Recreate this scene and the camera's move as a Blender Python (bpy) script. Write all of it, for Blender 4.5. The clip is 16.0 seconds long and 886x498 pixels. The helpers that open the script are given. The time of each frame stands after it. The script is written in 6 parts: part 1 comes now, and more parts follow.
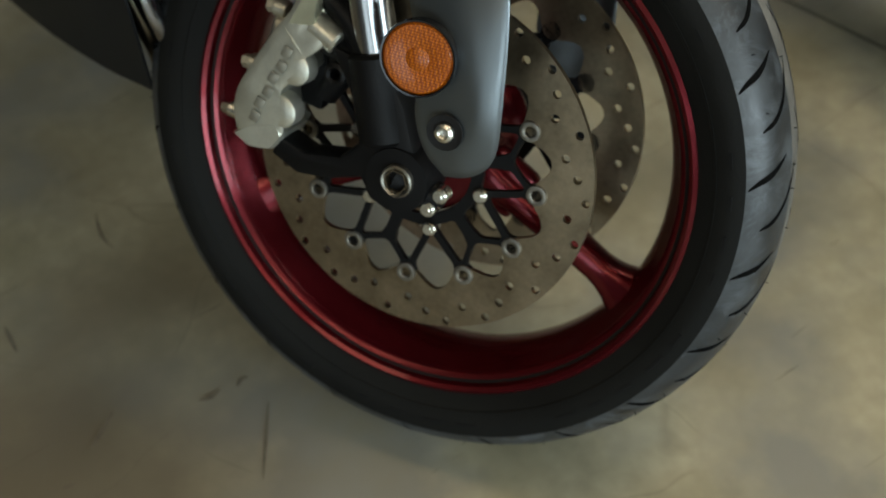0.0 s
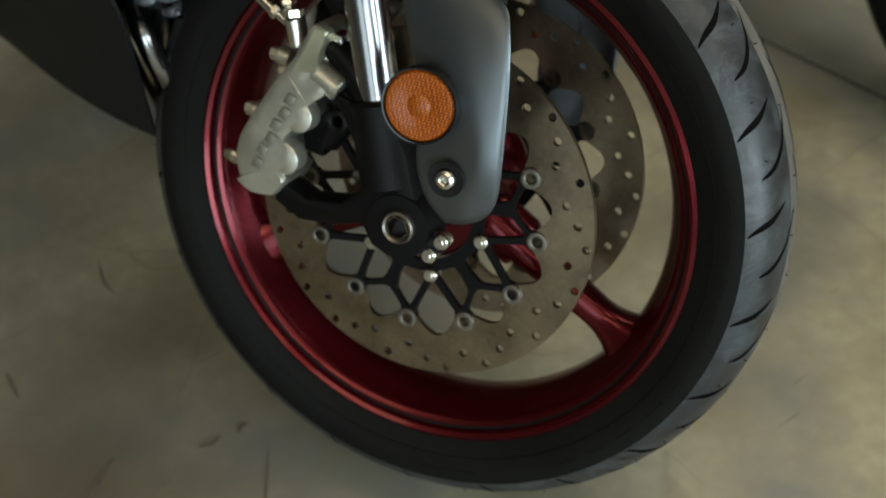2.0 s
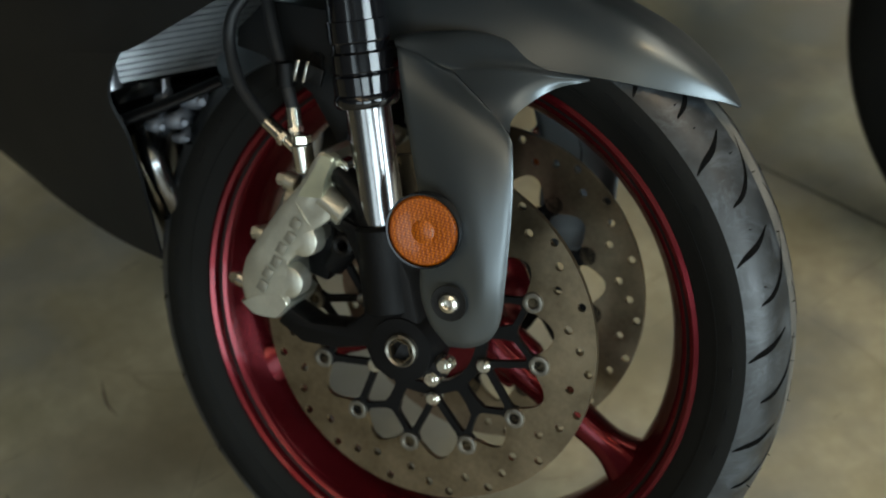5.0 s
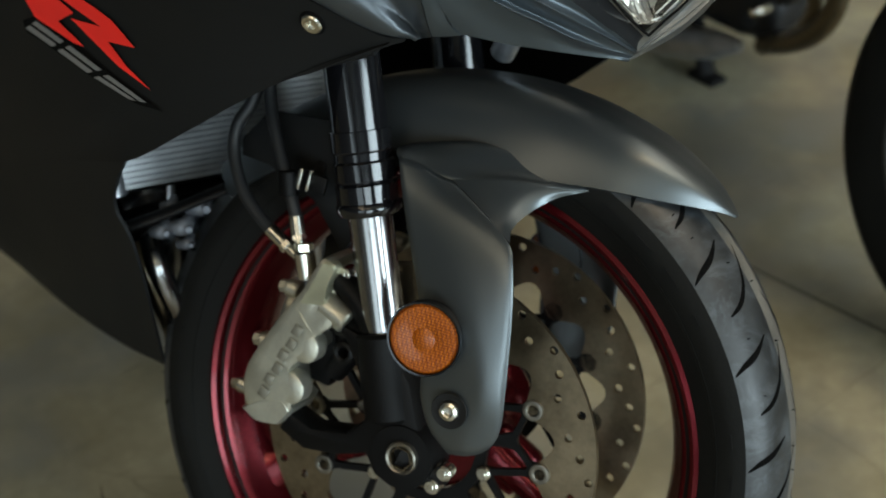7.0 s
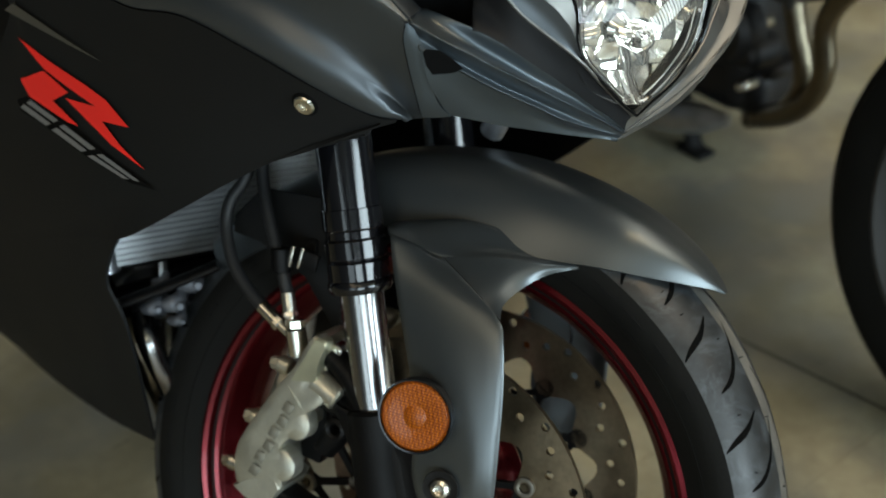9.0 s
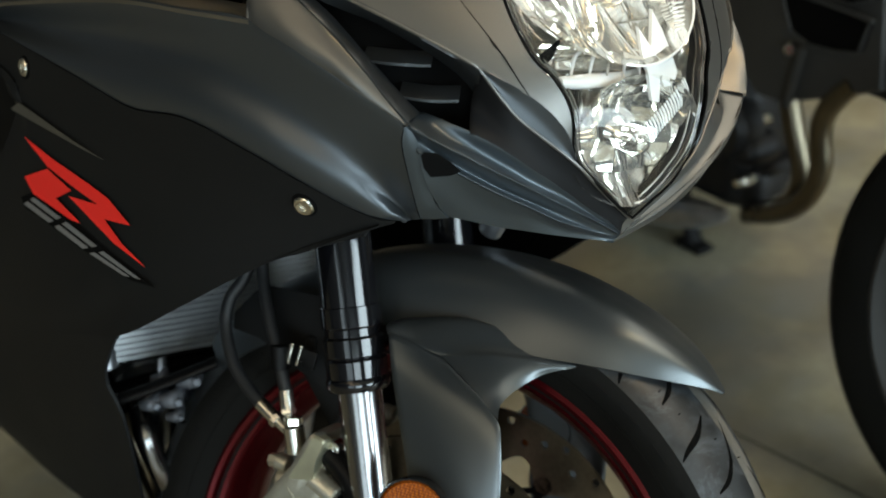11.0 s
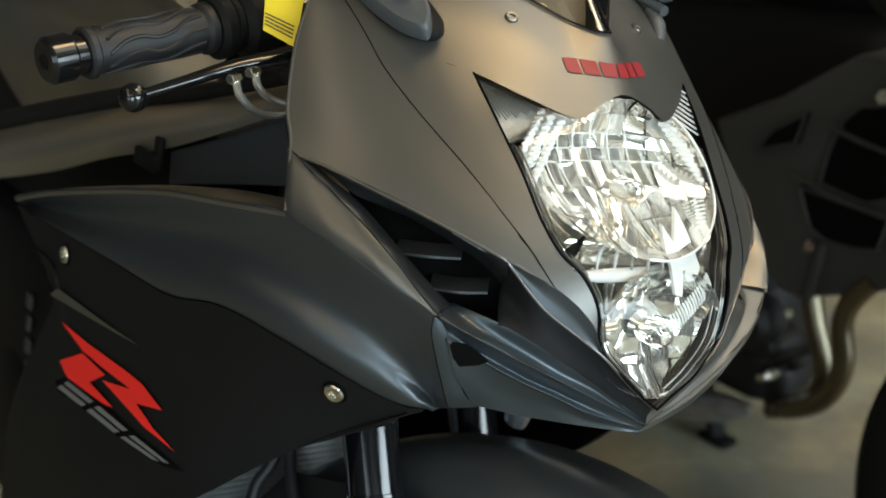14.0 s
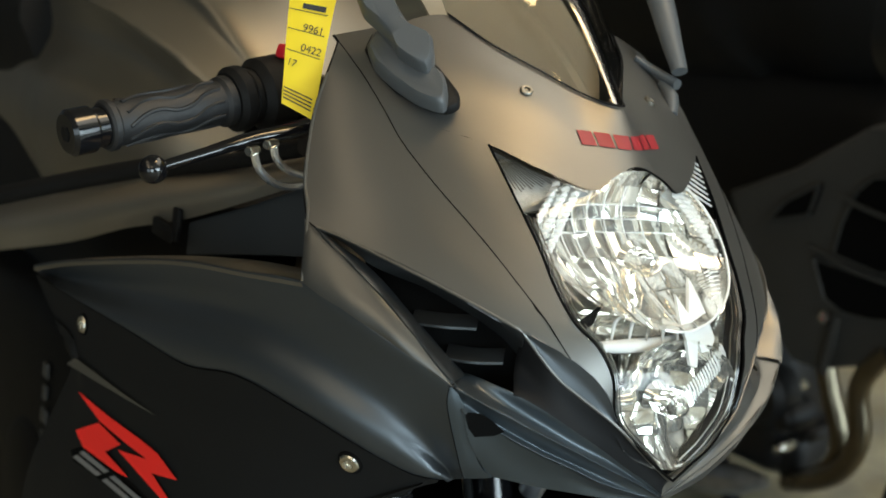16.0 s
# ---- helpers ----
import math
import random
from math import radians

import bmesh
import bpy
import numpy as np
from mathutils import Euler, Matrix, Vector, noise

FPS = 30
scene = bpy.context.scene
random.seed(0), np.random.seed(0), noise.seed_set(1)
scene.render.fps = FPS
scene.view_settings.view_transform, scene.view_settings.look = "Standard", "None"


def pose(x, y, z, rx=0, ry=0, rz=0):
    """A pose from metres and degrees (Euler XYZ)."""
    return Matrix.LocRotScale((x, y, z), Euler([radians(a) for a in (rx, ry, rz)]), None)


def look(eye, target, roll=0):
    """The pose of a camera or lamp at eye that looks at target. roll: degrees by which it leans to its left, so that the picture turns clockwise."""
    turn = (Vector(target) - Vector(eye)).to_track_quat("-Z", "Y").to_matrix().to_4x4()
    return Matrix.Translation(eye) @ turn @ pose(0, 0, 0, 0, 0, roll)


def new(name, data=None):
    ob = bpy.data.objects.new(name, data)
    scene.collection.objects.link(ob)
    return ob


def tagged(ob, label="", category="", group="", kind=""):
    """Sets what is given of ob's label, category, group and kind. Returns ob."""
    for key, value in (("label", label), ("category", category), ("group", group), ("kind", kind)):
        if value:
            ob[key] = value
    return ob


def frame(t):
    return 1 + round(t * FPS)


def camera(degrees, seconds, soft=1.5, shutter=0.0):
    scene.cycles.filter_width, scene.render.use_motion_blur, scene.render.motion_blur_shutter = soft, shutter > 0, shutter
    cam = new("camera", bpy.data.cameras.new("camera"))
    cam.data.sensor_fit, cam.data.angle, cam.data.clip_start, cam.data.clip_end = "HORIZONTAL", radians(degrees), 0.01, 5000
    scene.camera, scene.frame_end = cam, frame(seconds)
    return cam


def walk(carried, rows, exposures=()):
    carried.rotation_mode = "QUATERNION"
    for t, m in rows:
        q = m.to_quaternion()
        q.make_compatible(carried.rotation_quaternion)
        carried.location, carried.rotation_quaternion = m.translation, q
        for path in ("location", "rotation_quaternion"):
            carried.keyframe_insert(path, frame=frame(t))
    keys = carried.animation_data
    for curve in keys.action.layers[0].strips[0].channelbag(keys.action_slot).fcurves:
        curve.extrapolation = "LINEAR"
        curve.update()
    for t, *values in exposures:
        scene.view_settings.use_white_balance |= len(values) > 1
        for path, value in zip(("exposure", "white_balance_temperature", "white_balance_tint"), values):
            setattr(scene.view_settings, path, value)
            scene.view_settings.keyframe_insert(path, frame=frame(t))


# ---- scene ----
# the camera stands on a tripod and tilts slowly up
cam = camera(36.0, 16.0, soft=1.7)
cam.data.dof.use_dof, cam.data.dof.focus_distance, cam.data.dof.aperture_fstop = True, 0.98, 5.6
walk(cam, [
  (0.0, pose(0.6927, -0.4303, 1.1106, 42.410, 2.358, 53.769)),
  (0.5, pose(0.6949, -0.4310, 1.1106, 42.821, 2.384, 53.832)),
  (1.0, pose(0.6961, -0.4313, 1.1105, 43.256, 2.419, 53.848)),
  (1.5, pose(0.6974, -0.4319, 1.1112, 43.800, 2.399, 53.886)),
  (2.0, pose(0.6979, -0.4326, 1.1123, 44.503, 2.334, 53.934)),
  (2.5, pose(0.6979, -0.4334, 1.1130, 45.233, 2.353, 53.868)),
  (3.0, pose(0.6987, -0.4341, 1.1141, 46.035, 2.326, 53.941)),
  (5.5, pose(0.7040, -0.4380, 1.1241, 50.548, 2.162, 54.190)),
  (6.0, pose(0.7049, -0.4387, 1.1279, 51.514, 2.134, 54.204)),
  (6.5, pose(0.7052, -0.4390, 1.1308, 52.680, 2.043, 54.283)),
  (7.0, pose(0.7058, -0.4381, 1.1336, 53.736, 2.032, 54.365)),
  (7.5, pose(0.7058, -0.4385, 1.1369, 54.583, 2.035, 54.278)),
  (8.0, pose(0.7061, -0.4387, 1.1394, 55.263, 2.022, 54.116)),
  (8.5, pose(0.7064, -0.4390, 1.1409, 55.940, 1.957, 53.996)),
  (11.0, pose(0.7102, -0.4371, 1.1532, 60.327, 1.734, 54.174)),
  (11.5, pose(0.7134, -0.4406, 1.1554, 61.803, 1.678, 54.156)),
  (12.0, pose(0.7159, -0.4435, 1.1571, 63.136, 1.600, 54.245)),
  (12.5, pose(0.7186, -0.4465, 1.1589, 64.564, 1.533, 54.472)),
  (13.0, pose(0.7204, -0.4487, 1.1602, 65.905, 1.502, 54.685)),
  (13.5, pose(0.7222, -0.4507, 1.1614, 67.119, 1.454, 54.957)),
  (14.0, pose(0.7239, -0.4528, 1.1627, 68.344, 1.400, 55.314)),
  (14.5, pose(0.7258, -0.4549, 1.1640, 69.584, 1.449, 55.607)),
  (15.0, pose(0.7274, -0.4565, 1.1649, 70.638, 1.470, 55.787)),
  (15.5, pose(0.7281, -0.4573, 1.1654, 71.111, 1.483, 55.842)),
  (16.0, pose(0.7282, -0.4575, 1.1655, 71.299, 1.506, 55.877)),
], exposures=[(0.0, 0.0), (16.0, 0.0)])

# ---- world, lamps ----
world = bpy.data.worlds.new("showroom_air")
scene.world = world
world.use_nodes = True
wn = world.node_tree
wn.nodes["Background"].inputs["Color"].default_value = (0.55, 0.62, 0.68, 1)
wn.nodes["Background"].inputs["Strength"].default_value = 0.12


def area(name, m, sx, sy, watts, colour):
    d = bpy.data.lights.new(name, "AREA")
    d.shape, d.size, d.size_y, d.energy, d.color = "RECTANGLE", sx, sy, watts, colour
    ob = new(name, d)
    ob.matrix_world = m
    return ob


WINDOW_COOL, LAMP_WARM, KEY_WARM = (0.75, 0.92, 1.0), (1.0, 0.80, 0.55), (1.0, 0.68, 0.33)
area("window_and_fill_light", look((6.35, 1.8, 1.6), (0.0, 1.2, 1.1)), 4.0, 2.4, 430, WINDOW_COOL)
area("window_and_fill_light", look((6.35, -2.7, 1.5), (0.0, -0.6, 1.0)), 4.6, 2.6, 310, WINDOW_COOL)
# no window known on this side; cool fill added for caliper and fork
area("window_and_fill_light", look((2.9, -6.35, 1.5), (0.2, 0.0, 0.8)), 4.4, 2.4, 85, WINDOW_COOL)
# the warm ceiling lamp that throws the shadows on the floor
area("ceiling_lamp_light", look((0.60, 1.05, 3.6), (0.2, 0.3, 0)), 0.70, 0.70, 26, KEY_WARM)
# unseen panel added to lift the floor behind the motorcycle
area("ceiling_fill_light", look((0.5, 2.5, 3.65), (0.4, 2.2, 0)), 4.2, 2.0, 76, (1.0, 0.94, 0.80))
# more unseen warm panels, added to fill the floor and give the cowl sheen
for x, y, watts in ((-2.4, 3.6, 16), (3.4, 3.6, 14), (-0.5, -1.8, 7), (0.9, -3.0, 15), (3.4, -2.4, 16), (2.6, -4.4, 34)):
    area("ceiling_fill_light", look((x, y, 3.7), (x, y + 0.001, 0)), 1.8, 0.9, watts, LAMP_WARM)


# ---- helpers of the place ----
import collections

from mathutils.bvhtree import BVHTree
from mathutils.kdtree import KDTree


def material(name, col, rough=0.5, metal=0.0, var=0.15, scale=6.0, fine=120.0, bump=0.0, coat=0.0, rvar=0.1, spec=0.5, warp=None):
    """A surface with variation at two scales and a fine relief."""
    m = bpy.data.materials.new(name)
    m.use_nodes = True
    n, l = m.node_tree.nodes, m.node_tree.links
    p = n["Principled BSDF"]
    co = n.new("ShaderNodeTexCoord")
    big, small = n.new("ShaderNodeTexNoise"), n.new("ShaderNodeTexNoise")
    big.inputs["Scale"].default_value, small.inputs["Scale"].default_value = scale, fine
    big.inputs["Detail"].default_value, small.inputs["Detail"].default_value = 5, 3
    for q in (big, small):
        l.new(co.outputs["Object"], q.inputs["Vector"])
    mixv = n.new("ShaderNodeMath")
    mixv.operation = "MULTIPLY_ADD"
    l.new(small.outputs["Fac"], mixv.inputs[0])
    mixv.inputs[1].default_value = 0.35
    l.new(big.outputs["Fac"], mixv.inputs[2])
    ramp = n.new("ShaderNodeMapRange")
    ramp.inputs["From Min"].default_value, ramp.inputs["From Max"].default_value = 0.35, 1.0
    ramp.inputs["To Min"].default_value, ramp.inputs["To Max"].default_value = 1 - var, 1 + var
    l.new(mixv.outputs[0], ramp.inputs["Value"])
    c = n.new("ShaderNodeMix")
    c.data_type, c.blend_type = "RGBA", "MULTIPLY"
    c.inputs[0].default_value = 1.0
    c.inputs[6].default_value = (*col, 1)
    l.new(ramp.outputs[0], c.inputs[7])
    l.new(c.outputs[2], p.inputs["Base Color"])
    rr = n.new("ShaderNodeMapRange")
    rr.inputs["To Min"].default_value, rr.inputs["To Max"].default_value = max(0.02, rough - rvar), min(1, rough + rvar)
    l.new(mixv.outputs[0], rr.inputs["Value"])
    l.new(rr.outputs[0], p.inputs["Roughness"])
    p.inputs["Metallic"].default_value = metal
    p.inputs["Coat Weight"].default_value = coat
    p.inputs["Coat Roughness"].default_value = 0.08
    p.inputs["Specular IOR Level"].default_value = spec
    if bump:
        b = n.new("ShaderNodeBump")
        b.inputs["Strength"].default_value, b.inputs["Distance"].default_value = bump, 0.002
        l.new(small.outputs["Fac"], b.inputs["Height"])
        l.new(b.outputs[0], p.inputs["Normal"])
    return m


def glass(name, tint=(1, 1, 1), rough=0.02, alpha=0.0):
    m = bpy.data.materials.new(name)
    m.use_nodes = True
    n, l = m.node_tree.nodes, m.node_tree.links
    out = n["Material Output"]
    tr, gl, mx, fr = n.new("ShaderNodeBsdfTransparent"), n.new("ShaderNodeBsdfGlossy"), n.new("ShaderNodeMixShader"), n.new("ShaderNodeFresnel")
    tr.inputs["Color"].default_value = (*tint, 1)
    gl.inputs["Roughness"].default_value = rough
    fr.inputs["IOR"].default_value = 1.45
    l.new(fr.outputs[0], mx.inputs[0])
    l.new(tr.outputs[0], mx.inputs[1])
    l.new(gl.outputs[0], mx.inputs[2])
    l.new(mx.outputs[0], out.inputs["Surface"])
    return m


def smooth_by(me, degrees=35):
    """Smooth faces, with edges past that angle kept sharp."""
    bm = bmesh.new()
    bm.from_mesh(me)
    for f in bm.faces:
        f.smooth = True
    for e in bm.edges:
        e.smooth = not (len(e.link_faces) == 2 and e.calc_face_angle(0) > radians(degrees)) and len(e.link_faces) != 1
    bm.to_mesh(me)
    bm.free()


def part(name, bm, mat, parent=None, label="", sharp=35, place=None):
    """Links a bmesh as one mesh object under a thing or part. Vertices are given in the parent's space unless place is given."""
    if place is not None:
        bmesh.ops.transform(bm, matrix=place, verts=bm.verts)
    bmesh.ops.recalc_face_normals(bm, faces=bm.faces)
    me = bpy.data.meshes.new(name)
    bm.to_mesh(me)
    bm.free()
    smooth_by(me, sharp)
    me.materials.append(mat)
    ob = new(name, me)
    if parent:
        ob.parent = parent
    if label:
        ob["label"] = label
    return ob


def eased(ob, radius):
    """Shades a skin's patches as one smooth surface: each vertex takes the mean normal of its own side round it."""
    me = ob.data
    tree = KDTree(len(me.vertices))
    nrm = [v.normal.copy() for v in me.vertices]
    for v in me.vertices:
        tree.insert(v.co, v.index)
    tree.balance()
    out = []
    for v in me.vertices:
        n = Vector()
        for co, i, d in tree.find_range(v.co, radius):
            if nrm[i].dot(nrm[v.index]) > 0.45:
                n += nrm[i] * (1 - d / radius + 0.02)
        out.append(n.normalized())
    me.normals_split_custom_set_from_vertices(out)
    return ob


def lathe(profile, n=64, axis="y", arc=(0.0, 360.0), closed=True):
    """Turns (radius, along) pairs about an axis through the origin."""
    bm = bmesh.new()
    full = abs(arc[1] - arc[0] - 360) < 1e-6
    steps = n if full else n + 1
    rings = []
    for i in range(steps):
        a = radians(arc[0] + (arc[1] - arc[0]) * i / n)
        c, s = math.cos(a), math.sin(a)
        ring = []
        for r, h in profile:
            p = {"y": (r * c, h, r * s), "z": (r * c, r * s, h), "x": (h, r * c, r * s)}[axis]
            ring.append(bm.verts.new(p))
        rings.append(ring)
    k = len(profile)
    for i in range(n):
        a, b = rings[i], rings[(i + 1) % steps]
        for j in range(k if closed else k - 1):
            try:
                bm.faces.new((a[j], a[(j + 1) % k], b[(j + 1) % k], b[j]))
            except ValueError:
                pass
    if not full and closed:
        bm.faces.new(rings[0])
        bm.faces.new(rings[-1][::-1])
    bmesh.ops.remove_doubles(bm, verts=bm.verts, dist=1e-6)
    return bm


def catmull(pts, n):
    """n points along a smooth line through pts, by its length."""
    P = [Vector(p) for p in pts]
    if len(P) == 2:
        return [P[0].lerp(P[1], i / (n - 1)) for i in range(n)]
    P = [2 * P[0] - P[1]] + P + [2 * P[-1] - P[-2]]
    fine = []
    for i in range(1, len(P) - 2):
        a, b, c, d = P[i - 1:i + 3]
        for k in range(12):
            t = k / 12
            fine.append(0.5 * ((2 * b) + (c - a) * t + (2 * a - 5 * b + 4 * c - d) * t * t + (3 * b - a - 3 * c + d) * t ** 3))
    fine.append(P[-2])
    return along(fine, n)


def along(fine, n):
    acc = [0.0]
    for a, b in zip(fine, fine[1:]):
        acc.append(acc[-1] + (b - a).length)
    out, j = [], 0
    for i in range(n):
        s = acc[-1] * i / (n - 1)
        while j < len(acc) - 2 and acc[j + 1] < s:
            j += 1
        w = (s - acc[j]) / max(1e-9, acc[j + 1] - acc[j])
        out.append(fine[j].lerp(fine[j + 1], min(1, max(0, w))))
    return out


def tube(pts, r, n=12, steps=0, caps=True, flat=1.0):
    """A round bar of radius r (or one radius a point) along a smooth line through pts."""
    steps = steps or max(2, 6 * (len(pts) - 1)) + 1
    line = catmull(pts, steps) if len(pts) > 2 else catmull(pts, 2)
    m = len(line)
    bm = bmesh.new()
    up = Vector((0.13, 0.27, 0.95))
    rings = []
    for i, p in enumerate(line):
        d = (line[min(i + 1, m - 1)] - line[max(i - 1, 0)]).normalized()
        s = d.cross(up)
        if s.length < 0.05:
            s = d.cross(Vector((1, 0, 0)))
        s.normalize()
        u = s.cross(d)
        up = u
        if isinstance(r, (list, tuple)):
            f = i / (m - 1) * (len(r) - 1)
            j = min(int(f), len(r) - 2)
            rad = r[j] + (r[j + 1] - r[j]) * (f - j)
        else:
            rad = r
        rings.append([bm.verts.new(p + rad * (math.cos(2 * math.pi * k / n) * s + flat * math.sin(2 * math.pi * k / n) * u)) for k in range(n)])
    for a, b in zip(rings, rings[1:]):
        for k in range(n):
            bm.faces.new((a[k], a[(k + 1) % n], b[(k + 1) % n], b[k]))
    if caps:
        bm.faces.new(rings[0][::-1])
        bm.faces.new(rings[-1])
    return bm


def rod(a, b, r, n=16, bevel=0.0):
    """A straight round bar from a to b, with its rims eased."""
    a, b = Vector(a), Vector(b)
    L = (b - a).length
    e = min(bevel, r * 0.6, L * 0.4)
    prof = [(0, 0), (r - e, 0), (r, e), (r, L - e), (r - e, L), (0, L)] if e else [(0, 0), (r, 0), (r, L), (0, L)]
    bm = lathe(prof, n, "z", closed=False)
    m = (b - a).to_track_quat("Z", "Y").to_matrix().to_4x4()
    bmesh.ops.transform(bm, matrix=Matrix.Translation(a) @ m, verts=bm.verts)
    return bm


def hexagon(a, b, r, bevel=0.0008):
    return rod(a, b, r, 6, bevel)


def sheet(rows, nu=24, nv=24, thick=0.003, inward=None, sharp_rows=()):
    """A skin through rows of control points, smooth both ways, with a thickness towards inward."""
    fine = [catmull(r, nu) for r in rows]
    cols = [catmull([r[i] for r in fine], nv) for i in range(nu)]
    bm = bmesh.new()
    grid = [[bm.verts.new(cols[i][j]) for j in range(nv)] for i in range(nu)]
    for i in range(nu - 1):
        for j in range(nv - 1):
            bm.faces.new((grid[i][j], grid[i + 1][j], grid[i + 1][j + 1], grid[i][j + 1]))
    bmesh.ops.remove_doubles(bm, verts=bm.verts, dist=1e-5)
    if thick:
        bm.normal_update()
        inward = Vector(inward or (-1, 0, 0))
        tot = sum((f.normal * f.calc_area() for f in bm.faces), Vector())
        sgn = 1 if tot.dot(inward) > 0 else -1
        verts, faces, edges = list(bm.verts), list(bm.faces), [e for e in bm.edges if e.is_boundary]
        twin = {v: bm.verts.new(v.co + sgn * thick * v.normal) for v in verts}
        for f in faces:
            bm.faces.new([twin[v] for v in reversed(f.verts)])
        for e in edges:
            a, b = e.verts
            bm.faces.new((a, b, twin[b], twin[a]))
    return bm


def plate(outline, depth, bevel=0.0, holes=()):
    """An upright plate in the x-z plane from a closed outline, depth along y, with its rim eased."""
    bm = bmesh.new()
    vs = [bm.verts.new((x, 0, z)) for x, z in outline]
    face = bm.faces.new(vs)
    got = bmesh.ops.extrude_face_region(bm, geom=[face])
    bmesh.ops.translate(bm, verts=[v for v in got["geom"] if isinstance(v, bmesh.types.BMVert)], vec=(0, depth, 0))
    bmesh.ops.recalc_face_normals(bm, faces=bm.faces)
    if bevel:
        rim = [e for e in bm.edges if abs(e.verts[0].co.y - e.verts[1].co.y) < 1e-7]
        bmesh.ops.bevel(bm, geom=rim, offset=bevel, segments=2, profile=0.5, affect="EDGES")
    return bm


def box(sx, sy, sz, at=(0, 0, 0), bevel=0.0, seg=2):
    bm = bmesh.new()
    bmesh.ops.create_cube(bm, size=1, matrix=Matrix.Translation(at) @ Matrix.Diagonal((sx, sy, sz, 1)))
    if bevel:
        bmesh.ops.bevel(bm, geom=list(bm.edges), offset=bevel, segments=seg, profile=0.5, affect="EDGES")
    return bm


def joined(*bms):
    """Several pieces of one part in one bmesh."""
    me = bpy.data.meshes.new("tmp")
    out = bmesh.new()
    for b in bms:
        b.to_mesh(me)
        out.from_mesh(me)
        b.free()
    bpy.data.meshes.remove(me)
    return out


def thing(name, label, category, group="", m=None):
    ob = new(name)
    ob.empty_display_size = 0.05
    if m is not None:
        ob.matrix_world = m
    return tagged(ob, label, category, group)


# the motorcycle's own axes: the body leans on its side stand, the fork is turned to full left lock
LEAN, STEER, RAKE = 12.0, 29.38, 23.75
BODY = Matrix.Translation((-0.0398, 0.0636, 0.2874)) @ Matrix.Rotation(radians(-LEAN), 4, "X")
_s = Vector((-math.sin(radians(RAKE)), 0, math.cos(radians(RAKE))))
_e = Vector((math.cos(radians(RAKE)), 0, math.sin(radians(RAKE))))
AXIS = -0.032 * _e
FORK = Matrix.Translation(AXIS) @ Matrix.Rotation(radians(STEER), 4, _s) @ Matrix.Translation(-AXIS)
# points on the fork's line, s metres up from the axle's height
TUBE_BACK = 0.008


def on_fork(s, y, fwd=0.0):
    return s * _s - (TUBE_BACK - fwd) * _e + Vector((0, y, 0))


# ---- materials ----
M_RUBBER = material("sidewall_rubber", (0.0052, 0.0053, 0.0047), 0.58, var=0.35, scale=14, fine=300, bump=0.15, spec=0.12)
M_TREAD = material("scuffed_tread_rubber", (0.019, 0.0212, 0.0230), 0.38, var=0.9, scale=26, fine=160, bump=0.10, rvar=0.2)
n_, l_ = M_TREAD.node_tree.nodes, M_TREAD.node_tree.links
tc, stretch, scuff, edge_, rubbed = n_.new("ShaderNodeTexCoord"), n_.new("ShaderNodeMapping"), n_.new("ShaderNodeTexNoise"), n_.new("ShaderNodeMapRange"), n_.new("ShaderNodeMix")
stretch.inputs["Scale"].default_value = (1.0, 0.5, 1.0)
scuff.inputs["Scale"].default_value, scuff.inputs["Detail"].default_value, scuff.inputs["Roughness"].default_value, scuff.inputs["Distortion"].default_value = 34, 7, 0.72, 1.2
edge_.inputs["From Min"].default_value, edge_.inputs["From Max"].default_value, edge_.inputs["To Max"].default_value = 0.50, 0.66, 0.85
rubbed.data_type = "RGBA"
rubbed.inputs[7].default_value = (0.058, 0.066, 0.074, 1)
l_.new(tc.outputs["Object"], stretch.inputs["Vector"])
l_.new(stretch.outputs[0], scuff.inputs["Vector"])
l_.new(scuff.outputs["Fac"], edge_.inputs["Value"])
l_.new(edge_.outputs[0], rubbed.inputs[0])
l_.new(n_["Principled BSDF"].inputs["Base Color"].links[0].from_socket, rubbed.inputs[6])
l_.new(rubbed.outputs[2], n_["Principled BSDF"].inputs["Base Color"])
M_CROWN = material("worn_dusty_rubber", (0.105, 0.10, 0.088), 0.55, var=0.4, scale=22, fine=260, bump=0.2)
M_MARK = material("raised_rubber_marks", (0.0046, 0.0046, 0.0046), 0.55, var=0.3, spec=0.12)
M_BOBBIN = material("dull_steel_bobbin", (0.22, 0.205, 0.175), 0.32, metal=0.95, var=0.25, scale=60)
# white of the lamp's ribs, and of the plate painted as a reflection
M_WHITE = material("white_lamp_glint_and_ribs", (0.93, 0.93, 0.91), 0.15, metal=0.2, var=0.02)
# rubber blackened for the shade inside the tread's cuts
M_GROOVE = material("groove_shade_rubber", (0.0025, 0.0025, 0.0025), 0.9, spec=0.05)
M_RED = material("deep_red_wheel_paint", (0.120, 0.0062, 0.0105), 0.24, metal=0.78, var=0.1, coat=0.25, scale=20, rvar=0.04)
M_STEEL = material("drilled_brake_steel", (0.225, 0.180, 0.120), 0.30, metal=0.97, var=0.45, scale=24, fine=220, bump=0.06)
M_BLACK = material("black_anodised_casting", (0.0026, 0.0026, 0.0028), 0.45, var=0.25, fine=300, bump=0.12, spec=0.16)
M_GLOSSBLACK = material("gloss_black_anodising", (0.005, 0.005, 0.006), 0.11, var=0.1, rvar=0.04, coat=0.15)
M_CHROME = material("hard_chrome", (0.29, 0.285, 0.285), 0.2, metal=1.0, var=0.06, rvar=0.04)
M_ZINC = material("zinc_plated_bolt", (0.66, 0.64, 0.57), 0.2, metal=1.0, var=0.2, scale=90)
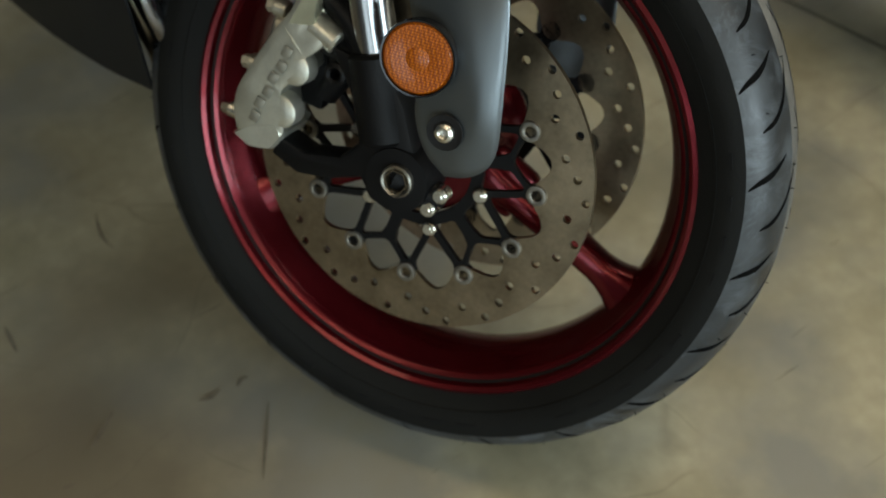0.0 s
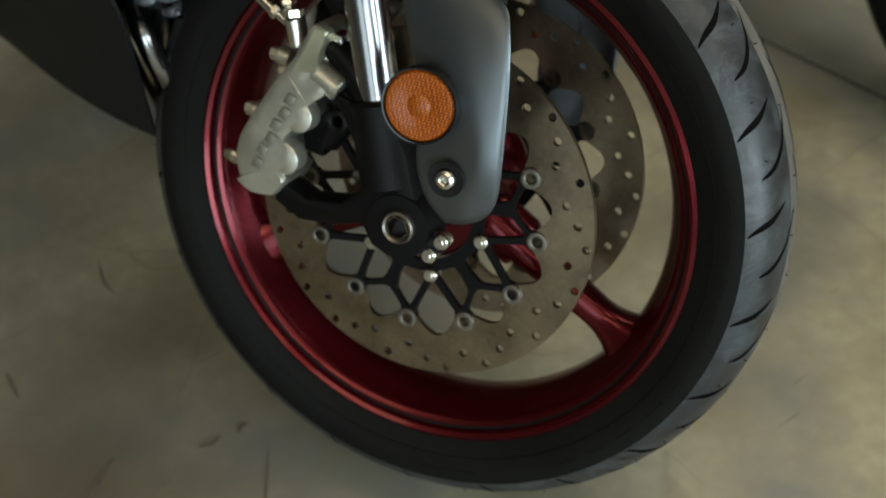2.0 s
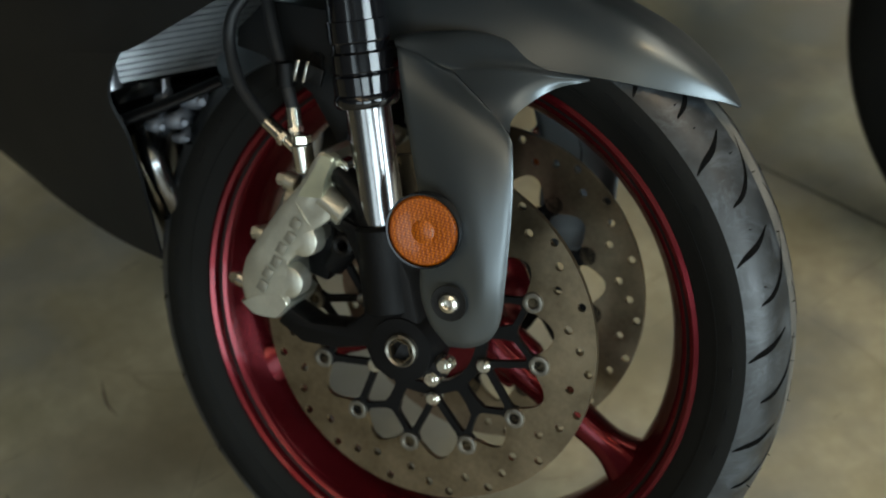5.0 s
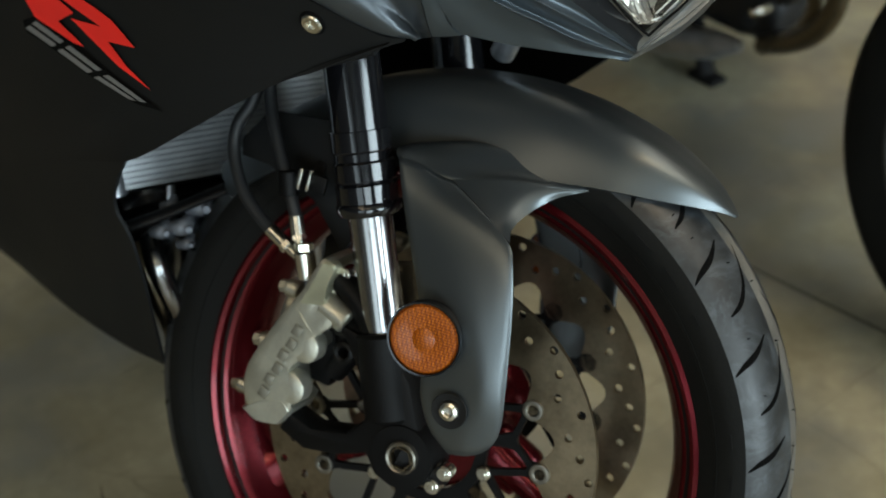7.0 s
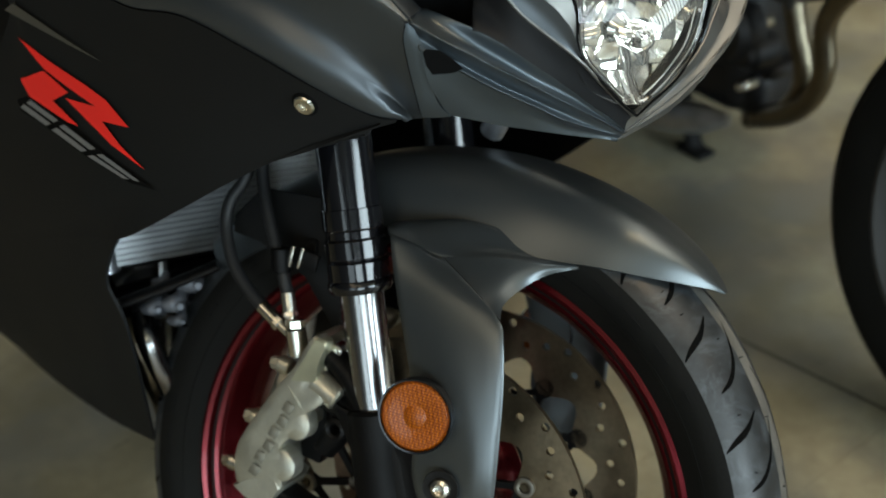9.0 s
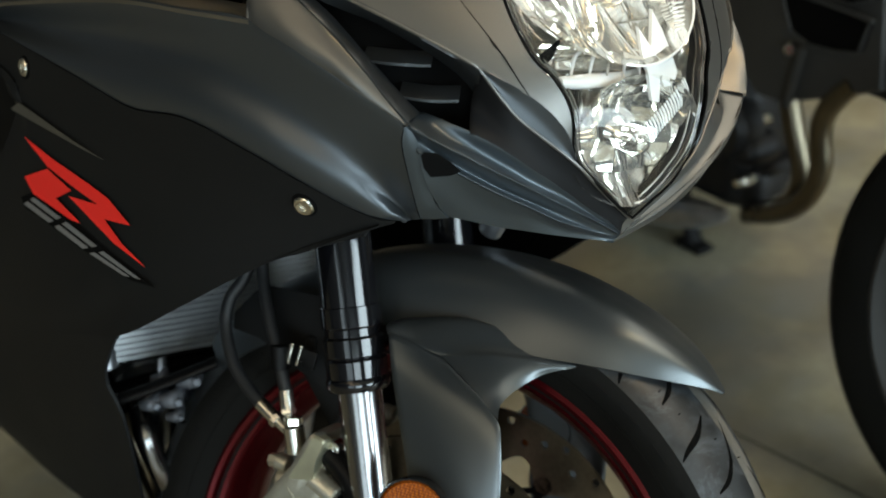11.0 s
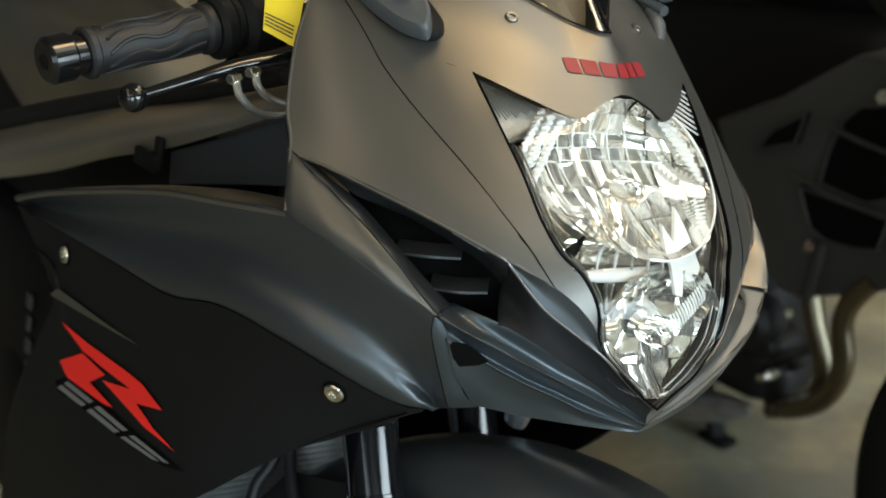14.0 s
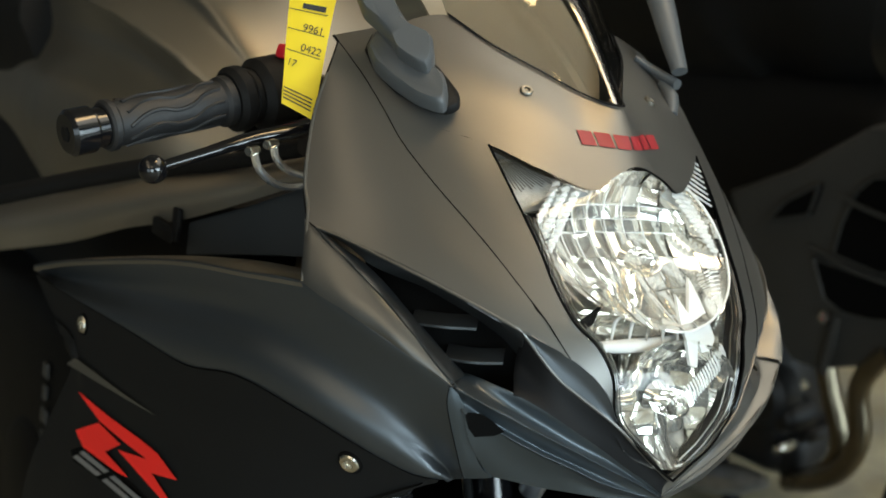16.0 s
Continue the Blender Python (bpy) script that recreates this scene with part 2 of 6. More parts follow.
M_NICKEL = material("olive_nickel_plate", (0.56, 0.55, 0.40), 0.36, metal=0.8, var=0.15, scale=30)
M_CALIPER = material("nickel_grey_caliper", (0.55, 0.54, 0.46), 0.36, metal=0.88, var=0.18, scale=40, fine=400, bump=0.10)
# raised caliper marks, a darker grey than the body round them
M_CAST = material("darker_cast_marks", (0.30, 0.29, 0.245), 0.45, metal=0.85, var=0.2, scale=60)
M_GREY = material("matte_grey_metallic_paint", (0.160, 0.158, 0.149), 0.36, metal=0.78, var=0.05, scale=5, fine=900, bump=0.02, rvar=0.03, spec=0.3)
M_GUARD = material("satin_dark_grey_plastic", (0.116, 0.129, 0.135), 0.34, metal=0.8, var=0.06, fine=700, bump=0.0, rvar=0.05)
M_MATTE = material("matte_black_metallic_paint", (0.084, 0.094, 0.103), 0.37, metal=0.72, var=0.06, fine=900, bump=0.02, rvar=0.04, spec=0.3)
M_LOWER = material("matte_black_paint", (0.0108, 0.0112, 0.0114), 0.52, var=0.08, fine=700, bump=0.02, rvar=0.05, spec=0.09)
# nose paint with the near side's shade put into its colour
M_MID = material("shaded_satin_grey_nose_paint", (0.080, 0.096, 0.109), 0.40, metal=0.8, var=0.05, fine=900, bump=0.02, rvar=0.03)
M_TANK = material("satin_bronze_grey_tank_paint", (0.21, 0.192, 0.158), 0.38, metal=0.8, var=0.06, scale=5, fine=900, bump=0.02)
M_SPAR = material("satin_bronze_frame_paint", (0.32, 0.292, 0.24), 0.42, metal=0.8, var=0.1, scale=7, fine=500, bump=0.04)
M_STAY = material("grey_mirror_plastic", (0.072, 0.079, 0.085), 0.38, var=0.08, fine=600, bump=0.03)
# duct roof and floor, colour darkened for shade on the near side
M_LIP = material("shaded_satin_border_paint", (0.088, 0.095, 0.100), 0.36, metal=0.85, var=0.05, fine=900, bump=0.02, rvar=0.04)
M_PLASTIC = material("textured_black_plastic", (0.005, 0.005, 0.005), 0.6, var=0.2, fine=500, bump=0.3, spec=0.22)
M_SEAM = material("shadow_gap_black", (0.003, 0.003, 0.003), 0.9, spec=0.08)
M_GRIP = material("grip_rubber", (0.010, 0.0105, 0.0115), 0.52, var=0.2, fine=400, bump=0.15)
M_AMBER = material("amber_reflector_plastic", (0.44, 0.085, 0.0012), 0.34, var=0.2, scale=60, fine=500, coat=0.15, spec=0.3)
n_, l_ = M_AMBER.node_tree.nodes, M_AMBER.node_tree.links
vo, bp, tc = n_.new("ShaderNodeTexVoronoi"), n_.new("ShaderNodeBump"), n_.new("ShaderNodeTexCoord")
vo.inputs["Scale"].default_value, vo.inputs["Randomness"].default_value = 470, 0.2
bp.inputs["Strength"].default_value, bp.inputs["Distance"].default_value = 0.4, 0.0010
l_.new(tc.outputs["Object"], vo.inputs["Vector"])
l_.new(vo.outputs["Distance"], bp.inputs["Height"])
l_.new(bp.outputs[0], n_["Principled BSDF"].inputs["Normal"])
cell = n_.new("ShaderNodeMapRange")
cell.inputs["From Min"].default_value, cell.inputs["From Max"].default_value, cell.inputs["To Min"].default_value, cell.inputs["To Max"].default_value = 0.0, 0.6, 1.0, 0.0
amber = n_.new("ShaderNodeMix")
amber.data_type = "RGBA"
amber.inputs[6].default_value, amber.inputs[7].default_value = (0.19, 0.036, 0.0003, 1), (0.60, 0.155, 0.0010, 1)
l_.new(vo.outputs["Distance"], cell.inputs["Value"])
l_.new(cell.outputs[0], amber.inputs[0])
l_.new(amber.outputs[2], n_["Principled BSDF"].inputs["Base Color"])
n_["Principled BSDF"].inputs["Coat Weight"].default_value = 0.3
M_WIRE = material("bright_chrome_wire", (0.85, 0.85, 0.84), 0.16, metal=0.9, var=0.04)
M_EMBLEM = material("red_decal_film", (0.88, 0.022, 0.016), 0.45, var=0.05)
M_NAME = material("dark_red_name_film", (0.27, 0.014, 0.020), 0.45, var=0.05)
M_BAR = material("grey_decal_film", (0.16, 0.16, 0.16), 0.45, var=0.05)
M_TAG = material("yellow_card", (0.85, 0.62, 0.01), 0.6, var=0.05)
M_INK = material("dark_ink", (0.03, 0.03, 0.03), 0.7)
M_FIN = material("aluminium_radiator_fins", (0.42, 0.44, 0.45), 0.45, metal=0.6, var=0.15, scale=40)
M_ALU = material("cast_aluminium", (0.42, 0.435, 0.46), 0.34, metal=0.9, var=0.3, scale=40, fine=200, bump=0.1)
M_LUG = material("dull_cast_aluminium", (0.13, 0.14, 0.16), 0.55, metal=0.7, var=0.4, scale=40, fine=200, bump=0.2)
M_PIPE = material("heat_stained_steel_pipe", (0.165, 0.140, 0.098), 0.27, metal=1.0, var=0.35, scale=9)
M_REFL = material("mirror_finished_reflector", (0.97, 0.945, 0.885), 0.06, metal=0.9, var=0.02, rvar=0.02)
M_REDBTN = material("red_switch_plastic", (0.5, 0.01, 0.02), 0.35)
M_LENS = glass("clear_lamp_lens", (0.96, 0.97, 0.97), 0.02)
M_SCREEN = glass("smoked_screen", (0.76, 0.755, 0.73), 0.03)
M_DASH = material("grey_dashboard_plastic", (0.34, 0.29, 0.215), 0.5, var=0.2)
# near duct wall, its shade painted as almost black
M_DUCT = material("shaded_satin_duct_paint", (0.010, 0.0105, 0.0115), 0.6, var=0.1, fine=600, bump=0.03, spec=0.14)
M_CARB = material("dark_showroom_paint", (0.0065, 0.0068, 0.0075), 0.42, var=0.2, spec=0.35)
M_DKGREY = material("dark_grey_cowl_plastic", (0.042, 0.043, 0.042), 0.45, var=0.2, spec=0.3)
M_WALL = material("painted_showroom_wall", (0.10, 0.108, 0.115), 0.7, var=0.06, scale=1.5)
M_CEIL = material("dark_open_ceiling", (0.32, 0.28, 0.21), 0.8, var=0.1)


def concrete():
    """Polished, stained concrete with fine cracks."""
    m = material("stained_polished_concrete", (0.325, 0.305, 0.218), 0.42, var=0.5, scale=2.6, fine=45, bump=0.06, rvar=0.14, spec=0.4)
    n, l = m.node_tree.nodes, m.node_tree.links
    p = n["Principled BSDF"]
    base = p.inputs["Base Color"].links[0].from_socket
    co = n.new("ShaderNodeTexCoord")
    # grey-blue patches worn into the tan surface
    patch_n = n.new("ShaderNodeTexNoise")
    patch_n.inputs["Scale"].default_value, patch_n.inputs["Detail"].default_value = 3.4, 7
    l.new(co.outputs["Object"], patch_n.inputs["Vector"])
    pr = n.new("ShaderNodeMapRange")
    pr.inputs["From Min"].default_value, pr.inputs["From Max"].default_value = 0.45, 0.58
    l.new(patch_n.outputs["Fac"], pr.inputs["Value"])
    mx = n.new("ShaderNodeMix")
    mx.data_type = "RGBA"
    mx.inputs[7].default_value = (0.200, 0.201, 0.178, 1)
    l.new(pr.outputs[0], mx.inputs[0])
    l.new(base, mx.inputs[6])
    # fine cracks and scratches
    vor = n.new("ShaderNodeTexVoronoi")
    vor.feature = "DISTANCE_TO_EDGE"
    vor.inputs["Scale"].default_value = 3.1
    dist = n.new("ShaderNodeTexNoise")
    dist.inputs["Scale"].default_value = 5
    l.new(co.outputs["Object"], dist.inputs["Vector"])
    addv = n.new("ShaderNodeMix")
    addv.data_type = "RGBA"
    addv.inputs[0].default_value = 0.08
    l.new(co.outputs["Object"], addv.inputs[6])
    l.new(dist.outputs["Color"], addv.inputs[7])
    l.new(addv.outputs[2], vor.inputs["Vector"])
    cr = n.new("ShaderNodeMapRange")
    cr.inputs["From Min"].default_value, cr.inputs["From Max"].default_value = 0.0, 0.004
    cr.inputs["To Min"].default_value, cr.inputs["To Max"].default_value = 0.78, 1.0
    l.new(vor.outputs["Distance"], cr.inputs["Value"])
    holes = n.new("ShaderNodeTexNoise")
    holes.inputs["Scale"].default_value = 3.7
    l.new(co.outputs["Object"], holes.inputs["Vector"])
    hr = n.new("ShaderNodeMapRange")
    hr.inputs["From Min"].default_value, hr.inputs["From Max"].default_value = 0.40, 0.5
    l.new(holes.outputs["Fac"], hr.inputs["Value"])
    mm = n.new("ShaderNodeMath")
    mm.operation = "MAXIMUM"
    l.new(cr.outputs[0], mm.inputs[0])
    l.new(hr.outputs[0], mm.inputs[1])
    fin = n.new("ShaderNodeMix")
    fin.data_type, fin.blend_type = "RGBA", "MULTIPLY"
    fin.inputs[0].default_value = 1
    l.new(mx.outputs[2], fin.inputs[6])
    l.new(mm.outputs[0], fin.inputs[7])
    l.new(fin.outputs[2], p.inputs["Base Color"])
    return m


def scratches(m):
    """Short straight scratches and brown scuffs laid over a floor's colour."""
    n, l = m.node_tree.nodes, m.node_tree.links
    p = n["Principled BSDF"]
    base = p.inputs["Base Color"].links[0].from_socket
    co = n.new("ShaderNodeTexCoord")
    for turn, stretch, freq, lo, hi, col, seed in ((0.5, 14.0, 5.0, 0.715, 0.75, (0.10, 0.085, 0.06, 1), 2.0), (2.1, 16.0, 4.4, 0.72, 0.75, (0.12, 0.10, 0.075, 1), 7.0), (1.2, 18.0, 3.4, 0.71, 0.74, (0.45, 0.44, 0.37, 1), 11.0), (0.9, 1.6, 2.0, 0.58, 0.80, (0.155, 0.125, 0.08, 1), 4.0), (0.3, 1.3, 7.0, 0.46, 0.86, (0.185, 0.168, 0.105, 1), 9.0), (2.6, 26.0, 2.6, 0.70, 0.74, (0.11, 0.095, 0.065, 1), 17.0)):
        mp = n.new("ShaderNodeMapping")
        mp.inputs["Rotation"].default_value = (0, 0, turn)
        mp.inputs["Location"].default_value = (seed, seed * 1.7, 0)
        mp.inputs["Scale"].default_value = (stretch, 1.0, 1.0)
        no = n.new("ShaderNodeTexNoise")
        no.inputs["Scale"].default_value, no.inputs["Detail"].default_value = freq, 6.0
        rg = n.new("ShaderNodeMapRange")
        rg.inputs["From Min"].default_value, rg.inputs["From Max"].default_value = lo, hi
        mx = n.new("ShaderNodeMix")
        mx.data_type = "RGBA"
        mx.inputs[7].default_value = col
        l.new(co.outputs["Object"], mp.inputs["Vector"])
        l.new(mp.outputs[0], no.inputs["Vector"])
        l.new(no.outputs["Fac"], rg.inputs["Value"])
        l.new(rg.outputs[0], mx.inputs[0])
        l.new(base, mx.inputs[6])
        base = mx.outputs[2]
    l.new(base, p.inputs["Base Color"])
    return m


M_FLOOR = scratches(concrete())

def dark_spot(m, at, radius, col):
    """A darker spot with a ragged rim, mixed into the floor's colour."""
    n, l = m.node_tree.nodes, m.node_tree.links
    p = n["Principled BSDF"]
    base = p.inputs["Base Color"].links[0].from_socket
    co, no = n.new("ShaderNodeTexCoord"), n.new("ShaderNodeTexNoise")
    no.inputs["Scale"].default_value, no.inputs["Detail"].default_value = 4.0, 6.0
    l.new(co.outputs["Object"], no.inputs["Vector"])
    dv = n.new("ShaderNodeVectorMath")
    dv.operation = "DISTANCE"
    dv.inputs[1].default_value = at
    l.new(co.outputs["Object"], dv.inputs[0])
    ad = n.new("ShaderNodeMath")
    ad.operation = "MULTIPLY_ADD"
    ad.inputs[1].default_value = radius * 1.3
    l.new(no.outputs["Fac"], ad.inputs[0])
    l.new(dv.outputs["Value"], ad.inputs[2])
    rg = n.new("ShaderNodeMapRange")
    rg.inputs["From Min"].default_value, rg.inputs["From Max"].default_value = radius * 0.9, radius * 1.8
    rg.inputs["To Min"].default_value, rg.inputs["To Max"].default_value = 0.85, 0.0
    l.new(ad.outputs[0], rg.inputs["Value"])
    mx = n.new("ShaderNodeMix")
    mx.data_type = "RGBA"
    mx.inputs[7].default_value = col
    l.new(rg.outputs[0], mx.inputs[0])
    l.new(base, mx.inputs[6])
    l.new(mx.outputs[2], p.inputs["Base Color"])


# soft shadow on the left floor, painted in as a brown patch
dark_spot(M_FLOOR, (-0.14, -0.34, 0.0), 0.28, (0.105, 0.090, 0.064, 1))
# a smaller, greyer dark spot before the neighbouring motorcycle
dark_spot(M_FLOOR, (-0.52, 0.86, 0.0), 0.16, (0.12, 0.12, 0.105, 1))
M_SCUFF = material("old_floor_scuff", (0.115, 0.10, 0.075), 0.7, var=0.4, scale=90)
M_JOINT = material("floor_joint_filler", (0.06, 0.055, 0.045), 0.8, var=0.3, scale=30)
M_WING = material("dim_ribbed_mirror", (0.72, 0.71, 0.69), 0.36, metal=0.75, var=0.4, scale=60, fine=500)
M_LAMPWALL = material("smoked_lamp_wall", (0.05, 0.048, 0.046), 0.12, metal=0.6, var=0.05)


# ---- control lines of the bodywork, in millimetres ----
PANEL = {}
PANEL["hood"] = [
    [(20, 0, 665), (-1, -17, 668), (-29, -40, 680), (-62, -66, 694), (-99, -85, 711)],
    [(34, 0, 645), (25, -24, 643), (6, -51, 653), (-17, -74, 663), (-41, -100, 669)],
    [(48, 0, 626), (51, -24, 618), (52, -43, 608), (30, -76, 618), (3, -104, 629)],
]
PANEL["cheek"] = [
    [(-99, -85, 711), (-41, -100, 669), (3, -104, 629), (33, -100, 601), (63, -94, 570), (84, -91, 546), (102, -84, 526), (115, -72, 513), (127, -64, 494), (131, -57, 464)],
    [(-108, -129, 698), (-60, -133, 666), (-24, -132, 635), (3, -129, 612), (34, -121, 585), (66, -110, 558), (90, -99, 534), (110, -86, 516), (116, -80, 506), (124, -73, 490)],
    [(-127, -165, 685), (-86, -161, 662), (-57, -157, 641), (-34, -154, 623), (0, -145, 600), (44, -127, 569), (77, -112, 542), (95, -103, 526), (105, -97, 514), (112, -91, 504)],
]
PANEL["cheek_low"] = [
    [(-120, -164, 682), (-100, -163, 670), (-77, -159, 655), (-57, -157, 641), (-34, -154, 623), (0, -145, 600), (44, -127, 569), (77, -113, 542), (100, -100, 520), (112, -92, 505)],
    [(-110, -173, 670), (-96, -178, 652), (-78, -181, 632), (-59, -185, 612), (-39, -186, 593), (-16, -180, 580), (30, -158, 560), (71, -131, 539), (94, -110, 522), (112, -92, 504)],
    [(-107, -178, 658), (-99, -189, 633), (-85, -199, 607), (-69, -207, 581), (-53, -211, 563), (-41, -210, 557), (11, -185, 550), (62, -147, 533), (87, -124, 520), (112, -91, 504)],
]
PANEL["lip"] = [
    [(-54, -213, 560), (-31, -209, 552), (-10, -204, 543), (9, -198, 534), (26, -192, 524), (42, -186, 514), (56, -179, 503), (68, -171, 491), (79, -162, 479)],
    [(-44, -217, 549), (-23, -213, 541), (-4, -207, 534), (14, -201, 526), (30, -195, 518), (45, -188, 509), (58, -180, 499), (70, -172, 489), (80, -163, 479)],
    [(-33, -222, 533), (-14, -217, 527), (4, -211, 522), (20, -204, 516), (35, -197, 509), (48, -190, 502), (60, -181, 494), (71, -173, 486), (81, -163, 478)],
    [(-27, -224, 521), (-10, -219, 516), (7, -212, 512), (22, -205, 507), (35, -197, 502), (48, -189, 496), (60, -181, 490), (70, -172, 484), (80, -161, 477)],
]
PANEL["duct"] = [
    [(90, -117, 516), (98, -107, 504), (106, -97, 492), (115, -85, 481), (123, -72, 471), (131, -58, 462), (135, -42, 449), (137, -22, 434), (135, 1, 417)],
    [(75, -108, 491), (98, -102, 481), (108, -96, 477), (115, -83, 468), (122, -69, 459), (128, -54, 449), (131, -37, 437), (132, -17, 424), (131, 5, 410)],
    [(96, -122, 476), (105, -111, 471), (113, -98, 464), (119, -85, 456), (123, -70, 447), (127, -53, 437), (129, -36, 426), (131, -16, 415), (131, 6, 404)],
]
PANEL["duct_lip"] = [
    [(-40, -210, 557), (-20, -201, 555), (22, -179, 546), (56, -154, 535), (86, -125, 521), (90, -117, 516), (101, -104, 499), (109, -93, 487), (119, -78, 476), (132, -57, 461), (136, -34, 442), (135, 1, 417)],
]
PANEL["duct_top"] = [
    [(-40, -210, 557), (-18, -200, 555), (2, -190, 551), (20, -180, 547), (37, -169, 542), (52, -157, 536), (66, -145, 530), (80, -132, 524), (92, -119, 517)],
    [(-38, -211, 557), (-17, -200, 554), (0, -189, 547), (17, -177, 543), (33, -165, 538), (48, -153, 532), (63, -140, 526), (76, -127, 518), (88, -115, 509)],
    [(-41, -207, 555), (-23, -195, 549), (-9, -182, 538), (5, -168, 533), (20, -154, 529), (35, -140, 522), (49, -126, 514), (62, -112, 504), (74, -101, 491)],
]
PANEL["duct_low"] = [
    [(-40, -210, 556), (-20, -206, 547), (-2, -202, 539), (15, -196, 530), (31, -190, 521), (45, -184, 511), (58, -178, 501), (69, -171, 490), (79, -162, 479)],
    [(-38, -210, 555), (-19, -205, 547), (-3, -198, 539), (13, -191, 531), (27, -185, 521), (42, -179, 512), (54, -173, 501), (66, -166, 491), (76, -157, 480)],
    [(-39, -207, 554), (-23, -199, 546), (-10, -189, 539), (3, -180, 530), (16, -173, 520), (30, -167, 510), (43, -160, 500), (56, -153, 490), (67, -144, 480)],
]
PANEL["ridge"] = [
    [(80, -162, 477), (93, -145, 469), (104, -126, 460), (114, -106, 451), (121, -83, 441), (127, -58, 429), (129, -28, 416), (131, 4, 403)],
    [(79, -155, 468), (89, -137, 458), (98, -118, 448), (107, -97, 438), (114, -75, 429), (120, -51, 419), (125, -24, 408), (129, 4, 400)],
    [(86, -154, 461), (95, -136, 453), (104, -118, 444), (112, -98, 435), (118, -76, 426), (123, -52, 415), (126, -25, 406), (129, 4, 399)],
]
PANEL["chin"] = [
    [(86, -154, 461), (95, -136, 453), (104, -118, 444), (112, -98, 435), (118, -76, 426), (123, -52, 415), (126, -25, 406), (129, 4, 399)],
    [(86, -144, 438), (94, -122, 431), (101, -104, 425), (108, -86, 419), (114, -66, 414), (119, -43, 406), (123, -20, 401), (126, 6, 396)],
    [(84, -123, 412), (93, -108, 410), (100, -92, 407), (107, -75, 405), (114, -58, 403), (119, -38, 400), (123, -18, 397), (127, 4, 395)],
]
PANEL["strip"] = [
    [(80, -160, 477), (84, -151, 461), (84, -134, 424), (86, -121, 411)],
    [(79, -162, 477), (81, -157, 462), (80, -140, 423), (78, -129, 408)],
    [(78, -163, 476), (77, -161, 461), (76, -144, 422), (73, -135, 407)],
]
PANEL["side_upper"] = [
    [(-472, -257, 410), (-367, -257, 444), (-180, -253, 495), (-83, -240, 512), (-27, -224, 520), (19, -206, 507), (58, -183, 491), (79, -162, 477), (77, -159, 459), (72, -134, 406)],
    [(-507, -240, 396), (-384, -238, 421), (-213, -234, 457), (-102, -226, 474), (-34, -211, 471), (13, -190, 458), (37, -171, 443), (48, -154, 425), (53, -140, 411), (57, -129, 399)],
    [(-457, -254, 405), (-334, -252, 417), (-184, -245, 436), (-81, -234, 452), (-19, -216, 447), (18, -194, 435), (40, -174, 424), (52, -159, 414), (58, -147, 406), (62, -140, 402)],
    [(-446, -257, 406), (-365, -255, 411), (-247, -251, 417), (-159, -242, 418), (-87, -234, 433), (-25, -214, 427), (16, -190, 415), (33, -172, 406), (46, -158, 401), (59, -145, 401)],
]
PANEL["side_lower"] = [
    [(-464, -257, 406), (-365, -255, 411), (-247, -250, 417), (-159, -242, 417), (-87, -234, 432), (-25, -214, 426), (15, -190, 414), (46, -158, 400), (59, -145, 401)],
    [(-414, -256, 383), (-356, -253, 364), (-246, -247, 373), (-150, -236, 382), (-83, -223, 392), (-34, -207, 395), (-2, -187, 388), (34, -162, 390), (57, -145, 398)],
    [(-359, -252, 360), (-333, -250, 322), (-268, -244, 309), (-195, -235, 312), (-129, -222, 327), (-81, -209, 339), (-40, -194, 352), (4, -174, 369), (49, -149, 393)],
    [(-459, -251, 202), (-419, -243, 175), (-322, -241, 189), (-239, -240, 227), (-174, -230, 260), (-116, -216, 294), (-66, -200, 319), (-19, -182, 349), (38, -155, 385)],
    [(-589, -208, 6), (-427, -224, 93), (-310, -232, 152), (-236, -233, 187), (-176, -230, 215), (-111, -214, 268), (-55, -195, 317), (0, -175, 361), (49, -151, 396)],
]
PANEL["belly"] = [
    [(-589, -208, 6), (-427, -224, 93), (-310, -232, 152), (-236, -233, 187), (-184, -230, 211)],
    [(-621, -198, -39), (-457, -214, 41), (-332, -223, 105), (-247, -227, 156), (-204, -228, 183)],
    [(-666, -183, -102), (-497, -199, -26), (-364, -210, 40), (-273, -218, 101), (-220, -222, 146)],
    [(-724, -167, -151), (-553, -179, -96), (-420, -187, -49), (-288, -197, 22), (-209, -207, 104)],
    [(-803, -140, -203), (-628, -151, -155), (-478, -156, -122), (-334, -162, -78), (-231, -163, -41)],
]
PANEL["cheek_under"] = [
    [(62, -147, 533), (76, -135, 527), (88, -122, 520), (100, -109, 513), (110, -94, 506), (120, -80, 496), (128, -67, 482), (132, -58, 464)],
    [(62, -146, 532), (75, -134, 525), (87, -121, 519), (97, -108, 509), (107, -95, 499), (116, -82, 488), (124, -69, 476), (131, -57, 462)],
    [(64, -147, 532), (76, -134, 525), (87, -121, 518), (97, -109, 507), (105, -98, 493), (114, -86, 482), (123, -72, 471), (132, -57, 462)],
]
PANEL["channel"] = [
    [(79, -162, 479), (92, -146, 470), (104, -127, 462), (113, -107, 452), (121, -84, 442), (127, -58, 430), (130, -29, 417), (131, 4, 403)],
    [(66, -149, 481), (82, -135, 473), (96, -118, 464), (107, -99, 455), (117, -78, 444), (124, -53, 433), (128, -27, 418), (130, 5, 403)],
    [(66, -139, 481), (87, -128, 478), (103, -114, 472), (114, -96, 462), (122, -75, 450), (127, -52, 436), (130, -26, 420), (131, 5, 404)],
]
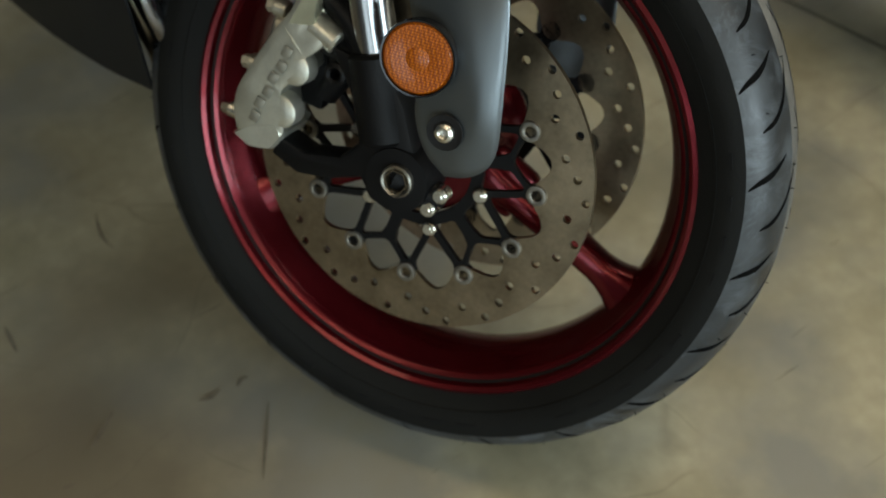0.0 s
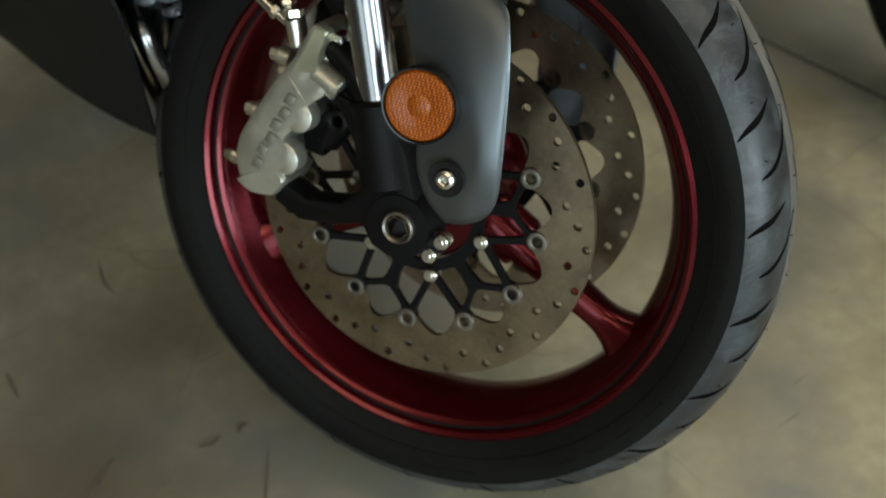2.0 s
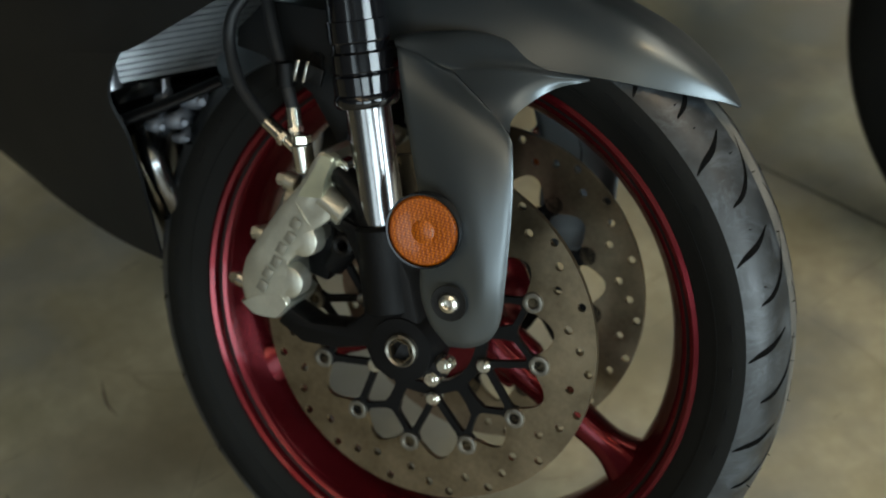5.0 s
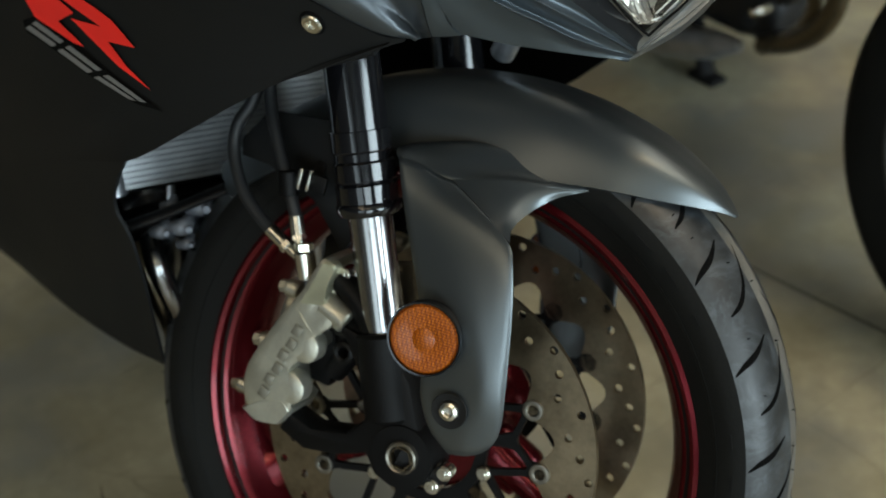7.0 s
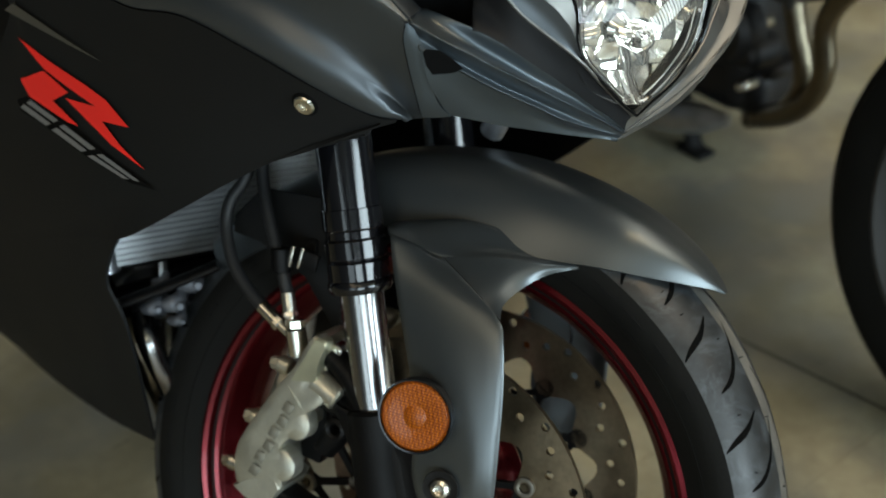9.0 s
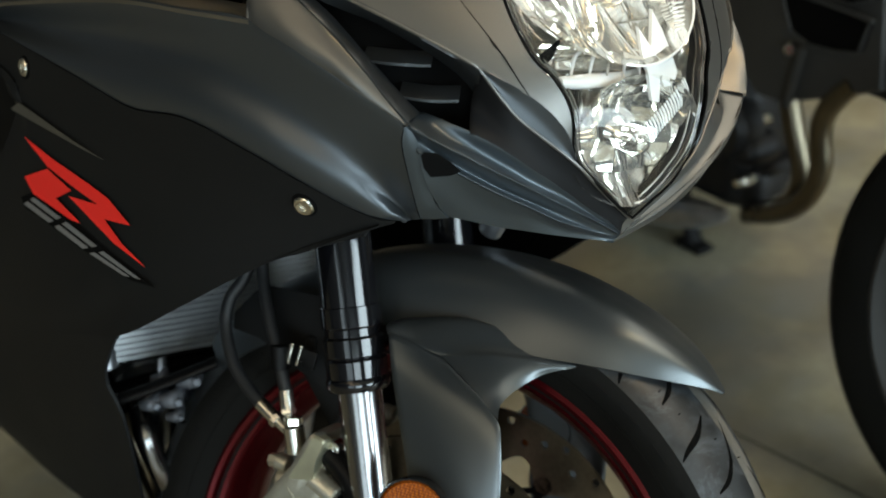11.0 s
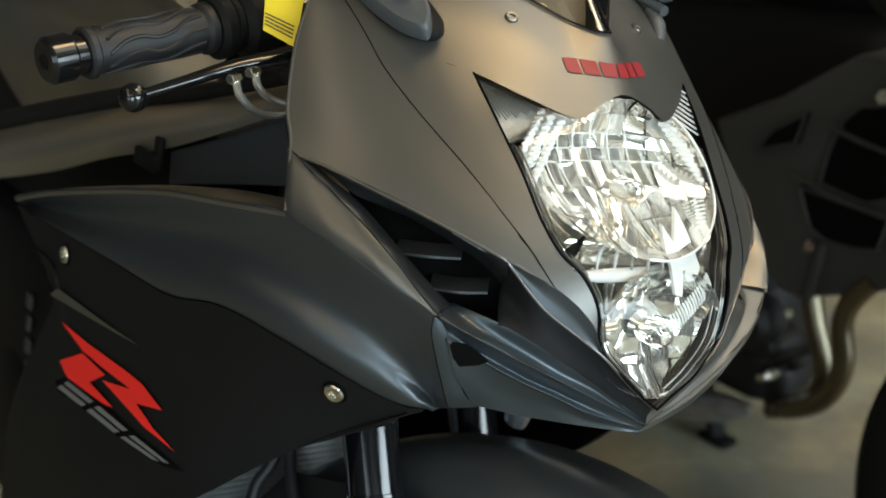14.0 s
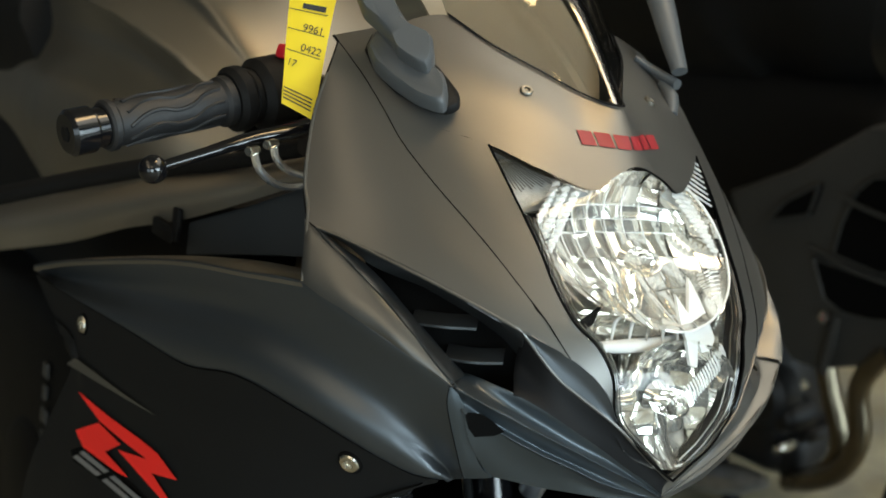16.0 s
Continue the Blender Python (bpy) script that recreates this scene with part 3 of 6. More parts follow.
PANEL["lens_edge"] = [
    [(48, 0, 626), (51, -24, 618), (52, -43, 608), (30, -76, 618), (3, -104, 629), (33, -100, 601), (63, -94, 570), (84, -91, 546), (102, -84, 526), (115, -72, 513), (127, -64, 494), (131, -57, 464), (138, -34, 442), (138, -14, 427), (139, 0, 418)],
]
PANEL["emblem_a"] = [
    [(-343, -251, 332), (-282, -247, 331), (-225, -241, 331), (-197, -237, 329), (-166, -231, 317), (-202, -237, 309), (-178, -232, 297), (-147, -225, 288), (-189, -234, 293), (-259, -244, 308), (-212, -239, 318), (-257, -244, 319), (-295, -248, 321)],
]
PANEL["emblem_b"] = [
    [(-339, -251, 296), (-296, -248, 319), (-253, -244, 315), (-280, -246, 298), (-238, -241, 291), (-255, -243, 288), (-323, -249, 286)],
]
PANEL["bar"] = [
    [(-347, -251, 274), (-325, -249, 286), (-237, -241, 286), (-175, -232, 281), (-134, -222, 276), (-164, -229, 270), (-229, -240, 269), (-307, -248, 269), (-340, -250, 266)],
]
PANEL["bolts"] = [
    [(7, -186, 397), (-342, -253, 394), (-17, -62, 667)],
]
PANEL["leg"] = [
    [(-29, -104, 235), (7, -120, 226), (39, -132, 214), (49, -138, 201), (62, -142, 164), (76, -143, 102), (80, -140, 69), (76, -138, 52)],
    [(-39, -107, 236), (-7, -125, 220), (26, -137, 203), (40, -142, 184), (50, -146, 151), (62, -148, 97), (67, -142, 60), (69, -139, 44)],
    [(-53, -110, 239), (-27, -126, 214), (-1, -137, 190), (19, -144, 162), (36, -147, 126), (47, -146, 88), (52, -142, 49), (59, -139, 37)],
    [(-75, -112, 240), (-60, -122, 216), (-39, -130, 182), (-19, -134, 147), (-1, -137, 111), (7, -138, 71), (23, -138, 45), (44, -137, 31)],
]
PANEL["shoulder"] = [
    [(-77, -80, 246), (-28, -68, 262), (21, -62, 261), (64, -60, 257)],
    [(-80, -105, 244), (-50, -96, 242), (5, -75, 250), (65, -61, 257)],
    [(-75, -112, 240), (-30, -102, 235), (11, -88, 246), (66, -62, 256)],
]
PANEL["flank"] = [
    [(-30, -102, 235), (11, -88, 246), (50, -67, 254), (68, -61, 256)],
    [(5, -115, 225), (24, -93, 238), (49, -71, 249), (68, -60, 255)],
    [(40, -131, 214), (33, -112, 219), (36, -93, 229), (48, -72, 243), (69, -60, 255)],
]
PANEL["caliper"] = [
    [(-134, -118, 79), (-121, -118, 106), (-115, -118, 128), (-110, -118, 139), (-103, -118, 137), (-105, -118, 117), (-103, -118, 102), (-85, -118, 100), (-87, -118, 85), (-102, -118, 67), (-100, -118, 54), (-112, -118, 38), (-115, -118, 26), (-110, -118, 13), (-111, -118, 0), (-103, -118, -2), (-111, -118, -19), (-133, -118, -25), (-148, -118, -17), (-155, -118, 2), (-155, -118, 20), (-147, -118, 45)],
]
PANEL["cast"] = [
    [(-89, -112, 90), (-61, -112, 87), (-35, -112, 93), (-8, -112, 63), (10, -112, 29), (24, -112, 14), (30, -112, -11), (20, -112, -21), (0, -112, -30), (-18, -112, -26), (-30, -112, -12), (-57, -112, -26), (-86, -112, -34), (-114, -112, -26), (-109, -112, -7), (-84, -112, -12), (-52, -112, -1), (-40, -112, 16), (-45, -112, 41), (-74, -112, 76)],
]
PANEL["mouth"] = [
    [(-34, -171, 536), (-6, -150, 534), (32, -119, 520), (59, -92, 507), (73, -86, 486), (76, -91, 462), (67, -108, 456), (52, -128, 465), (35, -144, 480), (5, -162, 505), (-21, -172, 522)],
]
PANEL["slot"] = [
    [(87, -153, 459), (88, -152, 462), (93, -144, 462), (98, -136, 457), (101, -129, 451), (97, -134, 447), (89, -144, 444), (87, -149, 450)],
]
PANEL["slats"] = [
    [(31, -169, 508), (55, -158, 512), (65, -138, 513), (56, -154, 490), (76, -144, 493), (83, -125, 494)],
]
PANEL["nb_pipe_a"] = [
    [(-497, 1020, 374), (-485, 1020, 333), (-474, 1020, 301), (-461, 1020, 270), (-454, 1020, 239), (-462, 1020, 205), (-488, 1020, 172), (-540, 1030, 138)],
]
PANEL["nb_pipe_b"] = [
    [(-350, 980, 429), (-370, 980, 407), (-391, 980, 374), (-397, 980, 345), (-393, 980, 318), (-389, 980, 291), (-399, 980, 250), (-426, 980, 212), (-474, 990, 177), (-539, 1010, 141)],
]
PANEL["nb_cowl"] = [
    [(-650, 970, 587), (-533, 970, 646), (-404, 970, 731), (-334, 970, 737), (-303, 970, 433), (-374, 970, 400), (-470, 970, 362), (-512, 970, 361), (-571, 970, 413)],
]
PANEL["nb_tri"] = [
    [(-560, 964, 566), (-531, 964, 602), (-473, 964, 639), (-489, 964, 592)],
]
PANEL["nb_wina"] = [
    [(-441, 964, 547), (-430, 964, 596), (-408, 964, 645), (-384, 964, 668), (-339, 964, 678), (-326, 964, 556), (-361, 964, 540)],
]
PANEL["nb_winb"] = [
    [(-476, 964, 533), (-417, 964, 531), (-324, 964, 529), (-337, 964, 481), (-373, 964, 472), (-421, 964, 468), (-452, 964, 479)],
]
PANEL["nb_bolt"] = [
    [(-449, 962, 453)],
]
PANEL["spar"] = [
    [(-1110, -180, 312), (-900, -170, 373), (-612, -160, 459), (-425, -150, 513), (-276, -140, 554), (-190, -130, 584)],
    [(-994, -210, 313), (-767, -210, 380), (-503, -200, 462), (-332, -190, 515), (-197, -180, 555), (-119, -170, 583)],
    [(-1022, -200, 271), (-791, -200, 343), (-541, -200, 418), (-425, -190, 461), (-303, -180, 501), (-117, -170, 575)],
]
PANEL["inner"] = [
    [(-318, -175, 493), (-220, -170, 531), (-125, -165, 571)],
    [(-306, -180, 467), (-192, -180, 497), (-86, -180, 523)],
]
PANEL["cable"] = [
    [(-967, -150, 367), (-640, -150, 461), (-451, -150, 512), (-289, -150, 556), (-175, -150, 590)],
]
PANEL["mir_stay_far"] = [
    [(-43, 115, 691), (-59, 117, 711), (-89, 123, 746), (-128, 135, 782)],
]
PANEL["mir_foot_far"] = [
    [(-56, 111, 678), (-42, 109, 670), (-30, 103, 657)],
]
PANEL["mir_wedge_far"] = [
    [(-78, 96, 696), (-65, 110, 687), (-45, 117, 680)],
]
PANEL["loom"] = [
    [(-342, -208, 537), (-424, -244, 506), (-507, -283, 472), (-652, -327, 416)],
]
PANEL["hook_a"] = [
    [(-225, -295, 541), (-225, -284, 531), (-225, -264, 524), (-225, -240, 523), (-225, -202, 529)],
]
PANEL["hook_b"] = [
    [(-225, -273, 549), (-225, -265, 541), (-225, -246, 535), (-225, -217, 534), (-225, -201, 536)],
]
PANEL["tag"] = [
    [(-267, -260, 721), (-231, -242, 732), (-217, -244, 576), (-241, -255, 582)],
]
PANEL["wingtip"] = [
    [(-368, -252, 349), (-349, -252, 361), (-249, -245, 361), (-198, -239, 361), (-244, -244, 358)],
]

# ---- the showroom ----
fl = bmesh.new()
bmesh.ops.create_grid(fl, x_segments=4, y_segments=4, size=6.5)
tagged(part("floor", fl, M_FLOOR), "tan polished concrete floor with grey stains and cracks", "floor", kind="structure")
for nm_, sx, sy, at in (("wall_north", 13.2, 0.2, (0, 6.6, 1.9)), ("wall_south", 13.2, 0.2, (0, -6.6, 1.9)), ("wall_west", 0.2, 13.0, (-6.6, 0, 1.9)), ("wall_east", 0.2, 13.0, (6.6, 0, 1.9))):
    tagged(part(nm_, box(sx, sy, 3.8, at), M_WALL), "plain painted showroom wall", "wall", kind="structure")
tagged(part("ceiling", box(13.2, 13.2, 0.2, (0, 0, 3.92)), M_CEIL), "dark open showroom ceiling", "ceiling", kind="structure")

# sawn joint in the slab
jd = Vector((0.202, 0.033, 0)).normalized()
jn = Vector((-jd.y, jd.x, 0)) * 0.0022
jm = bmesh.new()
ja, jb = Vector((-0.277, 0.734, 0.0015)) - jd * 5.0, Vector((-0.277, 0.734, 0.0015)) + jd * 5.5
jm.faces.new([jm.verts.new(p) for p in (ja - jn, jb - jn, jb + jn, ja + jn)])
tagged(part("floor_joint", jm, M_JOINT), "dark filled joint sawn into the concrete", "floor joint", kind="structure")


# ---- the motorcycle ----
bike = thing("motorcycle", "matte grey sport motorcycle with red wheel on its side stand", "motorcycle", m=BODY)
W = FORK


def mmv(row):
    return [Vector(p) / 1000 for p in row]


def rot_y(bm, degrees):
    bmesh.ops.rotate(bm, verts=bm.verts, cent=(0, 0, 0), matrix=Matrix.Rotation(-radians(degrees), 3, "Y"))
    return bm


def moved(bm, v):
    bmesh.ops.translate(bm, verts=bm.verts, vec=v)
    return bm


def ring_plate(r_out, r_in, y0, y1, holes, seg=144, hseg=10, wave=0.0):
    """A drilled ring in the x-z plane; holes are (radius, degrees, hole radius)."""
    bm = bmesh.new()

    def loop(pts):
        vs = [bm.verts.new((x, y0, z)) for x, z in pts]
        for a, b in zip(vs, vs[1:] + vs[:1]):
            bm.edges.new((a, b))

    loop([(r_out * math.cos(2 * math.pi * i / seg), r_out * math.sin(2 * math.pi * i / seg)) for i in range(seg)])
    loop([((r_in + wave * math.cos(12 * (2 * math.pi * i / seg - 3.8157))) * math.cos(2 * math.pi * i / seg),
           (r_in + wave * math.cos(12 * (2 * math.pi * i / seg - 3.8157))) * math.sin(2 * math.pi * i / seg)) for i in range(seg)])
    for r, d, h in holes:
        cx, cz = r * math.cos(radians(d)), r * math.sin(radians(d))
        loop([(cx + h * math.cos(2 * math.pi * k / hseg), cz + h * math.sin(2 * math.pi * k / hseg)) for k in range(hseg)])
    bmesh.ops.triangle_fill(bm, use_beauty=True, use_dissolve=False, edges=bm.edges[:])
    got = bmesh.ops.extrude_face_region(bm, geom=bm.faces[:])
    bmesh.ops.translate(bm, verts=[v for v in got["geom"] if isinstance(v, bmesh.types.BMVert)], vec=(0, y1 - y0, 0))
    return bm


def polar(r, d):
    return (r * math.cos(radians(d)), r * math.sin(radians(d)))


BOB0 = math.degrees(3.8157)

# front wheel: its parts turn with the fork
wheel = part("front_wheel", lathe([(0.2335, -0.0500), (0.2300, -0.0522), (0.2265, -0.0500), (0.2242, -0.0445), (0.2195, -0.0425), (0.2172, -0.0405), (0.2150, -0.0350), (0.2085, -0.0240), (0.2030, -0.0130), (0.2015, 0.0000), (0.2030, 0.0130), (0.2085, 0.0240), (0.2150, 0.0350), (0.2172, 0.0405), (0.2195, 0.0425), (0.2242, 0.0445), (0.2265, 0.0500), (0.2300, 0.0522), (0.2335, 0.0500), (0.2330, 0.0460), (0.2245, 0.0360), (0.2130, 0.0180), (0.2130, -0.0180), (0.2245, -0.0360), (0.2330, -0.0460)], 128), M_RED, bike, "deep red painted cast wheel rim", place=W)
TY = [(0.222, 0.044), (0.236, 0.0505), (0.247, 0.0560), (0.258, 0.0595), (0.2665, 0.0600), (0.2735, 0.0585)]
TR = [(0.2735, 0.0585), (0.2800, 0.0545), (0.2860, 0.0485), (0.2910, 0.0410), (0.2950, 0.0320), (0.2980, 0.0215), (0.2996, 0.0110), (0.3000, 0.0)]
for sy in (-1, 1):
    part("sidewall", lathe([(r, sy * y) for r, y in TY] + [(0.268, sy * 0.05), (0.23, sy * 0.04)], 160), M_RUBBER, wheel, "black rubber tyre sidewall", place=W)
for sy in (-1, 1):
    part("tread", lathe([(r, sy * y) for r, y in TR[:-1]] + [(0.27, sy * 0.011), (0.27, sy * 0.045)], 192), M_TREAD, wheel, "grey scuffed tyre tread", place=W)
part("tread_crown", lathe([(0.2996, -0.0110), (0.2999, -0.0055), (0.3000, 0.0), (0.2999, 0.0055), (0.2996, 0.0110), (0.27, 0.011), (0.27, -0.011)], 192), M_CROWN, wheel, "worn dusty crown of the tyre", place=W)
# raised lettering band and mould lines on the sidewall
part("sidewall_band", lathe([(0.2480, -0.0566), (0.2484, -0.0574), (0.2500, -0.0580), (0.2503, -0.0572)], 160), M_RUBBER, wheel, place=W)


def tread_point(phi, theta, lift=0.0):
    """phi: share of the way from the crown (0) to a shoulder (1 or -1); theta: degrees round the wheel."""
    a = abs(phi) * (len(TR) - 1)
    i = min(int(a), len(TR) - 2)
    f = a - i
    rr = TR[::-1]
    r = rr[i][0] + (rr[i + 1][0] - rr[i][0]) * f + lift
    y = (rr[i][1] + (rr[i + 1][1] - rr[i][1]) * f) * (1 if phi > 0 else -1)
    return Vector((r * math.cos(radians(theta)), y, r * math.sin(radians(theta))))


def groove(path, width):
    """A tapered sickle-shaped strip laid over the tread, black as a cut's shade."""
    n = 14
    pts = catmull([(p, t / 40, 0) for p, t in path], n)
    bm = bmesh.new()
    rows = []
    for i, q in enumerate(pts):
        w = width * math.sin(math.pi * (0.06 + 0.9 * i / (n - 1))) ** 0.8
        d = (pts[min(i + 1, n - 1)] - pts[max(i - 1, 0)]).normalized()
        o = Vector((-d.y, d.x, 0))
        a, b = q + o * w, q - o * w
        rows.append([bm.verts.new(tread_point(a.x, a.y * 40, 0.0004)), bm.verts.new(tread_point(q.x, q.y * 40, 0.0002)), bm.verts.new(tread_point(b.x, b.y * 40, 0.0004))])
    for a, b in zip(rows, rows[1:]):
        bm.faces.new((a[0], a[1], b[1], b[0]))
        bm.faces.new((a[1], a[2], b[2], b[1]))
    return bm


for k in range(22):
    th = 35 + 360 / 22 * k
    for sg in (1, -1):
        o = 0 if sg > 0 else 8
        part("tread_groove", groove([(-sg * 0.97, th + o), (-sg * 0.82, th + o + 1.0), (-sg * 0.56, th + o + 2.2), (-sg * 0.32, th + o + 4.2)], 0.015), M_GROOVE, wheel, place=W)
        part("tread_groove", groove([(-sg * 0.72, th + o - 7.2), (-sg * 0.47, th + o - 6.0), (-sg * 0.24, th + o - 3.0), (-sg * 0.04, th + o + 1.9)], 0.014), M_GROOVE, wheel, place=W)

# moulding nibs and raised lettering dashes
rng_t = random.Random(8)
for k in range(70):
    a = tread_point(rng_t.choice((-0.02, -0.12, -0.36, -0.62)), 360 / 70 * k + rng_t.uniform(-1.5, 1.5))
    out_ = Vector((a.x, 0, a.z)).normalized() + Vector((0, -0.4 if a.y < -0.01 else 0, 0))
    part("rubber_nib", tube([a, a + out_ * 0.0028], [0.0005, 0.0003], 5), M_RUBBER, wheel, place=W)
for k in range(48):
    if k % 12 in (4, 5, 11):
        continue
    a0 = 7.5 * k
    part("sidewall_mark", lathe([(0.2605, -0.0595), (0.2607, -0.0603), (0.2633, -0.0606), (0.2636, -0.0598)], 3, arc=(a0, a0 + 2.2 + 3.0 * rng_t.random())), M_MARK, wheel, place=W)

# hub and three twin-ribbed spokes
hub = part("hub", lathe([(0.016, -0.062), (0.048, -0.062), (0.050, -0.056), (0.040, -0.045), (0.034, -0.02), (0.034, 0.02), (0.040, 0.045), (0.050, 0.056), (0.048, 0.062), (0.016, 0.062)], 48), M_RED, wheel, place=W)
for k in range(3):
    a = -20 + 120 * k
    sp = bmesh.new()
    rings = []
    for i in range(19):
        f = i / 18
        x = 0.030 + 0.183 * f
        hz = 0.0150 - 0.0030 * f + 0.018 * max(0.0, (f - 0.74) / 0.26) ** 2.4 + 0.012 * max(0.0, (0.2 - f) / 0.2) ** 2
        hy = 0.024 - 0.012 * f + 0.012 * max(0.0, (f - 0.75) / 0.25) ** 2
        rings.append([sp.verts.new((x, hy * (abs(math.cos(b)) ** 0.6) * math.copysign(1, math.cos(b)), hz * (abs(math.sin(b)) ** 0.6) * math.copysign(1, math.sin(b)))) for b in [2 * math.pi * q / 20 for q in range(20)]])
    for a_, b_ in zip(rings, rings[1:]):
        for q in range(20):
            sp.faces.new((a_[q], a_[(q + 1) % 20], b_[(q + 1) % 20], b_[q]))
    sp.faces.new(rings[0])
    sp.faces.new(rings[-1])
    part("spoke", rot_y(sp, a), M_RED, wheel, sharp=60, place=W)
    # the webs that widen the foot of the spoke
    web = box(0.05, 0.022, 0.052, (0.062, 0, 0), 0.008)
    part("spoke_foot", rot_y(web, a), M_RED, wheel, place=W)

def lattice(y0, y1):
    """The forked carrier inside the disc: a thin plate of arms and bosses with rounded openings."""
    arms = []
    for k in range(12):
        bd = BOB0 + 30 * k
        kb = -124.5 + 60 * round((bd + 124.5) / 60 + (0.01 if k % 2 else -0.01))
        side = 17 if k % 2 == 0 else -17
        arms += [(polar(0.106, bd), polar(0.060, kb), 0.0029), (polar(0.102, bd), polar(0.079, bd - side), 0.0024), (polar(0.080, bd - side), polar(0.055, bd - side), 0.0027), (polar(0.1069, bd), polar(0.1070, bd), 0.0090)]

    def dist(p):
        r = np.hypot(p[:, 0], p[:, 1])
        f = np.exp(-(np.abs(r - 0.0530) - 0.0050) / 0.0016)
        for a, b, w in arms:
            a, b = np.array(a), np.array(b)
            u = np.clip(((p - a) @ (b - a)) / ((b - a) @ (b - a)), 0, 1)
            f += np.exp(-(np.linalg.norm(p - a - u[:, None] * (b - a), axis=1) - w) / 0.0016)
        return -0.0016 * np.log(f + 1e-30)

    na, nr = 360, 46
    ang = np.repeat(np.arange(na) * 2 * math.pi / na, nr + 1)
    rad = np.tile(np.linspace(0.0455, 0.1195, nr + 1), na)
    P = np.stack([rad * np.cos(ang), rad * np.sin(ang)], 1)
    quads = [(i * (nr + 1) + j, i * (nr + 1) + j + 1, (i + 1) % na * (nr + 1) + j + 1, (i + 1) % na * (nr + 1) + j) for i in range(na) for j in range(nr)]
    mid = P[np.array(quads)].mean(1)
    keep = [q for q, d in zip(quads, dist(mid)) if d < 0]
    edge = collections.Counter(tuple(sorted((q[i], q[(i + 1) % 4]))) for q in keep for i in range(4))
    rim = sorted({v for e, c in edge.items() if c == 1 for v in e})
    for _ in range(3):
        B = P[rim]
        d = dist(B)
        g = np.stack([(dist(B + (1e-5, 0)) - d) / 1e-5, (dist(B + (0, 1e-5)) - d) / 1e-5], 1)
        step = -d[:, None] * g / np.maximum(0.3, (g * g).sum(1))[:, None]
        P[rim] = B + np.clip(step, -0.0012, 0.0012)
    bm = bmesh.new()
    vs = {v: bm.verts.new((P[v][0], y0, P[v][1])) for q in keep for v in q}
    for q in keep:
        bm.faces.new([vs[v] for v in q])
    got = bmesh.ops.extrude_face_region(bm, geom=bm.faces[:])
    bmesh.ops.translate(bm, verts=[v for v in got["geom"] if isinstance(v, bmesh.types.BMVert)], vec=(0, y1 - y0, 0))
    return bm


def pillow(outline, y, steps, n=96):
    """A domed casting: a smooth closed outline stepped inwards along y; steps are (scale, rise)."""
    o = [Vector((x, 0, z)) for x, z in outline]
    loop = [p.lerp(q, 0.45) for p, q in zip(along(o + [o[0]], n + 1)[:-1], along(catmull(o + [o[0]], 400), n + 1)[:-1])]
    c = sum(loop, Vector()) / n
    bm = bmesh.new()
    rings = [[bm.verts.new(Vector((c.x + (p.x - c.x) * s, y + rise, c.z + (p.z - c.z) * s))) for p in loop] for s, rise in steps]
    for a, b in zip(rings, rings[1:]):
        for k in range(n):
            bm.faces.new((a[k], a[(k + 1) % n], b[(k + 1) % n], b[k]))
    bm.faces.new(rings[-1])
    bm.faces.new(rings[0][::-1])
    return bm


HOLES = [0.147, 0.1312, 0.1416, 0.1493, 0.1364, 0.149, 0.1405, 0.1315]
for sy in (-1, 1):
    y0, y1 = sy * 0.0669, sy * 0.0719
    disc = part("brake_disc", ring_plate(0.155, 0.1095, y0, y1, [(HOLES[k % 8], -147 + 7.5 * k, 0.0039) for k in range(48)], wave=-0.0095), M_STEEL, bike, "drilled grey steel brake disc", sharp=30, place=W)
    part("carrier", lattice(y0, y1), M_BLACK, disc, "black forked disc carrier", sharp=50, place=W)
    for k in range(12):
        x, z = polar(0.1069, BOB0 + 30 * k)
        part("bobbin", moved(lathe([(0.0046, y1 - sy * 0.004), (0.0046, y1 + sy * 0.0022), (0.0062, y1 + sy * 0.0028), (0.0088, y1 + sy * 0.0022), (0.0092, y1), (0.0092, y1 - sy * 0.004)], 20), (x, 0, z)), M_BOBBIN, disc, place=W)
    for k in range(6):
        x, z = polar(0.0605, -124.5 + 60 * k)
        part("disc_bolt", joined(rod((x, y1, z), (x, y1 + sy * 0.006, z), 0.0066, 16, 0.0015), hexagon((x, y1 + sy * 0.006, z), (x, y1 + sy * 0.0064, z), 0.0032)), M_ZINC, disc, place=W)

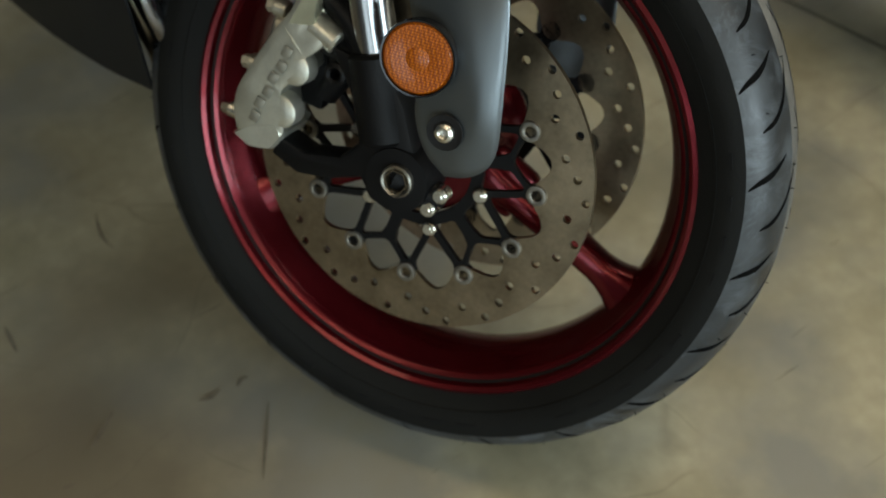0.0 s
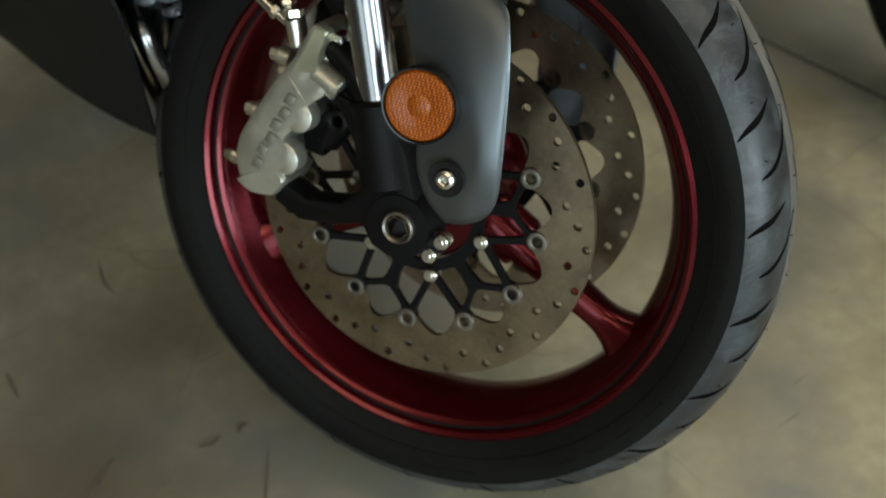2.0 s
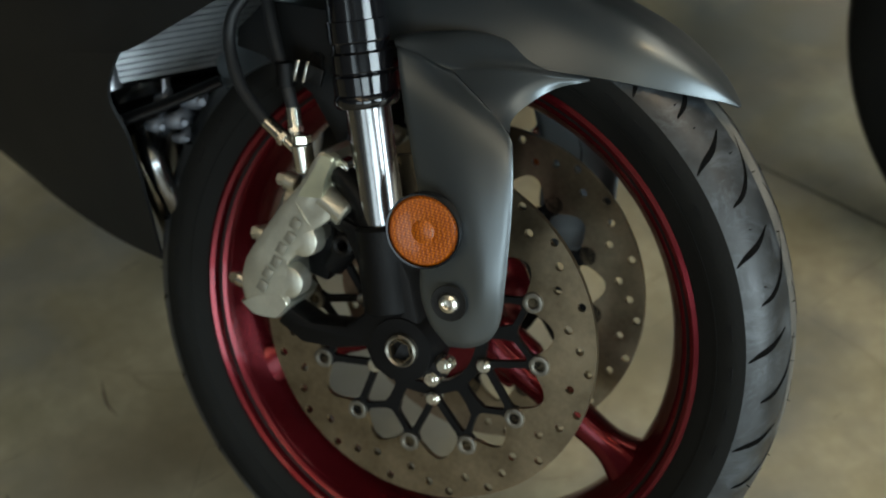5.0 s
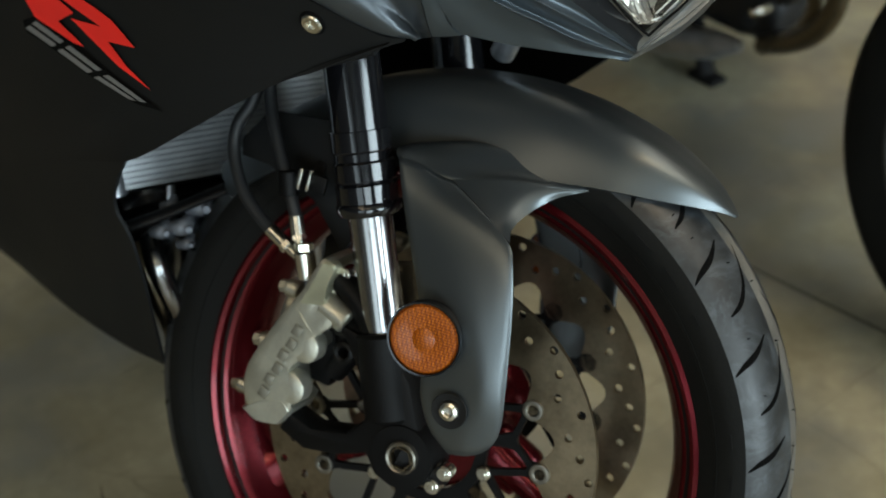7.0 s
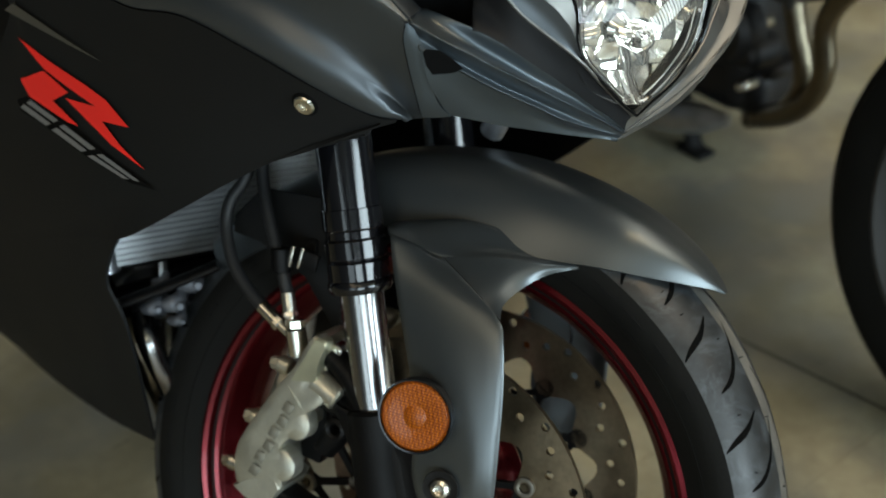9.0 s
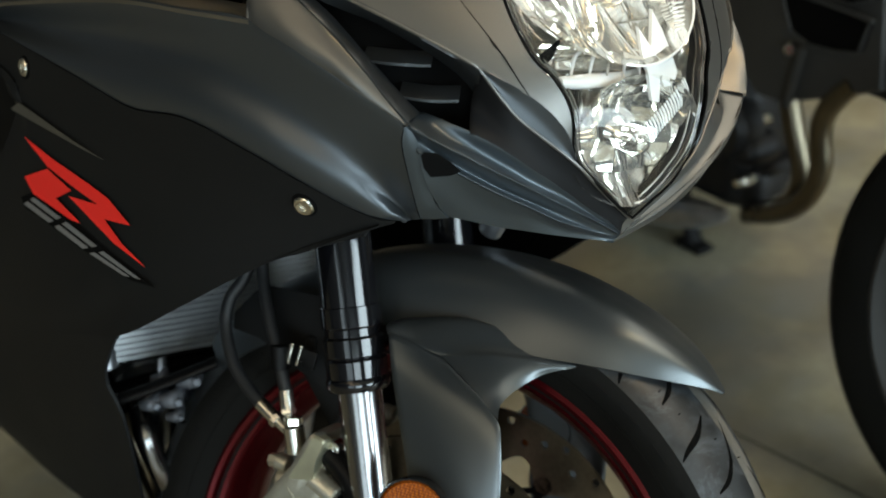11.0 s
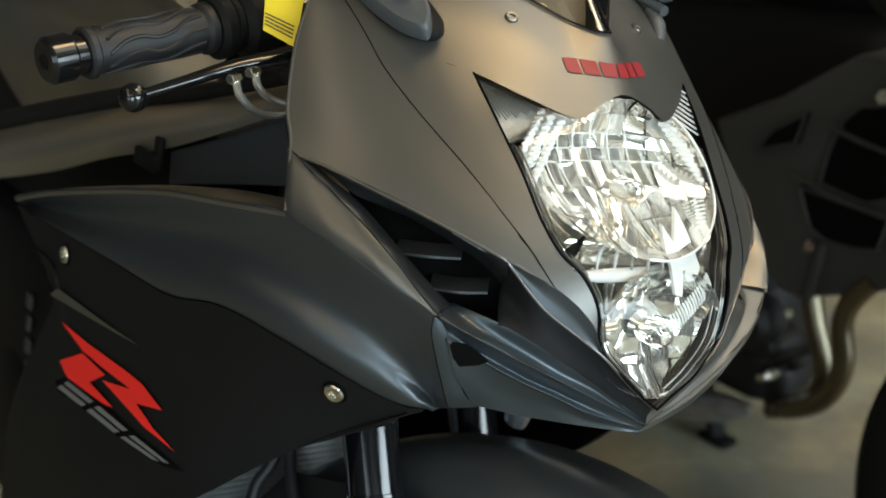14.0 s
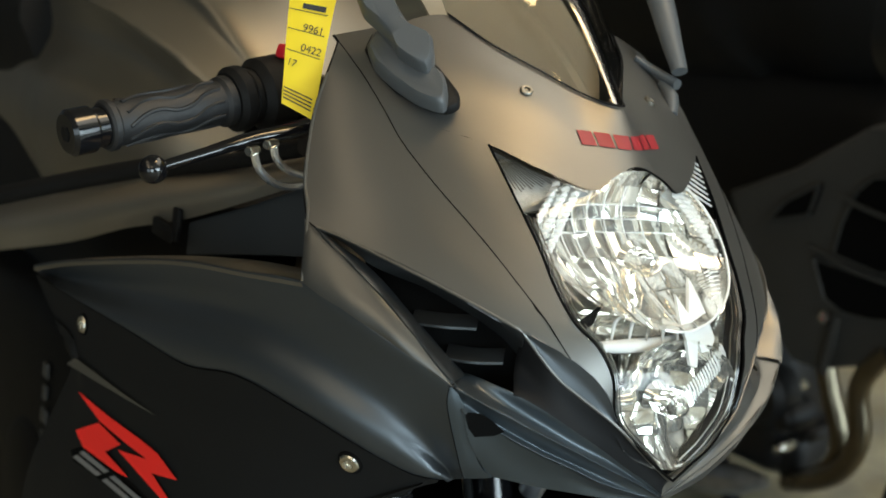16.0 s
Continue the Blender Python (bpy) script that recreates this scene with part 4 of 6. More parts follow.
# fork legs
for sy in (-1, 1):
    Y = sy * 0.105
    leg = part("fork_leg", rod(on_fork(0.088, Y), on_fork(0.25, Y), 0.0184, 40), M_CHROME, bike, "polished chrome fork tube", place=W)
    part("fork_outer", lathe([(0, 0.245), (0.0232, 0.245), (0.0235, 0.262), (0.0232, 0.60), (0, 0.60)], 48, "z", closed=False), M_GLOSSBLACK, leg, "gloss black fork outer tube", place=W @ Matrix.Translation(on_fork(0, Y)) @ Matrix.Rotation(radians(-RAKE), 4, "Y"))
    part("dust_seal", lathe([(0.0184, 0.203), (0.0246, 0.203), (0.0268, 0.207), (0.0268, 0.212), (0.0254, 0.214), (0.0258, 0.228), (0.0242, 0.230), (0.0258, 0.232), (0.0258, 0.246), (0.0236, 0.248), (0.0236, 0.254), (0.0252, 0.256), (0.0252, 0.272), (0.0184, 0.274)], 48, "z"), M_GLOSSBLACK, leg, place=W @ Matrix.Translation(on_fork(0, Y)) @ Matrix.Rotation(radians(-RAKE), 4, "Y"))
    part("fork_lower", joined(rod(on_fork(0.030, Y), on_fork(0.106, Y), 0.0250, 36, 0.003), moved(lathe([(0.012, Y - sy * 0.02), (0.0285, Y - sy * 0.02), (0.0300, Y), (0.0275, Y + sy * 0.019), (0.012, Y + sy * 0.020)], 36), (0.002, 0, 0.002))), M_BLACK, leg, "matte black cast fork foot", place=W)
    out = [(p.x, p.z) for p in mmv(PANEL["cast"][0])]
    part("caliper_arm", moved(plate(out, sy * -0.030, 0.005), (0, sy * 0.122, 0)), M_BLACK, leg, "black cast caliper arm", sharp=30, place=W)
    part("caliper_lug", joined(tube([on_fork(0.085, Y), (-0.072, Y, 0.105), (-0.100, Y, 0.120)], [0.021, 0.017, 0.0135], 16, flat=0.8), tube([on_fork(0.080, Y), (-0.080, Y, 0.082), (-0.112, Y, 0.083)], [0.018, 0.015, 0.012], 16, flat=0.8)), M_BLACK, leg, place=W)
    part("disc_guide", tube([(-0.088, Y * 0.9, 0.030), (-0.080, Y * 0.92, 0.055), (-0.088, Y * 0.9, 0.075)], [0.010, 0.012, 0.009], 12, flat=0.6), M_BLACK, leg, place=W)
    part("axle_nut", joined(moved(lathe([(0.0108, Y + sy * 0.006), (0.0108, Y + sy * 0.0250), (0.0126, Y + sy * 0.0258), (0.0140, Y + sy * 0.0245), (0.0142, Y + sy * 0.01)], 40), (0.004, 0, 0.004))), M_BOBBIN, leg, "plated hollow hexagon axle end", place=W)
    part("axle_socket", moved(lathe([(0, Y + sy * 0.012), (0.0107, Y + sy * 0.012), (0.0107, Y + sy * 0.0254), (0.0098, Y + sy * 0.0254), (0.0098, Y + sy * 0.0125)], 6, closed=False), (0.004, 0, 0.004)), M_STEEL, leg, place=W)
    for px, pz in ((0.033, -0.013), (0.040, 0.003)):
        part("pinch_bolt", joined(rod((px, Y + sy * 0.002, pz), (px, Y + sy * 0.016, pz), 0.0068, 18, 0.0015), hexagon((px, Y + sy * 0.016, pz), (px, Y + sy * 0.0165, pz), 0.0032)), M_ZINC, leg, place=W)
    part("pinch_lug", tube([(0.0, Y, 0.0), (0.02, Y + sy * 0.0, -0.004), (0.04, Y + sy * 0.001, -0.006)], [0.024, 0.017, 0.012], 14, flat=0.9), M_BLACK, leg, place=W)

    # radial caliper
    out_c = [(p.x, p.z) for p in mmv(PANEL["caliper"][0])]
    cal = part("brake_caliper", pillow(out_c, sy * 0.078, [(0.94, 0), (1.0, sy * 0.006), (1.0, sy * 0.0425), (0.985, sy * 0.0465), (0.955, sy * 0.0482), (0.90, sy * 0.0488), (0.60, sy * 0.0492)]), M_CALIPER, bike, "satin nickel grey radial brake caliper", sharp=32, place=W)
    c0 = Vector((-0.1235, sy * 0.1287, 0.037))
    ax = Vector((0.263, 0, 0.965)).normalized()
    px_ = Vector((ax.z, 0, -ax.x))
    # piston bosses and bridge
    part("bridge", rod((-0.100, sy * 0.100, 0.086), (-0.140, sy * 0.100, 0.076), 0.0125, 24, 0.002), M_CALIPER, cal, place=W)
    # piston bosses, the step across the face and the polished bolt barrel
    for bx, bz, br in ((-0.107, 0.0575, 0.0145), (-0.1105, 0.0165, 0.0145)):
        part("piston_boss", moved(lathe([(0, sy * 0.1271), (br * 0.86, sy * 0.1270), (br * 0.95, sy * 0.1263), (br, sy * 0.1245), (br * 1.03, sy * 0.112), (0, sy * 0.112)], 32, closed=False), (bx, 0, bz)), M_CALIPER, cal, place=W)
    part("face_step", tube([(-0.1235, sy * 0.1262, 0.0895), (-0.112, sy * 0.1268, 0.080), (-0.0990, sy * 0.1258, 0.0700)], [0.0008, 0.0016, 0.0010], 8, 14), M_CALIPER, cal, place=W)
    part("bolt_barrel", rod((-0.104, sy * 0.116, 0.0985), (-0.078, sy * 0.116, 0.0905), 0.0115, 28, 0.002), M_CALIPER, cal, "machined bolt barrel", place=W)
    part("upper_plate", pillow([(-0.121, 0.092), (-0.113, 0.118), (-0.108, 0.137), (-0.097, 0.136), (-0.0995, 0.116), (-0.098, 0.100)], sy * 0.112, [(0.9, 0), (1.0, sy * 0.003), (1.0, sy * 0.0135), (0.92, sy * 0.0155)], 48), M_NICKEL, cal, "olive-tinted cast lug", place=W)
    part("lower_foot", pillow([(-0.150, -0.020), (-0.134, -0.026), (-0.112, -0.020), (-0.104, -0.003), (-0.113, 0.004), (-0.135, -0.006)], sy * 0.108, [(0.9, 0), (1.0, sy * 0.004), (1.0, sy * 0.0165), (0.9, sy * 0.0195)], 48), M_CALIPER, cal, place=W)
    part("guide_eye", moved(lathe([(0.0048, sy * 0.104), (0.0048, sy * 0.118), (0.0070, sy * 0.1195), (0.0098, sy * 0.118), (0.0100, sy * 0.104)], 28), (-0.0746, 0, 0.064)), M_BLACK, cal, "black guide eye", place=W)
    # raised blank bars where the maker's mark is cast
    for i in range(6):
        q = c0 + ax * (-0.034 + 0.0136 * i) + px_ * (0.0008 - 0.0016 * (i % 2))
        b = box(0.0085, 0.0006, 0.0098, (0, 0, 0), 0.00025)
        part("cast_mark", b, M_CAST, cal, place=W @ Matrix.Translation(q + Vector((0, sy * 0.0003, 0))) @ Matrix.Rotation(-math.atan2(ax.z, ax.x) + math.pi / 2, 4, "Y"))
    for q, r in (((-0.169, -0.013), 0.0075), ((-0.158, 0.036), 0.0085), ((-0.146, 0.092), 0.0080)):
        part("caliper_pin", joined(rod((q[0] + 0.012, sy * 0.102, q[1]), (q[0], sy * 0.102, q[1]), r, 20, 0.001), hexagon((q[0], sy * 0.102, q[1]), (q[0] - 0.007, sy * 0.102, q[1] - 0.002), r * 0.72)), M_ZINC if r < 0.008 else M_CALIPER, cal, place=W)
    for q in ((-0.096, 0.126), (-0.104, 0.108)):
        part("mount_bolt", joined(rod((q[0], sy * 0.098, q[1]), (q[0], sy * 0.114, q[1]), 0.0075, 20, 0.0012), hexagon((q[0], sy * 0.114, q[1]), (q[0], sy * 0.1146, q[1]), 0.0038)), M_ZINC, cal, place=W)
    part("banjo", joined(rod((-0.128, sy * 0.106, 0.108), (-0.137, sy * 0.108, 0.130), 0.0088, 20, 0.001), hexagon((-0.137, sy * 0.108, 0.130), (-0.1395, sy * 0.108, 0.137), 0.0082)), M_ZINC, cal, "plated hose union bolt", place=W)
    part("brake_pad", box(0.052, 0.016, 0.075, (-0.118, sy * 0.080, 0.05), 0.003), M_BLACK, cal, place=W)

# brake hoses with plated crimps
for row, mid in (([(-0.2326, -0.072, 0.2618), (-0.2332, -0.078, 0.2254), (-0.2394, -0.083, 0.203), (-0.2341, -0.088, 0.1795), (-0.2138, -0.096, 0.1554), (-0.1911, -0.101, 0.1415), (-0.1709, -0.105, 0.1335)], (-0.140, -0.107, 0.122)),
                 ([(-0.225, -0.075, 0.275), (-0.218, -0.080, 0.241), (-0.197, -0.090, 0.209), (-0.169, -0.100, 0.175), (-0.153, -0.104, 0.152)], (-0.140, -0.107, 0.126))):
    h = part("brake_hose", tube(row, 0.0056, 14, 40), M_GRIP, bike, "black rubber brake hose", place=W)
    a, b = Vector(row[-1]), Vector(mid)
    part("hose_crimp", joined(rod(a + (a - b) * 0.12, a.lerp(b, 0.5), 0.0062, 16, 0.0008), hexagon(a.lerp(b, 0.42), a.lerp(b, 0.6), 0.0070), rod(a.lerp(b, 0.55), b, 0.0044, 14, 0.0005)), M_ZINC, h, "plated hose end", place=W)
part("hose_clamp", joined(rod((-0.169 - 0.004, -0.1, 0.188), (-0.166, -0.1, 0.168), 0.0085, 18, 0.001), box(0.026, 0.004, 0.016, (-0.152, -0.092, 0.184), 0.0015)), M_BLACK, bike, place=W)
part("clamp_clip", joined(box(0.004, 0.006, 0.019, (-0.161, -0.099, 0.185), 0.001), box(0.003, 0.006, 0.019, (-0.153, -0.097, 0.186), 0.001)), M_ZINC, bike, place=W)

# mudguard
rows = []
for a, w, rt, drop in ((56.2, 0.004, 0.3175, 0.0006), (58.0, 0.016, 0.3185, 0.005), (61.0, 0.032, 0.3195, 0.015), (66.0, 0.050, 0.3190, 0.029), (73.0, 0.064, 0.3165, 0.043), (84.0, 0.069, 0.3130, 0.060), (96.0, 0.069, 0.3105, 0.062), (110.0, 0.069, 0.3095, 0.060), (124.0, 0.069, 0.3100, 0.056), (140.0, 0.067, 0.3115, 0.045), (152.0, 0.060, 0.3130, 0.036)):
    r = []
    for k in range(9):
        u = (k - 4) / 4
        rad = rt - drop * abs(u) ** 3.8
        r.append((rad * math.cos(radians(a)), w * (abs(u) ** 0.9) * (1 if u > 0 else -1), rad * math.sin(radians(a))))
    rows.append(r)
guard = part("front_mudguard", sheet(rows, 40, 60, 0.0028, (0, 0, -1)), M_GUARD, bike, "satin dark grey plastic front mudguard", sharp=60, place=W)
for sy in (1, -1):
    flip = Matrix.Diagonal((1, sy, 1, 1))
    # near-black colour here paints in the shade behind the fork
    part("guard_side", moved(plate([(-0.239, 0.189), (-0.236, 0.174), (-0.209, 0.175), (-0.182, 0.168), (-0.157, 0.160), (-0.134, 0.139), (-0.119, 0.124), (-0.112, 0.151), (-0.130, 0.239), (-0.219, 0.222)], 0.003, 0.001), (0, -0.0705, 0)), M_LOWER, guard, "rear side of the mudguard, darkened for the shade behind the fork", place=W @ flip)
    part("guard_boss", pillow([(-0.162, 0.176), (-0.154, 0.176), (-0.152, 0.186), (-0.154, 0.196), (-0.161, 0.196), (-0.164, 0.186)], -0.0705, [(1.0, 0), (1.0, -0.003), (0.85, -0.0042)], 32), M_PLASTIC, guard, place=W @ flip)
    for key, nu, nv in (("leg", 36, 24), ("shoulder", 24, 12), ("flank", 24, 12)):
        sheet_ = part("guard_" + {"leg": "bracket", "shoulder": "shoulder", "flank": "flank"}[key], sheet([mmv(r) for r in PANEL[key]], nu, nv, 0.003, (0, 1, 0)), M_GUARD, guard, sharp=60, place=W @ flip)
        if key != "flank":
            eased(sheet_, 0.005)
    ref = part("reflector", lathe([(0, 0.0004), (0.0088, 0.0002), (0.0094, -0.0002), (0.0100, 0.0), (0.0262, 0.0), (0.0283, -0.002), (0.0283, -0.010), (0, -0.010)], 56, "z", closed=False), M_AMBER, guard, "round amber plastic reflector", place=W @ flip @ Matrix.Translation((0.004, -0.157, 0.123)) @ Vector((0.10, -1, 0.04)).to_track_quat("Z", "Y").to_matrix().to_4x4())
    part("reflector_cup", lathe([(0.0285, 0.0006), (0.0300, 0.0008), (0.0305, -0.003), (0.0295, -0.012), (0.0285, -0.012)], 56, "z"), M_GLOSSBLACK, ref, place=W @ flip @ Matrix.Translation((0.004, -0.157, 0.123)) @ Vector((0.10, -1, 0.04)).to_track_quat("Z", "Y").to_matrix().to_4x4())
    face = Matrix.Translation((0.038, -0.1475, 0.072)) @ Vector((0.06, -1, 0.02)).to_track_quat("Z", "Y").to_matrix().to_4x4()
    part("guard_bolt", lathe([(0, 0.0012), (0.0030, 0.0014), (0.0034, 0.0040), (0.0046, 0.0046), (0.0074, 0.0036), (0.0084, 0.0018), (0.0086, 0.0), (0, 0.0)], 28, "z", closed=False), M_ZINC, guard, place=W @ flip @ face)
    part("bolt_recess", lathe([(0.0090, 0.0008), (0.0135, 0.0012), (0.0145, 0.0016), (0.0150, 0.001), (0.0130, -0.002), (0.0090, -0.002)], 32, "z"), M_PLASTIC, guard, place=W @ flip @ face)


# ---- bodywork ----
def mirror(row):
    return [Vector((p.x, -p.y, p.z)) for p in row]


def clamp(row):
    return [Vector((p.x, min(p.y, 0.0), p.z)) for p in row]


IN = (-0.3, 1, 0)


def skin(key, nu, nv, thick=0.003, both=True, inward=IN):
    rows = [clamp(mmv(r)) for r in PANEL[key]]
    a = sheet(rows, nu, nv, thick, inward)
    if not both:
        return a
    return joined(a, sheet([mirror(r) for r in rows], nu, nv, thick, (inward[0], -inward[1], inward[2])))


def nose_line(z):
    return float(np.interp(z, [0.30, 0.39, 0.42, 0.45, 0.5, 0.55, 0.626, 0.665, 0.70, 0.75, 0.9], [0.09, 0.122, 0.14, 0.146, 0.14, 0.108, 0.05, 0.007, -0.05, -0.13, -0.38]))


def nose_blunt(z):
    return float(np.interp(z, [0.35, 0.42, 0.48, 0.52, 0.6, 0.63], [0.10, 0.085, 0.065, 0.065, 0.09, 0.10]))


def nose_at(y, z, back=0.0):
    """A point of the nose's hull at half width y and height z."""
    f = min(0.95, abs(y) / 0.26)
    s = nose_blunt(z) * (-math.log(1 - f)) ** 1.25
    return Vector((nose_line(z) - s - back, y, z))


def across(key, nu, nv, thick):
    """One skin from side to side, smooth over the middle line."""
    rows = [clamp(mmv(r)) for r in PANEL[key]]
    return sheet([mirror(r)[::-1] + r[1:] for r in rows], nu, nv, thick, (-1, 0, -0.5))


CROWN = [PANEL["hood"][k] + [PANEL["cheek"][1][k], PANEL["cheek"][2][k]] for k in range(3)]
PANEL["crown"] = CROWN
PANEL["cheek_side"] = [r[2:] for r in PANEL["cheek"]]


def cowl_skin(thick):
    bm = joined(across("crown", 80, 26, thick), skin("cheek_side", 40, 22, thick), skin("cheek_low", 48, 22, thick))
    bmesh.ops.remove_doubles(bm, verts=bm.verts, dist=0.0013)
    return bm


cowl = part("upper_cowl", cowl_skin(0.0), M_GREY, bike, "matte grey metallic nose cowl", sharp=180)
eased(cowl, 0.024)
liner = cowl_skin(0.0)
bmesh.ops.translate(liner, verts=liner.verts, vec=(-0.003, 0, -0.001))
part("cowl_liner", liner, M_PLASTIC, cowl, "black inner side of the cowl")
V1 = clamp(mmv(PANEL["duct_lip"][0]))
for sg in (1, -1):
    fl_ = Matrix.Diagonal((1, sg, 1, 1))
    # same paint on both sides; the near one is coloured darker as shade
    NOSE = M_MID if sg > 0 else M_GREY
    part("cheek_edge", skin("cheek_under", 34, 12, 0.002, False), M_MATTE, cowl, sharp=60, place=fl_)
    eased(part("duct_border", skin("lip", 34, 20, 0.003, False), M_GREY, cowl, "matte grey duct border", sharp=60, place=fl_), 0.006)
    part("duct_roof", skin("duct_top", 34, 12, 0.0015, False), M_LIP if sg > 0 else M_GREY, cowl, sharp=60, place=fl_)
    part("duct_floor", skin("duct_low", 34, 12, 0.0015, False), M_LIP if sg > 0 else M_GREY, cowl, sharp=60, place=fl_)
    eased(part("air_duct", skin("duct", 36, 20, 0.002, False), M_DUCT if sg > 0 else M_GREY, cowl, "satin air intake duct wall, colour darkened on the shaded near side", sharp=60, place=fl_), 0.006)
    eased(part("duct_channel", skin("channel", 40, 28, 0.002, False), NOSE, cowl, "satin channel under the intake, colour darkened on the shaded near side", sharp=60, place=fl_), 0.004)
    eased(part("nose_ridge", skin("ridge", 40, 28, 0.002, False), NOSE, cowl, "satin ridge of the nose, colour darkened on the shaded near side", sharp=60, place=fl_), 0.006)
    part("nose_chin", joined(skin("chin", 34, 16, 0.003, False), skin("strip", 20, 8, 0.003, False)), NOSE, cowl, "satin chin of the nose, colour darkened on the shaded near side", sharp=60, place=fl_)
    # flat black sheets as the shade in the intake and small slot, and two slats
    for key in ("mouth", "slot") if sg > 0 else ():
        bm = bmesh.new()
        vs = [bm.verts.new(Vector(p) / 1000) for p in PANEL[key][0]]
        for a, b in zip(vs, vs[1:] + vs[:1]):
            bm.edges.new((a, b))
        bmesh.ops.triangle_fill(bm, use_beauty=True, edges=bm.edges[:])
        part("duct_shade_sheet", bm, M_SEAM, cowl, "flat black sheet painted as the shade in the intake opening", place=fl_)
    sl = mmv(PANEL["slats"][0])
    for k in (0, 3) if sg > 0 else ():
        a, m_, b = sl[k:k + 3]
        part("duct_slat", sheet([[a, m_, b], [p + Vector((-0.022, 0.018, 0.002)) for p in (a, m_, b)]], 10, 5, 0.0018, (0, 0, -1)), M_MATTE, cowl, place=fl_)
    # joints between the panels
    for key, idx in (("cheek", 2), ("side_upper", 3), ("strip", 2)):
        line = clamp(mmv(PANEL[key][idx]))
        lift = Vector((0.0002, -0.0003, 0))
        part("panel_joint", tube([p + lift for p in line], 0.00035, 6, 60), M_SEAM, cowl, place=fl_)
    part("lip_edge", tube([p + Vector((0.0004, -0.0006, 0.0)) for p in V1], 0.0011, 8, 60), M_GREY, cowl, place=fl_)
    part("trailing_edge", tube([p for p in clamp(mmv(PANEL["cheek_low"][2]))[:5]] + [clamp(mmv(PANEL["lip"][3]))[0]], 0.0013, 8, 40), M_GREY, cowl, place=fl_)

# side fairings
for sg in (1, -1):
    fl_ = Matrix.Diagonal((1, sg, 1, 1))
    side = part("side_fairing", skin("side_upper", 60, 36, 0.003, False), M_MATTE, bike, "matte black upper side fairing", sharp=60, place=fl_)
    eased(side, 0.010)
    lower = part("lower_fairing", skin("side_lower", 60, 48, 0.003, False), M_LOWER, side, "matte black lower side fairing", sharp=60, place=fl_)
    part("belly_pan", skin("belly", 30, 36, 0.003, False), M_LOWER, side, sharp=60, place=fl_)
    top = clamp(mmv(PANEL["side_upper"][0]))[:5]
    part("fairing_shelf", sheet([top, [p + Vector((0.0, 0.02, 0.004)) for p in top], [p + Vector((0.0, 0.055, 0.002)) for p in top]], 40, 10, 0.003, (0, 0, -1)), M_TANK, side, sharp=60, place=fl_)
    skin_tree = BVHTree.FromPolygons([v.co for v in cowl.data.vertices] + [v.co for v in side.data.vertices] + [v.co for v in lower.data.vertices], [tuple(f.vertices) for f in cowl.data.polygons] + [tuple(i + len(cowl.data.vertices) for i in f.vertices) for f in side.data.polygons] + [tuple(i + len(cowl.data.vertices) + len(side.data.vertices) for i in f.vertices) for f in lower.data.polygons])
    for q, out_, big in zip([Vector(p) / 1000 for p in PANEL["bolts"][0]], ((0.5, -1, 0), (0.1, -1, 0.1), (0.8, -0.7, 0.9)), (0.88, 0.88, 0.56)):
        q, out_ = fl_ @ q, fl_ @ Vector(out_).normalized()
        hit, nrm, _, _ = skin_tree.ray_cast(q + out_ * 0.03, -out_)
        if hit is None:
            hit, nrm = q, out_
        if nrm.dot(out_) < 0:
            nrm = -nrm
        at = Matrix.Translation(hit + nrm * 0.0006) @ nrm.to_track_quat("Z", "Y").to_matrix().to_4x4() @ Matrix.Scale(big, 4)
        part("fairing_bolt", lathe([(0, 0.0006), (0.0034, 0.0008), (0.0038, 0.0026), (0.0050, 0.0032), (0.0078, 0.0028), (0.0090, 0.0014), (0.0092, -0.003), (0, -0.003)], 28, "z", closed=False), M_ZINC if big > 0.6 else M_BOBBIN, side, "plated socket-head bolt", place=at)
        if big > 0.6:
            part("bolt_washer", lathe([(0.0093, -0.002), (0.0093, 0.0005), (0.0108, 0.0005), (0.0113, -0.0003), (0.0113, -0.002)], 32, "z"), M_SEAM, side, place=at)

    def decal(key, mat, name, label, lift):
        poly = [Vector(p) / 1000 for p in PANEL[key][0]]
        bm = bmesh.new()
        vs = [bm.verts.new(p + Vector((lift * 0.3, -lift, 0))) for p in poly]
        for x_, y_ in zip(vs, vs[1:] + vs[:1]):
            bm.edges.new((x_, y_))
        bmesh.ops.triangle_fill(bm, use_beauty=True, edges=bm.edges[:])
        part(name, bm, mat, side, label, place=fl_)

    decal("emblem_a", M_EMBLEM, "decal", "angular red decal shape", 0.002)
    decal("emblem_b", M_EMBLEM, "decal", "angular red decal shape", 0.002)
    bar = [Vector(p) / 1000 for p in PANEL["bar"][0]]
    decal("bar", M_SEAM, "decal", "black decal ground", 0.0016)
    up_, lo_ = bar[1:5], [bar[0], bar[8], bar[7], bar[6], bar[5]]
    for k in range(3):
        f0, f1 = 0.05 + 0.31 * k, 0.05 + 0.31 * k + 0.26
        a_, b_ = along(catmull(up_, 60), 100), along(catmull(lo_, 60), 100)
        for g0, g1 in ((0.14, 0.42), (0.58, 0.88)):
            bm = bmesh.new()
            q4 = (a_[int(f0 * 99)].lerp(b_[int(f0 * 99)], g0), a_[int(f1 * 99)].lerp(b_[int(f1 * 99)], g0), a_[int(f1 * 99)].lerp(b_[int(f1 * 99)], g1), a_[int(f0 * 99)].lerp(b_[int(f0 * 99)], g1))
            bm.faces.new([bm.verts.new(p + Vector((0.0008, -0.0026, 0))) for p in q4])
            part("decal_block", bm, M_BAR, side, "plain grey stroke", place=fl_)
    decal("wingtip", M_GREY, "fairing_fin", "", 0.004)

